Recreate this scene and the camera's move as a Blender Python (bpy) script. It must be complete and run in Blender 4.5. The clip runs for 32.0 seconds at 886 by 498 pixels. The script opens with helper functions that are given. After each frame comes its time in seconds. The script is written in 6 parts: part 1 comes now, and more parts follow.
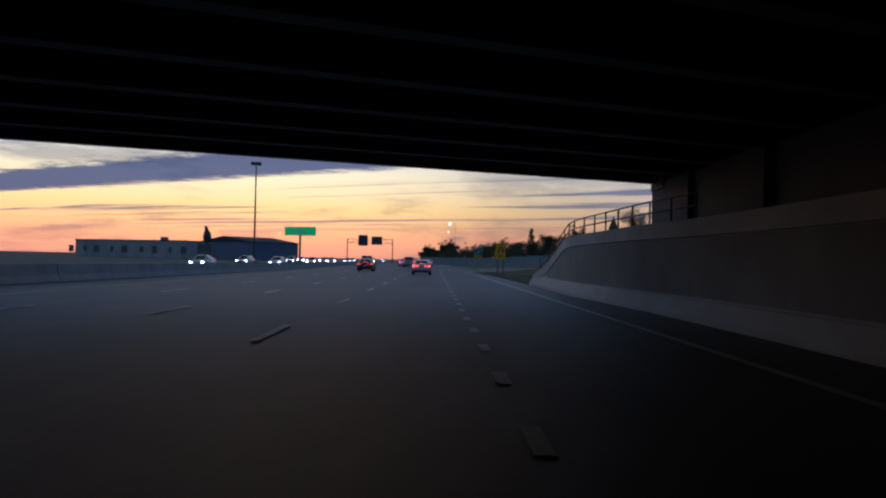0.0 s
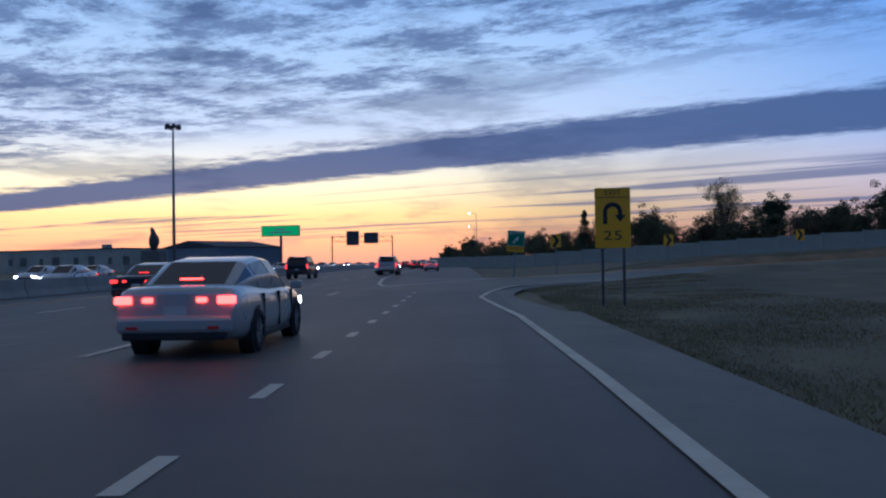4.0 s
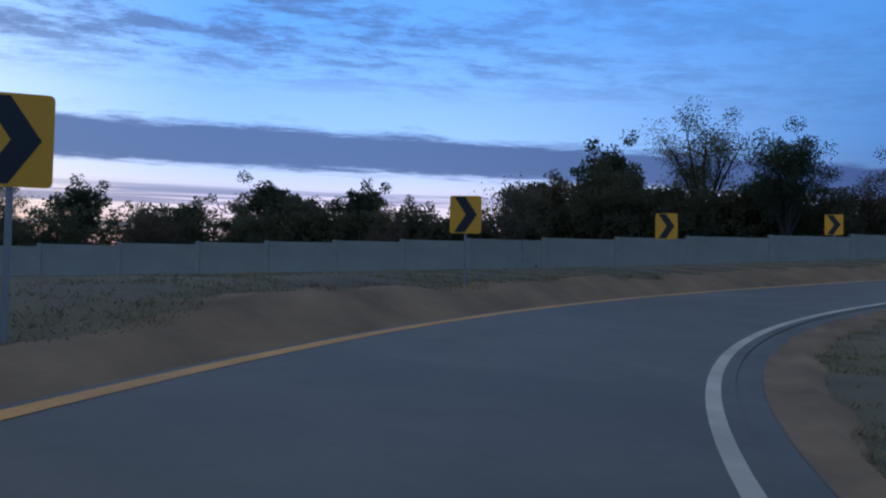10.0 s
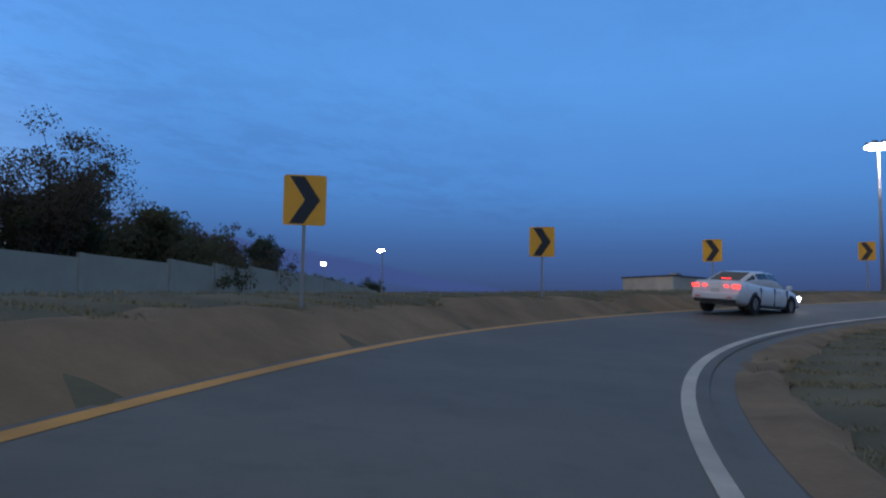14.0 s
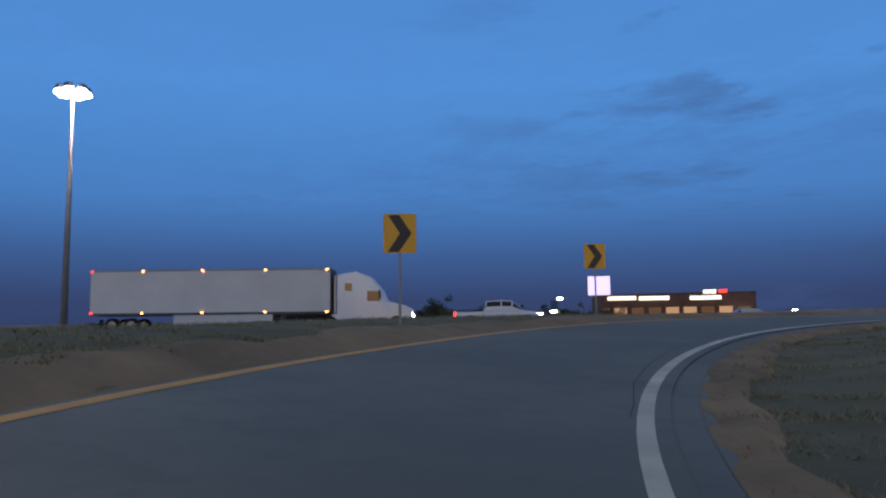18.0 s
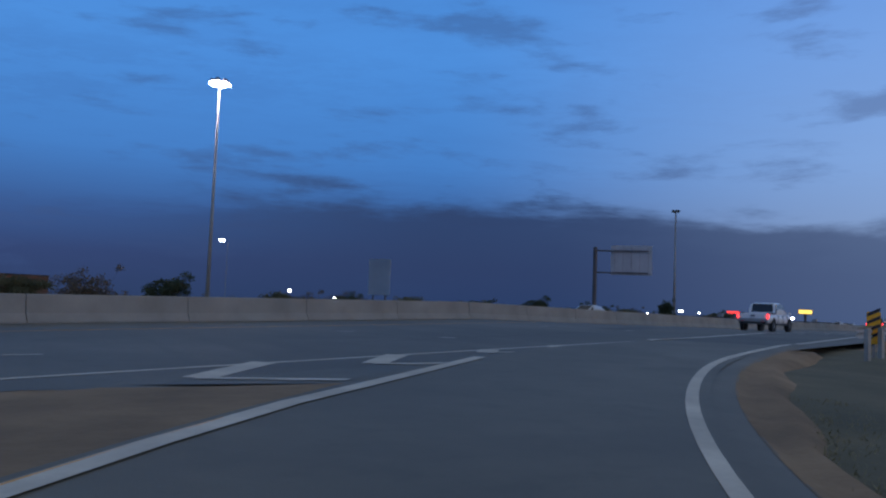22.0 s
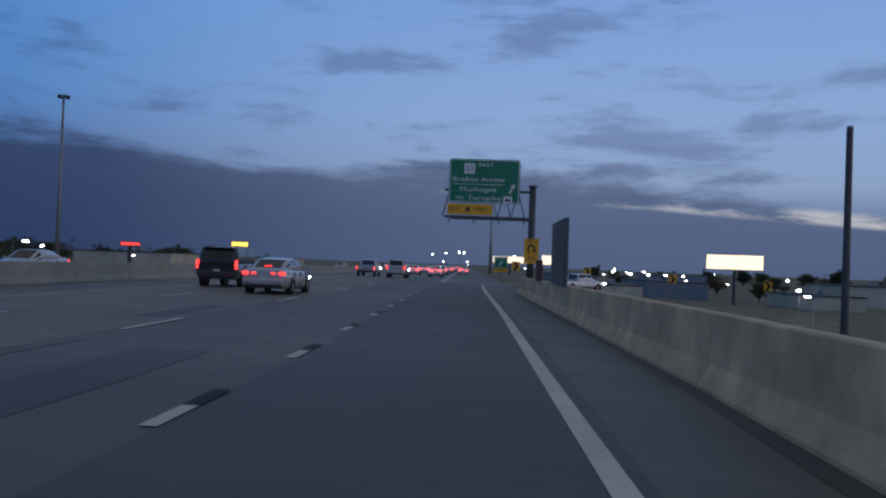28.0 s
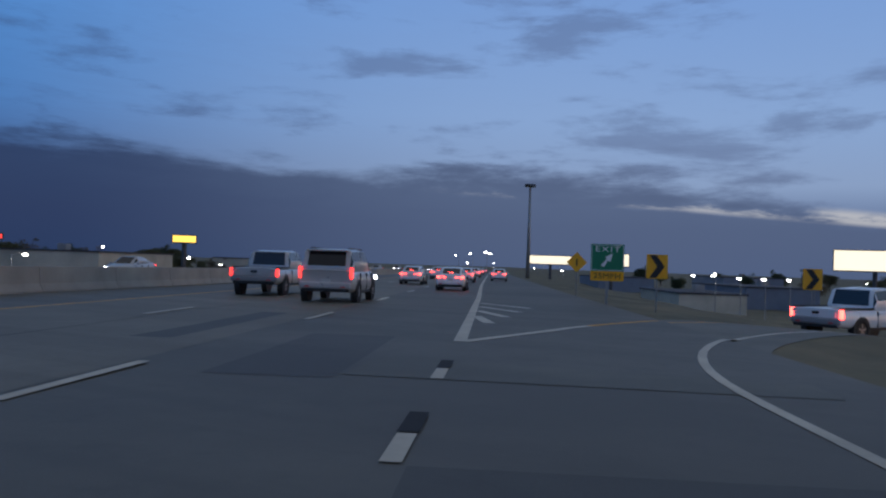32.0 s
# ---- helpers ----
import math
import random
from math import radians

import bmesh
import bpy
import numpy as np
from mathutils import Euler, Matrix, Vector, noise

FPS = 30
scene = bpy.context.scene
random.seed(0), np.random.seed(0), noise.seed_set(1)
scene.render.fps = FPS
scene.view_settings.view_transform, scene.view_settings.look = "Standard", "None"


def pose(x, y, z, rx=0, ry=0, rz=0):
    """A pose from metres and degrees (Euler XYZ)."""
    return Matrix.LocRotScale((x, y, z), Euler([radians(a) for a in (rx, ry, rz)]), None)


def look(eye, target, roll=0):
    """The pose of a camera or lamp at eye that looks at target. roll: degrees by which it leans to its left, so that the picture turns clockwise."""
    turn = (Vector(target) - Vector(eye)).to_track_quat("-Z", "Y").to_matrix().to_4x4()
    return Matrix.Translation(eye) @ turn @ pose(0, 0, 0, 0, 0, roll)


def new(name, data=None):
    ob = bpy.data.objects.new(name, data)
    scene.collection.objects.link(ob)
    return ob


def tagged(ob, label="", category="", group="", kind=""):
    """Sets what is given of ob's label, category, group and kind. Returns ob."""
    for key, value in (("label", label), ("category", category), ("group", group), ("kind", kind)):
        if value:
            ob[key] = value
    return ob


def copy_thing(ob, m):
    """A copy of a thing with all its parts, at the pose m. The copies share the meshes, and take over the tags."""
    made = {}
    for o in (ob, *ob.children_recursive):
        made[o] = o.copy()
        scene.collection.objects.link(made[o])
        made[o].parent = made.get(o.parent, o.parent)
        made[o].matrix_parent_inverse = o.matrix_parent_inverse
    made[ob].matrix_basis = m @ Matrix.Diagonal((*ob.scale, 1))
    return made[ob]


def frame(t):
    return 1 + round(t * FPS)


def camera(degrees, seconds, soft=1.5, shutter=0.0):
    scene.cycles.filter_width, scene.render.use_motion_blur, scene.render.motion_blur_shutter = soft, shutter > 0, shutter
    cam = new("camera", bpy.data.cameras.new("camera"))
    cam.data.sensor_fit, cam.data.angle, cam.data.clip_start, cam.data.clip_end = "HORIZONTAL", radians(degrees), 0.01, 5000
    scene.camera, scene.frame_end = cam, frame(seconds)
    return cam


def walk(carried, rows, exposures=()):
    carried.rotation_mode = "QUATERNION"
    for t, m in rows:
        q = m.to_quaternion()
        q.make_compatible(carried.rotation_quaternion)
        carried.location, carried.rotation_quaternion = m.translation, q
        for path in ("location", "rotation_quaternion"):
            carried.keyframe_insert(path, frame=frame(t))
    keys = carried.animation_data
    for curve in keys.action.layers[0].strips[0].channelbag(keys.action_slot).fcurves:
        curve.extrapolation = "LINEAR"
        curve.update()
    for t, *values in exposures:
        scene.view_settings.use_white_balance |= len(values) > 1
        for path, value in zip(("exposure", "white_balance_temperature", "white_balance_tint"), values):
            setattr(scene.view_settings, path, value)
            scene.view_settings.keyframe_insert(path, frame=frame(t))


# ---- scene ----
from mathutils.bvhtree import BVHTree

# ---------- camera ----------
PATH = [
    (0.0, -0.00, 0.00, 1.30, -1.68, 0.79, -1.28), (0.5, 0.25, 8.81, 1.27, -0.97, 0.82, -1.36),
    (1.0, 0.46, 17.53, 1.25, -0.20, 0.88, -1.04), (1.5, 0.61, 26.15, 1.24, 0.42, 0.94, -0.53),
    (2.0, 0.70, 34.66, 1.23, 0.50, 1.00, 0.00), (2.5, 0.72, 43.01, 1.23, 0.04, 0.98, 0.43),
    (3.0, 0.64, 51.14, 1.22, -0.78, 0.93, 0.74), (3.5, 0.45, 58.99, 1.20, -1.69, 0.76, 0.93),
    (4.0, 0.14, 66.47, 1.17, -3.52, 0.89, 0.86), (4.5, -0.27, 73.53, 1.13, -4.74, 0.96, 0.62),
    (5.0, -0.71, 80.10, 1.10, -4.65, 0.73, 0.32), (5.5, -1.04, 86.16, 1.09, -3.77, 0.33, -0.00),
    (6.0, -1.15, 91.70, 1.11, -2.62, 0.18, -0.31), (6.5, -0.97, 96.72, 1.14, 0.98, 0.25, -0.61),
    (7.0, -0.49, 101.35, 1.17, 4.94, 0.29, -0.67), (7.5, 0.34, 105.75, 1.19, 9.42, 0.49, -0.67),
    (8.0, 1.56, 110.01, 1.18, 15.25, 0.46, -1.15), (8.5, 3.27, 114.05, 1.16, 22.28, 1.03, -1.96),
    (9.0, 5.45, 117.72, 1.17, 30.32, 1.54, -2.01), (9.5, 8.12, 120.99, 1.21, 38.75, 2.02, -1.41),
    (10.0, 11.20, 123.90, 1.27, 47.26, 2.52, -1.02), (10.5, 14.74, 126.40, 1.35, 55.75, 2.98, -0.69),
    (11.0, 18.68, 128.45, 1.45, 64.11, 3.46, -0.67), (11.5, 22.86, 130.06, 1.57, 71.66, 3.81, -0.62),
    (12.0, 27.26, 131.26, 1.73, 76.81, 4.22, -0.47), (12.5, 31.83, 132.05, 1.92, 82.23, 4.54, -0.41),
    (13.0, 36.56, 132.38, 2.15, 87.75, 5.01, -0.50), (13.5, 41.38, 132.13, 2.39, 94.12, 5.43, -0.84),
    (14.0, 46.11, 131.29, 2.67, 101.31, 5.80, -1.02), (14.5, 50.65, 129.84, 2.96, 108.71, 6.08, -1.19),
    (15.0, 54.92, 127.90, 3.26, 116.28, 6.32, -1.19), (15.5, 58.86, 125.49, 3.57, 123.68, 6.45, -1.02),
    (16.0, 62.46, 122.66, 3.86, 130.29, 6.27, -0.63), (16.5, 65.68, 119.44, 4.15, 136.74, 6.19, -0.12),
    (17.0, 68.52, 115.91, 4.44, 143.30, 6.36, 0.35), (17.5, 70.97, 112.09, 4.73, 149.40, 6.51, 0.62),
    (18.0, 73.06, 108.03, 5.03, 154.22, 6.28, 0.54), (18.5, 74.77, 103.70, 5.34, 159.32, 6.20, 0.03),
    (19.0, 76.03, 99.09, 5.66, 165.31, 6.22, -0.72), (19.5, 76.78, 94.20, 5.96, 171.88, 5.86, -1.26),
    (20.0, 76.98, 89.09, 6.25, 178.85, 5.49, -1.61), (20.5, 76.54, 83.84, 6.50, 186.10, 5.33, -1.78),
    (21.0, 75.36, 78.57, 6.70, 193.35, 4.96, -1.59), (21.5, 73.46, 73.39, 6.89, 200.52, 4.57, -1.57),
    (22.0, 70.96, 68.44, 7.05, 207.75, 4.13, -2.22), (22.5, 67.90, 63.89, 7.20, 215.17, 4.00, -2.95),
    (23.0, 64.27, 59.74, 7.32, 222.62, 4.12, -3.91), (23.5, 60.08, 56.02, 7.44, 230.23, 4.25, -4.65),
    (24.0, 55.31, 52.69, 7.57, 237.68, 4.26, -5.29), (24.5, 49.96, 49.74, 7.69, 244.60, 4.16, -5.79),
    (25.0, 44.09, 46.99, 7.80, 247.20, 3.52, -5.19), (25.5, 37.80, 44.27, 7.87, 247.99, 2.85, -4.21),
    (26.0, 31.10, 41.57, 7.87, 247.19, 2.05, -3.03), (26.5, 24.16, 38.79, 7.80, 245.97, 1.39, -2.13),
    (27.0, 17.16, 35.85, 7.69, 244.70, 1.02, -1.79), (27.5, 10.28, 32.78, 7.59, 243.53, 0.93, -1.91),
    (28.0, 3.63, 29.63, 7.51, 242.71, 0.98, -2.14), (28.5, -2.82, 26.47, 7.48, 242.36, 1.07, -2.16),
    (29.0, -9.14, 23.33, 7.46, 242.47, 1.04, -1.91), (29.5, -15.39, 20.18, 7.46, 242.14, 1.07, -1.76),
    (30.0, -21.60, 17.02, 7.45, 241.75, 1.05, -1.59), (30.5, -27.78, 13.80, 7.44, 241.34, 1.15, -1.32),
    (31.0, -33.96, 10.55, 7.40, 241.17, 1.14, -1.08), (31.5, -40.20, 7.23, 7.33, 241.03, 1.07, -1.21),
    (32.0, -46.48, 3.82, 7.24, 241.03, 1.08, -1.91)
]
cam = camera(57.1, 32.0, soft=2.2)


def car_view(x, y, z, yaw, pitch, roll):
    return pose(x, y, z, 90 + pitch, 0, -yaw) @ pose(0, 0, 0, 0, 0, -roll)


walk(cam, [(r[0], car_view(*r[1:])) for r in PATH], [(0, -0.5, 5500), (1, -0.3, 5450), (6.5, -0.25, 5450), (9, 0.15, 5650), (11, 0.5, 6500), (13, 0.55, 6500), (15, 0.28, 6500), (19, 0.2, 6400), (22, 0.2, 6050), (24, 0.02, 5800), (25.5, -0.05, 5950), (28, 0.12, 6500), (32, 0.08, 6500)])

# ---------- world: dusk sky with cloud streaks ----------
SUN_AZ = radians(-14)
world = bpy.data.worlds.new("dusk_sky")
scene.world = world
world.use_nodes = True


class Net:
    """Small wrapper to build node trees."""

    def __init__(self, tree):
        self.t = tree

    def node(self, kind, **props):
        n = self.t.nodes.new(kind)
        for k, v in props.items():
            setattr(n, k, v)
        return n

    def put(self, sock, v):
        if hasattr(v, "is_output"):
            self.t.links.new(v, sock)
        elif v is not None:
            sock.default_value = v

    def math(self, op, a, b=None, c=None, clamp=False):
        n = self.node("ShaderNodeMath", operation=op, use_clamp=clamp)
        self.put(n.inputs[0], a)
        self.put(n.inputs[1], b)
        self.put(n.inputs[2], c)
        return n.outputs[0]

    def smooth(self, x, lo, hi):
        n = self.node("ShaderNodeMapRange", interpolation_type="SMOOTHSTEP")
        self.put(n.inputs["Value"], x)
        n.inputs["From Min"].default_value, n.inputs["From Max"].default_value = lo, hi
        return n.outputs[0]

    def mix(self, f, a, b, mode="MIX"):
        n = self.node("ShaderNodeMix", data_type="RGBA", blend_type=mode)
        self.put(n.inputs[0], f)
        self.put(n.inputs[6], a)
        self.put(n.inputs[7], b)
        return n.outputs[2]

    def ramp(self, f, stops):
        n = self.node("ShaderNodeValToRGB")
        el = n.color_ramp.elements
        while len(el) < len(stops):
            el.new(0.5)
        for e, (p, c) in zip(el, stops):
            e.position, e.color = p, (*c, 1)
        self.put(n.inputs[0], f)
        return n.outputs[0]

    def xyz(self, x, y, z):
        n = self.node("ShaderNodeCombineXYZ")
        for s, v in zip(n.inputs, (x, y, z)):
            self.put(s, v)
        return n.outputs[0]

    def noise(self, vec, scale, detail=4.0, rough=0.55, distort=0.0):
        n = self.node("ShaderNodeTexNoise")
        self.put(n.inputs["Vector"], vec)
        n.inputs["Scale"].default_value, n.inputs["Detail"].default_value = scale, detail
        n.inputs["Roughness"].default_value, n.inputs["Distortion"].default_value = rough, distort
        return n.outputs["Fac"]


def dusk_world():
    k = Net(world.node_tree)
    world.node_tree.nodes.clear()
    sep = k.node("ShaderNodeSeparateXYZ")
    k.put(sep.inputs[0], k.node("ShaderNodeTexCoord").outputs["Generated"])
    x, y, z = sep.outputs
    flat = k.math("SQRT", k.math("ADD", k.math("MULTIPLY", x, x), k.math("MULTIPLY", y, y)))
    sunward = k.math("DIVIDE", k.math("ADD", k.math("MULTIPLY", x, math.sin(SUN_AZ)), k.math("MULTIPLY", y, math.cos(SUN_AZ))), k.math("MAXIMUM", flat, 0.01))
    zz = k.math("MAXIMUM", z, 0.0)
    west = k.ramp(zz, [(0.0, (0.80, 0.30, 0.20)), (0.025, (1.0, 0.42, 0.21)), (0.06, (1.0, 0.64, 0.27)), (0.10, (1.0, 0.82, 0.56)),
                       (0.16, (0.86, 0.90, 1.0)), (0.24, (0.64, 0.80, 1.0)), (0.36, (0.36, 0.60, 1.0)), (0.8, (0.10, 0.24, 0.62))])
    side = k.ramp(zz, [(0.0, (0.24, 0.17, 0.28)), (0.05, (0.58, 0.40, 0.44)), (0.09, (0.72, 0.62, 0.74)), (0.15, (0.34, 0.54, 0.90)),
                       (0.30, (0.13, 0.36, 0.86)), (0.8, (0.07, 0.20, 0.60))])
    east = k.ramp(zz, [(0.0, (0.026, 0.044, 0.105)), (0.05, (0.028, 0.052, 0.14)), (0.10, (0.036, 0.092, 0.25)), (0.17, (0.055, 0.180, 0.46)),
                       (0.30, (0.072, 0.235, 0.58)), (0.8, (0.05, 0.15, 0.42))])
    leftward = k.math("DIVIDE", x, k.math("MAXIMUM", flat, 0.01))
    col = k.mix(k.math("MULTIPLY", k.smooth(sunward, -0.15, 0.55), k.smooth(leftward, -0.95, -0.45)), east, side)
    westward = k.math("DIVIDE", k.math("ADD", k.math("MULTIPLY", x, math.sin(radians(-21))), k.math("MULTIPLY", y, math.cos(radians(-21)))), k.math("MAXIMUM", flat, 0.01))
    west = k.mix(k.math("MULTIPLY", k.smooth(westward, 0.87, 1.0), k.smooth(zz, 0.17, 0.07)), west, k.mix(1.0, west, (1.8, 1.75, 1.55, 1), "MULTIPLY"))
    col = k.mix(k.smooth(westward, 0.58, 0.99), col, west)
    # plane of the cloud deck: a along the streaks, p across them
    dz = k.math("MAXIMUM", z, 0.03)
    px, py = k.math("DIVIDE", x, dz), k.math("DIVIDE", y, dz)
    a = k.math("SUBTRACT", k.math("MULTIPLY", px, 0.85), k.math("MULTIPLY", py, 0.53))
    p = k.math("ADD", k.math("MULTIPLY", px, 0.53), k.math("MULTIPLY", py, 0.85))
    vec = k.xyz(k.math("MULTIPLY", a, 0.72), p, 0.0)
    vec2 = k.xyz(k.math("MULTIPLY", a, 0.16), p, 3.7)
    n1 = k.noise(vec, 2.8, 10.0, 0.74, 0.15)
    n2 = k.noise(vec2, 0.7, 5.0, 0.55, 0.3)
    n3 = k.noise(k.xyz(k.math("MULTIPLY", a, 0.5), p, 9.1), 0.35, 3.0, 0.5)
    pw = k.math("ADD", p, k.math("ADD", k.math("MULTIPLY", k.math("SUBTRACT", n2, 0.5), 1.6), k.math("MULTIPLY", k.math("SUBTRACT", n1, 0.5), 1.5)))
    band = k.math("MULTIPLY", k.smooth(pw, 5.05, 5.6), k.math("SUBTRACT", 1.0, k.smooth(pw, 6.9, 7.5)))
    # broken high cloud overhead, thin streaks low in the west
    high = k.math("MULTIPLY", k.smooth(n1, 0.42, 0.60), k.math("SUBTRACT", 1.0, k.smooth(p, 3.4, 4.6)))
    high = k.math("MULTIPLY", high, k.math("ADD", 0.15, k.math("MULTIPLY", k.smooth(k.math("ADD", n3, k.math("MULTIPLY", sunward, 0.12)), 0.36, 0.62), 0.85)))
    high = k.math("MULTIPLY", high, k.math("ADD", 0.22, k.math("MULTIPLY", k.smooth(sunward, -0.15, 0.75), 0.78)))
    streak = k.math("MULTIPLY", k.smooth(n2, 0.52, 0.62), k.smooth(p, 8.0, 9.6))
    up = k.smooth(z, 0.012, 0.05)
    cover = k.math("MULTIPLY", k.math("MAXIMUM", k.math("MULTIPLY", band, 0.93), k.math("MAXIMUM", k.math("MULTIPLY", high, 0.75), k.math("MULTIPLY", streak, 0.7))), up)
    shade = k.mix(k.smooth(sunward, -0.3, 0.7), (0.032, 0.060, 0.185, 1), (0.074, 0.126, 0.285, 1))
    col = k.mix(cover, col, shade)
    # south-western half: paler evening blue, dark puffs, a low cloud bank and a thin bright gap above it
    gap_az = radians(-94)
    gapdot = k.math("DIVIDE", k.math("ADD", k.math("MULTIPLY", x, math.sin(gap_az)), k.math("MULTIPLY", y, math.cos(gap_az))), k.math("MAXIMUM", flat, 0.01))
    pale = k.ramp(zz, [(0.0, (0.06, 0.09, 0.18)), (0.05, (0.10, 0.145, 0.27)), (0.10, (0.255, 0.35, 0.54)), (0.18, (0.25, 0.375, 0.62)), (0.36, (0.17, 0.31, 0.63))])
    col = k.mix(k.math("MULTIPLY", k.smooth(gapdot, 0.50, 1.0), 0.90), col, pale)
    inv = k.math("DIVIDE", 1.0, k.math("MAXIMUM", flat, 0.01))
    n4 = k.noise(k.xyz(k.math("MULTIPLY", k.math("MULTIPLY", x, inv), 4.6), k.math("MULTIPLY", k.math("MULTIPLY", y, inv), 4.6), k.math("MULTIPLY", z, 22.0)), 1.0, 7.0, 0.60, 0.15)
    puff = k.math("MULTIPLY", k.smooth(n4, 0.50, 0.66), k.smooth(gapdot, -0.55, 0.1))
    col = k.mix(k.math("MULTIPLY", puff, 0.48), col, k.mix(k.smooth(gapdot, 0.6, 1.0), (0.040, 0.075, 0.185, 1), (0.075, 0.105, 0.215, 1)))
    pb = k.math("ADD", p, k.math("ADD", k.math("MULTIPLY", k.math("SUBTRACT", 0.5, n4), 12.0), k.math("MULTIPLY", k.math("SUBTRACT", n2, 0.5), 1.2)))
    bank = k.math("MULTIPLY", k.smooth(pb, -6.6, -10.0), k.smooth(gapdot, 0.0, 0.55))
    col = k.mix(k.math("MULTIPLY", bank, 0.90), col, k.mix(k.smooth(gapdot, 0.62, 1.0), (0.022, 0.042, 0.108, 1), (0.078, 0.112, 0.205, 1)))
    slit = k.math("MULTIPLY", k.smooth(p, -10.2, -9.0), k.smooth(p, -7.2, -8.3))
    slit = k.math("MULTIPLY", k.math("MULTIPLY", slit, k.smooth(a, -4.6, -6.4)), k.math("MULTIPLY", k.smooth(n4, 0.54, 0.42), k.smooth(gapdot, 0.80, 0.95)))
    col = k.mix(k.math("MULTIPLY", slit, 0.8), col, (0.50, 0.50, 0.52, 1))
    sky = k.node("ShaderNodeTexSky", sky_type="NISHITA", sun_disc=False, sun_elevation=radians(0.5), sun_rotation=SUN_AZ)
    col = k.mix(0.004, col, sky.outputs[0], "ADD")
    # grey sky above the view, added to light the ground more neutrally
    col = k.mix(k.smooth(z, 0.42, 0.62), col, (0.165, 0.180, 0.215, 1))
    bg = k.node("ShaderNodeBackground")
    k.put(bg.inputs[0], col)
    bg.inputs[1].default_value = 1.0
    k.put(k.node("ShaderNodeOutputWorld").inputs[0], bg.outputs[0])


dusk_world()

glow = bpy.data.lights.new("afterglow", "SUN")
glow.energy, glow.angle, glow.color = 0.06, radians(20), (1.0, 0.62, 0.40)
new("afterglow", glow).matrix_world = look((0, 0, 60), (-60 * math.sin(SUN_AZ), -60 * math.cos(SUN_AZ), 57))


# ---------- materials ----------
def surface(name, base, rough=0.7, metal=0.0, vary=0.25, scale=1.0, bump=0.0, fine=40.0, second=None, emit=0.0, alpha=None):
    m = bpy.data.materials.new(name)
    m.use_nodes = True
    k = Net(m.node_tree)
    b = m.node_tree.nodes["Principled BSDF"]
    co = k.node("ShaderNodeTexCoord").outputs["Object"]
    big = k.noise(co, scale * 0.35, 5.0, 0.6)
    small = k.noise(co, fine, 3.0, 0.6)
    lo = tuple(c * (1 - vary) for c in base)
    hi = second or tuple(min(1.0, c * (1 + vary)) for c in base)
    col = k.ramp(big, [(0.30, lo), (0.70, hi)])
    info = k.node("ShaderNodeObjectInfo").outputs["Random"]
    col = k.mix(k.math("MULTIPLY", small, 0.35), col, (*[c * 0.55 for c in base], 1))
    col = k.mix(k.math("MULTIPLY", info, 0.12), col, (*[c * 0.7 for c in base], 1))
    k.put(b.inputs["Base Color"], col)
    r = k.node("ShaderNodeMapRange")
    k.put(r.inputs[0], small)
    r.inputs[3].default_value, r.inputs[4].default_value = max(0.02, rough - 0.12), min(1.0, rough + 0.12)
    k.put(b.inputs["Roughness"], r.outputs[0])
    b.inputs["Metallic"].default_value = metal
    if bump:
        n = k.node("ShaderNodeBump")
        n.inputs["Strength"].default_value, n.inputs["Distance"].default_value = bump, 0.02
        k.put(n.inputs["Height"], small)
        k.put(b.inputs["Normal"], n.outputs[0])
    if emit:
        b.inputs["Emission Color"].default_value = (*base, 1)
        b.inputs["Emission Strength"].default_value = emit
    return m


def road_surface(name, base, streak):
    """Worn pavement: aggregate, wheel-path streaks along local y, patches."""
    m = bpy.data.materials.new(name)
    m.use_nodes = True
    k = Net(m.node_tree)
    b = m.node_tree.nodes["Principled BSDF"]
    co = k.node("ShaderNodeTexCoord").outputs["Object"]
    mp = k.node("ShaderNodeMapping")
    mp.inputs["Scale"].default_value = (1.0, 0.04, 1.0) if streak is not None else (0.35, 0.35, 1.0)
    mp.inputs["Rotation"].default_value = (0, 0, streak or 0.0)
    k.put(mp.inputs[0], co)
    wheel = k.noise(mp.outputs[0], 0.9, 4.0, 0.6)
    patch = k.noise(co, 0.12, 6.0, 0.65)
    grit = k.noise(co, 45.0, 2.0, 0.7)
    col = k.ramp(patch, [(0.34, tuple(c * 0.70 for c in base)), (0.66, tuple(c * 1.28 for c in base))])
    blotch = k.noise(co, 1.7, 5.0, 0.7)
    col = k.mix(k.math("MULTIPLY", k.smooth(blotch, 0.50, 0.68), 0.35), col, (*[c * 0.55 for c in base], 1))
    col = k.mix(k.math("MULTIPLY", k.smooth(wheel, 0.42, 0.66), 0.62), col, (*[c * 0.66 for c in base], 1))
    col = k.mix(k.math("MULTIPLY", grit, 0.4), col, (*[c * 0.6 for c in base], 1))
    k.put(b.inputs["Base Color"], col)
    b.inputs["Roughness"].default_value = 0.62
    n = k.node("ShaderNodeBump")
    n.inputs["Strength"].default_value, n.inputs["Distance"].default_value = 0.35, 0.01
    k.put(n.inputs["Height"], grit)
    k.put(b.inputs["Normal"], n.outputs[0])
    return m


def glass_dark(name):
    m = bpy.data.materials.new(name)
    m.use_nodes = True
    b = m.node_tree.nodes["Principled BSDF"]
    b.inputs["Base Color"].default_value = (0.012, 0.014, 0.018, 1)
    b.inputs["Roughness"].default_value = 0.06
    b.inputs["Specular IOR Level"].default_value = 0.6
    return m


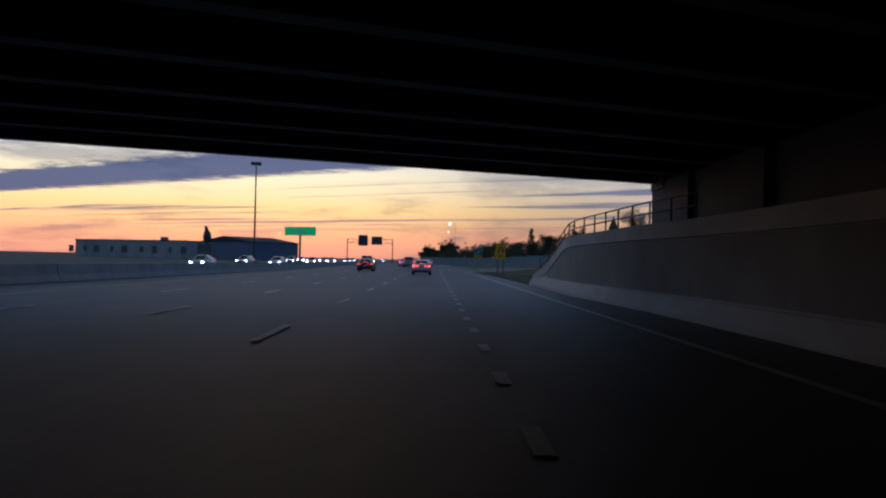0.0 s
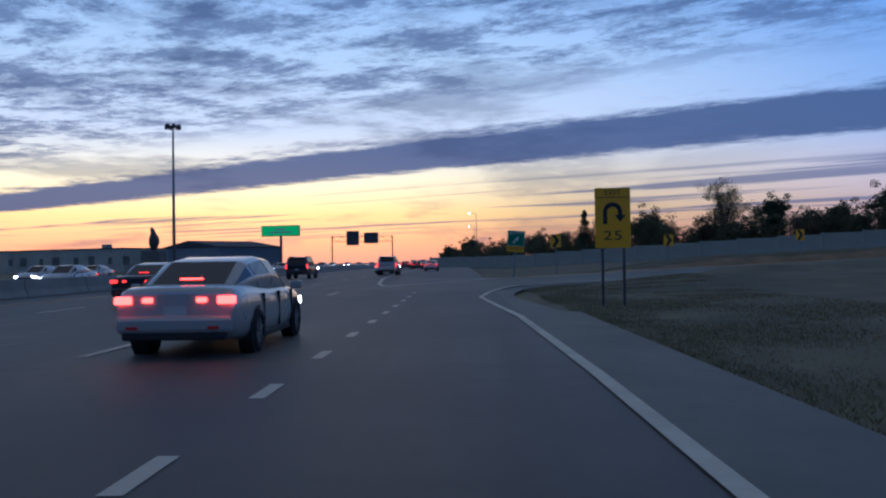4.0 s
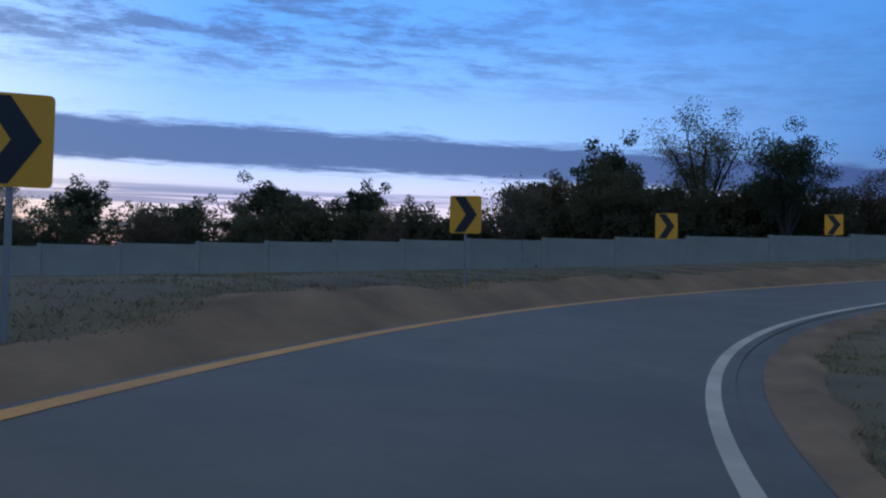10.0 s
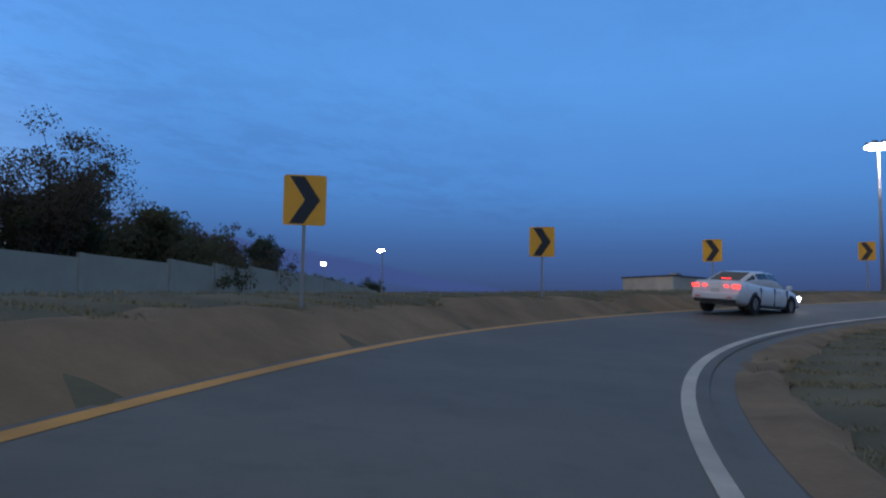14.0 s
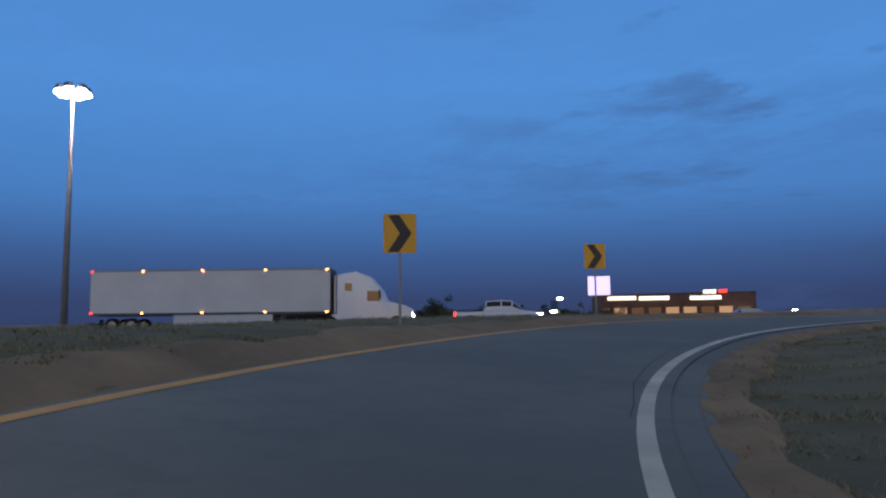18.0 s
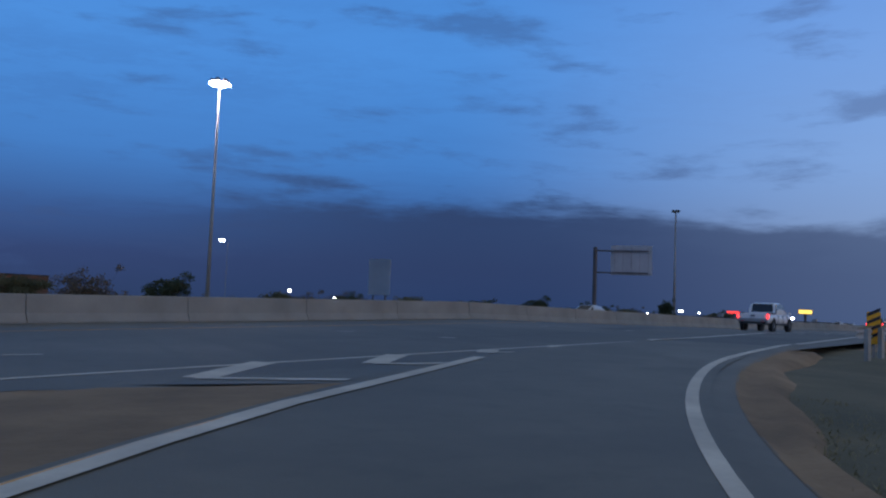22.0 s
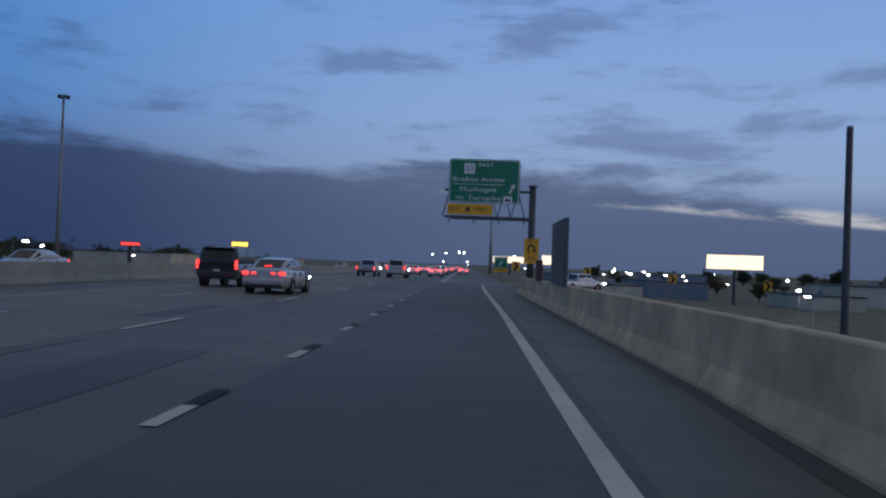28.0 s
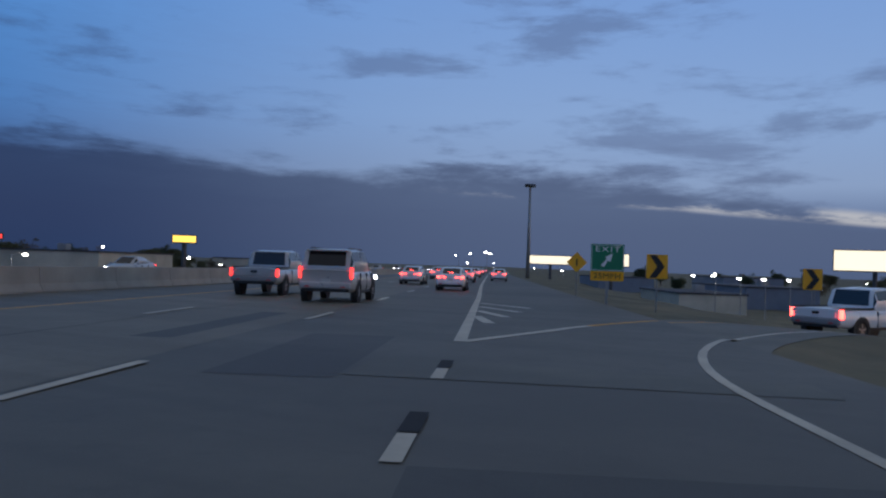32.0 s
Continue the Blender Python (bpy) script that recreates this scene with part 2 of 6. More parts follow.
def lamp_face(name, color, strength):
    m = bpy.data.materials.new(name)
    m.use_nodes = True
    b = m.node_tree.nodes["Principled BSDF"]
    b.inputs["Base Color"].default_value = (*color, 1)
    b.inputs["Emission Color"].default_value = (*color, 1)
    b.inputs["Emission Strength"].default_value = strength
    return m


def leaf_surface(name, lo, hi):
    """Thin leaves: part of the light passes through."""
    m = bpy.data.materials.new(name)
    m.use_nodes = True
    k = Net(m.node_tree)
    m.node_tree.nodes.clear()
    geo_ = k.node("ShaderNodeNewGeometry").outputs["Random Per Island"]
    big = k.noise(k.node("ShaderNodeTexCoord").outputs["Object"], 0.6, 3.0, 0.6)
    col = k.mix(k.math("ADD", k.math("MULTIPLY", geo_, 0.6), k.math("MULTIPLY", big, 0.4)), (*lo, 1), (*hi, 1))
    d, t, mx = k.node("ShaderNodeBsdfDiffuse"), k.node("ShaderNodeBsdfTranslucent"), k.node("ShaderNodeMixShader")
    k.put(d.inputs[0], col)
    k.put(t.inputs[0], col)
    mx.inputs[0].default_value = 0.45
    k.put(mx.inputs[1], d.outputs[0])
    k.put(mx.inputs[2], t.outputs[0])
    k.put(k.node("ShaderNodeOutputMaterial").inputs[0], mx.outputs[0])
    return m


def paint(name, base, metal=0.0):
    m = bpy.data.materials.new(name)
    m.use_nodes = True
    k = Net(m.node_tree)
    b = m.node_tree.nodes["Principled BSDF"]
    co = k.node("ShaderNodeTexCoord").outputs["Object"]
    dirt = k.noise(co, 1.6, 4.0, 0.6)
    low = k.smooth(k.node("ShaderNodeSeparateXYZ").outputs[2], 0.9, 0.2)
    sepn = m.node_tree.nodes["Separate XYZ"]
    k.put(sepn.inputs[0], co)
    col = k.mix(k.math("MULTIPLY", k.math("MULTIPLY", dirt, low), 0.45), (*base, 1), (0.16, 0.14, 0.12, 1))
    k.put(b.inputs["Base Color"], col)
    k.put(b.inputs["Roughness"], k.math("ADD", 0.2, k.math("MULTIPLY", dirt, 0.2)))
    b.inputs["Metallic"].default_value = metal
    b.inputs["Coat Weight"].default_value = 0.6
    b.inputs["Coat Roughness"].default_value = 0.08
    return m


M = {
    "road1": road_surface("worn_concrete_asphalt", (0.108, 0.102, 0.088), 0.0),
    "ramp": road_surface("ramp_asphalt", (0.160, 0.150, 0.112), None),
    "road2": road_surface("highway_asphalt", (0.150, 0.140, 0.110), radians(65)),
    "road2_tan": road_surface("pale_lane_concrete", (0.215, 0.192, 0.140), radians(65)),
    "road2_lane": road_surface("newer_lane_asphalt", (0.098, 0.092, 0.074), radians(65)),
    "shoulder": road_surface("shoulder_concrete", (0.215, 0.208, 0.200), 0.0),
    "white_line": surface("worn_white_paint", (0.66, 0.60, 0.47), 0.6, vary=0.25, scale=2.0, fine=14.0),
    "yellow_line": surface("worn_yellow_paint", (0.78, 0.38, 0.05), 0.6, vary=0.25, scale=2.0, fine=14.0),
    "patch": road_surface("dark_repair_asphalt", (0.095, 0.088, 0.072), radians(65)),
    "tar": surface("black_contrast_paint", (0.022, 0.022, 0.024), 0.85),
    "grass": surface("dry_grass_ground", (0.145, 0.140, 0.078), 0.95, vary=0.4, scale=0.7, bump=0.6, fine=9.0, second=(0.245, 0.205, 0.112)),
    "soil": surface("bare_red_soil", (0.285, 0.195, 0.105), 0.95, vary=0.42, scale=1.5, bump=0.6, fine=12.0),
    "blade": surface("straw_blades", (0.36, 0.30, 0.17), 0.9, vary=0.3, scale=3.0, second=(0.32, 0.29, 0.16)),
    "concrete": surface("weathered_concrete", (0.34, 0.32, 0.28), 0.85, vary=0.22, scale=1.3, bump=0.25, fine=22.0),
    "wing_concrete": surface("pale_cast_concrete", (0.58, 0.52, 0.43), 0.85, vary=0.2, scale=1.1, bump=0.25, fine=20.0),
    "noise_panel": surface("mossy_precast_panel", (0.36, 0.37, 0.31), 0.9, vary=0.18, scale=0.8, bump=0.3, fine=14.0),
    "concrete_dark": surface("darkened_concrete", (0.20, 0.185, 0.16), 0.9, vary=0.22, scale=1.1, bump=0.3, fine=16.0),
    "barrier": surface("tan_concrete_barrier", (0.62, 0.455, 0.275), 0.85, vary=0.42, scale=3.0, bump=0.25, fine=18.0),
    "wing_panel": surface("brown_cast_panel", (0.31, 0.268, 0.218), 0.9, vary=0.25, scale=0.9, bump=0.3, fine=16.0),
    "rail_steel": surface("weathered_galvanised_beam", (0.40, 0.375, 0.33), 0.6, 0.25, vary=0.25, fine=25.0),
    "girder": surface("painted_steel_girder", (0.14, 0.13, 0.12), 0.6, vary=0.2),
    "rust": surface("rusty_sheet_metal", (0.16, 0.075, 0.05), 0.8, 0.2, vary=0.3),
    "steel": surface("galvanised_steel", (0.33, 0.33, 0.32), 0.55, 0.5, vary=0.2, fine=25.0),
    "steel_dark": surface("dark_weathered_steel", (0.10, 0.10, 0.105), 0.55, 0.4, vary=0.25),
    "sign_green": surface("green_sign_sheeting", (0.005, 0.22, 0.10), 0.35, vary=0.06, fine=8.0),
    "sign_yellow": surface("yellow_sign_sheeting", (1.0, 0.46, 0.008), 0.35, vary=0.05, fine=8.0),
    "sign_orange": surface("orange_sign_sheeting", (1.0, 0.36, 0.02), 0.35, vary=0.05, fine=8.0),
    "sign_black": surface("black_sign_legend", (0.012, 0.012, 0.014), 0.4),
    "sign_white": surface("white_sign_legend", (0.86, 0.86, 0.84), 0.35, vary=0.05),
    "sign_red": surface("red_sign_sheeting", (0.70, 0.02, 0.02), 0.35, vary=0.05),
    "sign_back": surface("mill_finish_aluminium", (0.42, 0.43, 0.44), 0.5, 0.5, vary=0.2),
    "bark": surface("grey_bark", (0.075, 0.058, 0.045), 0.95, vary=0.3, bump=0.6),
    "leaf": leaf_surface("olive_leaves", (0.115, 0.128, 0.075), (0.175, 0.165, 0.10)),
    "leaf_brown": leaf_surface("russet_leaves", (0.13, 0.105, 0.075), (0.17, 0.14, 0.10)),
    "leaf_dark": leaf_surface("evergreen_needles", (0.070, 0.090, 0.058), (0.10, 0.12, 0.075)),
    "car_white": paint("white_car_paint", (0.80, 0.80, 0.80), 0),
    "car_silver": paint("silver_car_paint", (0.50, 0.49, 0.47), 0.3),
    "car_black": paint("black_car_paint", (0.02, 0.02, 0.024), 0),
    "car_red": paint("dark_red_car_paint", (0.16, 0.02, 0.02), 0),
    "trailer": surface("white_trailer_skin", (0.72, 0.71, 0.68), 0.4, vary=0.12, scale=0.8),
    "rubber": surface("tyre_rubber", (0.018, 0.018, 0.018), 0.85),
    "alloy": surface("wheel_alloy", (0.45, 0.45, 0.46), 0.3, 0.8),
    "trim": surface("black_plastic_trim", (0.02, 0.02, 0.02), 0.6),
    "glass": glass_dark("tinted_window_glass"),
    "tail": lamp_face("lit_tail_lamp", (1.0, 0.035, 0.03), 3.2),
    "brake": lamp_face("lit_brake_lamp", (1.0, 0.06, 0.045), 9.0),
    "amber": lamp_face("amber_marker_lamp", (1.0, 0.32, 0.08), 9.0),
    "head": lamp_face("lit_headlamp", (0.92, 0.94, 1.0), 30.0),
    "plate": surface("number_plate_white", (0.6, 0.6, 0.56), 0.5),
    "mast_lamp": lamp_face("lit_mast_luminaire", (1.0, 0.90, 0.97), 60.0),
    "lamp_warm": lamp_face("lit_sodium_luminaire", (1.0, 0.72, 0.55), 30.0),
    "lamp_white": lamp_face("lit_white_luminaire", (1.0, 0.97, 0.90), 22.0),
    # green and cream board faces emit, in place of floodlights on them
    "board_glow_green": lamp_face("glowing_green_billboard_face", (0.02, 0.34, 0.10), 0.9),
    "board_glow_pale": lamp_face("glowing_cream_billboard_face", (1.0, 0.86, 0.62), 1.1),
    "screen_violet": lamp_face("violet_led_screen", (0.72, 0.62, 1.0), 1.0),
    "sign_glow_yellow": lamp_face("lit_yellow_sign_box", (1.0, 0.62, 0.10), 1.6),
    "sign_glow_red": lamp_face("lit_red_letters", (1.0, 0.05, 0.04), 1.5),
    "metal_wall": surface("blue_grey_metal_cladding", (0.20, 0.23, 0.28), 0.6, 0.2, vary=0.12),
    "stucco": surface("pale_mural_wall", (0.50, 0.47, 0.38), 0.85, vary=0.25, scale=0.5),
    "mural": surface("faded_mural_paint", (0.16, 0.17, 0.14), 0.8, vary=0.3),
    "brick": surface("brown_brick_wall", (0.17, 0.09, 0.06), 0.9, vary=0.2),
    "roof": surface("dark_roof_sheet", (0.07, 0.07, 0.08), 0.8),
    "window_lit": lamp_face("lit_window_strip", (1.0, 0.88, 0.70), 1.5),
    "window_warm": lamp_face("dim_warm_shop_window", (1.0, 0.55, 0.25), 0.25),
    "window_dark": glass_dark("dark_building_glass"),
}


# ---------- mesh helpers ----------
def mesh_of(name, bm, *mats, smooth=False):
    me = bpy.data.meshes.new(name)
    bm.to_mesh(me)
    bm.free()
    for m in mats:
        me.materials.append(M[m])
    if smooth:
        for f in me.polygons:
            f.use_smooth = True
    return me


def part(name, bm, material, parent, label="", smooth=False):
    ob = new(name, mesh_of(name, bm, material, smooth=smooth))
    ob.parent = parent
    return tagged(ob, label)


def shared(name, me, parent, m=None):
    ob = new(name, me)
    ob.parent = parent
    if m is not None:
        ob.matrix_basis = m
    return ob


def thing(name, m, label, category, group="", kind=""):
    ob = new(name)
    ob.empty_display_size = 0.2
    ob.matrix_basis = m
    return tagged(ob, label, category, group, kind)


def box(bm, c, s, m=None, bev=0.0):
    r = bmesh.ops.create_cube(bm, size=1.0)
    vs = r["verts"]
    bmesh.ops.scale(bm, vec=s, verts=vs)
    if bev:
        es = list({e for v in vs for e in v.link_edges})
        g = bmesh.ops.bevel(bm, geom=es, offset=bev, segments=2, affect="EDGES", profile=0.5)
        vs = list({v for f in g["faces"] for v in f.verts} | {v for v in vs if v.is_valid})
    bmesh.ops.translate(bm, vec=c, verts=vs)
    if m is not None:
        bmesh.ops.transform(bm, matrix=m, verts=vs)
    return vs


def boxed(c, s, bev=0.0):
    bm = bmesh.new()
    box(bm, c, s, None, bev)
    return bm


def tube(bm, a, b, r0, r1=None, seg=10):
    a, b = Vector(a), Vector(b)
    d = b - a
    m = Matrix.Translation((a + b) / 2) @ d.to_track_quat("Z", "Y").to_matrix().to_4x4()
    r = bmesh.ops.create_cone(bm, cap_ends=True, segments=seg, radius1=r0, radius2=r0 if r1 is None else r1, depth=d.length, matrix=m)
    return r["verts"]


def tubed(a, b, r0, r1=None, seg=10):
    bm = bmesh.new()
    tube(bm, a, b, r0, r1, seg)
    return bm


def prism(pts, y0, y1):
    """A polygon of (x, z) points drawn out along y."""
    bm = bmesh.new()
    lo = [bm.verts.new((p[0], y0, p[1])) for p in pts]
    hi = [bm.verts.new((p[0], y1, p[1])) for p in pts]
    bm.faces.new(lo)
    bm.faces.new(hi[::-1])
    n = len(pts)
    for i in range(n):
        bm.faces.new((lo[(i + 1) % n], lo[i], hi[i], hi[(i + 1) % n]))
    bmesh.ops.recalc_face_normals(bm, faces=bm.faces)
    return bm


def grid_mesh(name, rows, mat, smooth=True):
    """A sheet through rows of points."""
    n, w = len(rows), len(rows[0])
    verts = [tuple(p) for r in rows for p in r]
    faces = [(i * w + j, i * w + j + 1, (i + 1) * w + j + 1, (i + 1) * w + j) for i in range(n - 1) for j in range(w - 1)]
    me = bpy.data.meshes.new(name)
    me.from_pydata(verts, [], faces)
    me.materials.append(M[mat])
    me.update()
    if me.polygons and me.polygons[0].normal.z < 0:
        me.flip_normals()
    if smooth:
        for f in me.polygons:
            f.use_smooth = True
    return me


def structure(name, me, label, category):
    return tagged(new(name, me), label, category, "", "structure")


# ---------- plan ----------
# first highway: x = X - 0.04 y; second highway crosses over it, in its own s (along) and r (to its right)
def h1(X, y):
    return X - 0.04 * y


def z1(y):
    return float(np.interp(y, [-100, 10, 50, 90, 125, 200, 1400], [0.0, 0.0, -0.10, -0.17, -0.14, -0.05, -0.05]))


O2, D2 = Vector((0, 28.6)), Vector((-0.9099, -0.4149))
N2 = Vector((D2.y, -D2.x))


def bend(s):
    return float(np.interp(s, [-60, -40, 5, 28, 45, 58, 67, 91, 120, 300, 700], [-0.3, -0.25, 0.35, -0.1, -0.4, -0.5, -0.6, -1.04, -1.8, -5.0, -10.0]))


def h2(s, r):
    p = O2 + D2 * s + N2 * (r + bend(s))
    return p.x, p.y


def z2(s):
    return float(np.interp(s, [-700, -160, -85, -45, 0, 45, 110, 700], [3.0, 5.2, 5.75, 6.5, 6.12, 5.95, 5.6, 3.5]))


HEAD2 = math.atan2(D2.x, D2.y)
RAMP = [(-1.0, 96.7, -0.16), (0.3, 105.7, -0.11), (3.3, 114.0, -0.14), (8.1, 121.0, -0.09), (14.7, 126.4, 0.05), (22.9, 130.1, 0.27), (31.8, 132.0, 0.62), (41.4, 132.1, 1.09), (50.7, 129.8, 1.66), (58.9, 125.5, 2.27), (65.7, 119.4, 2.85), (71.0, 112.1, 3.43), (74.8, 103.7, 4.04), (76.8, 94.2, 4.66), (76.5, 83.8, 5.20), (73.5, 73.4, 5.59), (67.9, 63.9, 5.90), (60.1, 56.0, 6.14), (50.0, 49.7, 6.39)]
IN_W = [0.65, 0.33, 0.78, 1.18, 1.22, 0.98, 0.92, 1.12, 1.22, 1.08, 0.92, 0.86, 0.93, 1.22, 1.43, 1.43, 1.42, 1.40, 1.30]
OUT_W = [7.0, 6.7, 5.7, 3.65, 3.58, 3.86, 3.86, 3.55, 3.42, 3.62, 3.95, 4.1, 4.0, 3.35, 3.25, 3.15, 2.62, 2.25, 2.0]
TILT = [0.0, 0.0, 0.012, 0.065, 0.08, 0.08, 0.08, 0.08, 0.08, 0.08, 0.08, 0.08, 0.08, 0.08, 0.07, 0.06, 0.04, 0.02, 0.0]


def catmull(vals, u):
    i = min(int(u), len(vals) - 2)
    f = u - i
    g = [np.array(vals[min(max(j, 0), len(vals) - 1)], float) for j in (i - 1, i, i + 1, i + 2)]
    return 0.5 * (2 * g[1] + (g[2] - g[0]) * f + (2 * g[0] - 5 * g[1] + 4 * g[2] - g[3]) * f * f + (3 * g[1] - g[0] - 3 * g[2] + g[3]) * f ** 3)


US = np.linspace(0, len(RAMP) - 1, 181)
RC = np.array([catmull(RAMP, u) for u in US])
RI, RO, RT = (np.array([float(catmull(v, u)) for u in US]) for v in (IN_W, OUT_W, TILT))
_d = np.gradient(RC[:, :2], axis=0)
_d /= np.linalg.norm(_d, axis=1)[:, None]
RN = np.stack([_d[:, 1], -_d[:, 0]], 1)


def ramp_at(i, lat, up=0.0):
    """A point of the banked ramp surface, lat metres to the right of its line."""
    return (RC[i, 0] + RN[i, 0] * lat, RC[i, 1] + RN[i, 1] * lat, RC[i, 2] - RT[i] * lat + up)


def smoothstep(x, a, b):
    t = np.clip((x - a) / (b - a), 0, 1)
    return t * t * (3 - 2 * t)


def terrain(x, y):
    """Height of the ground for arrays x, y."""
    X = x + 0.04 * y
    px, py = x - O2.x, y - O2.y
    s, r = px * D2.x + py * D2.y, px * N2.x + py * N2.y
    base = -0.35 + np.minimum(0.048 * np.clip(X - 8, 0, 400), 5.6) * smoothstep(y, 35, 110)
    zz = np.interp(s, [-700, -160, -85, -45, 0, 45, 110, 700], [3.0, 5.2, 5.75, 6.5, 6.12, 5.95, 5.6, 3.5]) - 0.2
    out = np.maximum(np.maximum(r - 3.2, -r - 60.0), 0)
    steep = (1 - smoothstep(X, 14, 40)) * smoothstep(X, -60, -50)
    fall = np.interp(out, [0, 2.5, 8, 15], [1, 0.42, 0.22, 0]) * steep + (1 - smoothstep(out, 0, np.where(X < -40, 32.0, 17.0))) * (1 - steep)
    fill = base + (zz - base) * fall
    low = np.maximum(base, fill)
    dist = np.full(x.shape, 1e9)
    lat, idx = np.zeros(x.shape), np.zeros(x.shape, int)
    for i in range(0, len(US), 2):
        dx, dy = x - RC[i, 0], y - RC[i, 1]
        d = np.hypot(dx, dy)
        near = d < dist
        dist = np.where(near, d, dist)
        lat = np.where(near, dx * RN[i, 0] + dy * RN[i, 1], lat)
        idx = np.where(near, i, idx)
    zr, e = RC[idx, 2], RT[idx]
    o = -lat - RO[idx]
    n = lat - RI[idx]
    bank = zr - e * np.clip(lat, -8, 4) - 0.10
    rise = 0.55 * smoothstep(o, 0.5, 1.9) * smoothstep(e, 0.0, 0.06) * np.interp(idx, [0, 112, 132, 180], [1, 1, 0.25, 0.0]) + 1.3 * smoothstep(n, 1.0, 10.0) * np.maximum(smoothstep(e, 0.0, 0.06), 0.55 * smoothstep(idx, 0, 14))
    w = (1 - smoothstep(o, 4, 26)) * (1 - smoothstep(n, 6, 24))
    w = w * smoothstep(y, 58, 66)
    w = np.where((idx < 2) | (idx > 170), w * (1 - smoothstep(dist, 7, 14)), w)
    g = low * (1 - w) + np.where(w > 0, bank + rise, low) * w
    g = np.where((o < 0.6) & (n < 0.9) & (dist < 9), np.minimum(g, bank - 0.08), g)
    edge = np.where((y < 31.5) | (r < 4.6), 9.4, 6.5)
    cut = (1 - smoothstep(X, edge, edge + 1.3)) * smoothstep(X, -40.5, -38)
    keep = np.where(y > 52, np.where((n > -2) & (y < 126), 1 - smoothstep(X, 4.6, 7.6), 1 - smoothstep(X, 5.2, 26)), cut)
    keep = np.where((y > 52) & (X < -20), smoothstep(X, -60, -38), keep)
    return np.where(keep > 0, g * (1 - keep) - 0.35 * keep, g)


def spaced(lo, a, b, hi, step, far=22):
    mid = np.arange(a, b + step / 2, step)
    k = (np.arange(1, far + 1) / far) ** 3
    return np.concatenate([(a + (lo - a) * k)[::-1], mid, b + (hi - b) * k])


gx, gy = spaced(-4500, -62, 112, 4500, 1.4), spaced(-4500, -40, 172, 4500, 1.4)
GX, GY = np.meshgrid(gx, gy, indexing="ij")
GZ = terrain(GX, GY)
GZ += 0.05 * np.sin(GX * 0.9) * np.sin(GY * 0.7) * (np.hypot(GX - 40, GY - 90) > 12)
verts = np.stack([GX, GY, GZ], -1).reshape(-1, 3)
nx, ny = GX.shape
ii = (np.arange(nx - 1)[:, None] * ny + np.arange(ny - 1)[None]).reshape(-1)
quads = np.stack([ii, ii + ny, ii + ny + 1, ii + 1], 1)
me = bpy.data.meshes.new("ground")
me.from_pydata(verts.tolist(), [], quads.tolist())
me.materials.append(M["grass"])
for f in me.polygons:
    f.use_smooth = True
structure("ground", me, "dry brown and green mown grass ground", "ground")


def height(x, y):
    return float(terrain(np.array([x]), np.array([y]))[0])


# ---------- first highway ----------
ys = [-120, -60, 0, 30, 60, 90, 120, 160, 220, 320, 500, 800, 1400]
structure("road_northbound", grid_mesh("road_northbound", [[(h1(X, y), y, z1(y)) for X in (-16.6, -9, 0, 4.3)] for y in ys], "road1"), "worn grey multi-lane highway pavement", "road")
structure("road_southbound", grid_mesh("road_southbound", [[(h1(X, y), y, z1(y)) for X in (-37.6, -28, -17.4)] for y in ys], "road1"), "worn grey opposite carriageway pavement", "road")
ysh = [-120, 0, 30, 52, 60, 75, 88]
structure("shoulder_northbound", grid_mesh("shoulder_northbound", [[(h1(4.3, y), y, z1(y)), (h1(6.2 if y < 52 else 5.9, y), y, z1(y) - 0.02)] for y in ysh], "ramp"), "narrow paved right shoulder", "road")
# paved gore between the through lanes and the ramp
gore = [[(h1(4.3, y), y, z1(y) - 0.004), ((h1(4.3, y) + xr) / 2, y, z1(y) - 0.03 + zr / 2), (xr, y, z1(y) - 0.06 + zr)] for y, xr, zr in ((84, 2.55, 0), (92, 1.65, 0), (98, 0.95, 0), (101, 1.0, 0), (105, 1.45, 0), (108, 2.05, 0), (111, 2.8, 0), (114, 3.6, 0), (118, 3.2, 0.02), (121, 3.2, 0.06), (124, 3.0, 0.08), (126, 1.8, 0.08), (128, 0.6, 0.06), (131, -0.5, 0.03), (134, -0.9, 0.02), (145, -1.2, 0), (180, -2.6, 0), (1400, -51.4, 0))]
structure("gore_pavement", grid_mesh("gore_pavement", gore, "ramp"), "dark paved gore area beside the exit", "road")


def strip(name, pts, w, mat, parent, lift=0.006):
    """A painted line of width w along pts."""
    rows = []
    for i, p in enumerate(pts):
        a, b = Vector(pts[max(i - 1, 0)]), Vector(pts[min(i + 1, len(pts) - 1)])
        d = (b - a).normalized()
        n = Vector((d.y, -d.x, 0)) * (w / 2)
        p = Vector(p) + Vector((0, 0, lift))
        rows.append([p - n, p + n])
    ob = new(name, grid_mesh(name, rows, mat))
    ob.parent = parent
    return ob


PAVED = {}


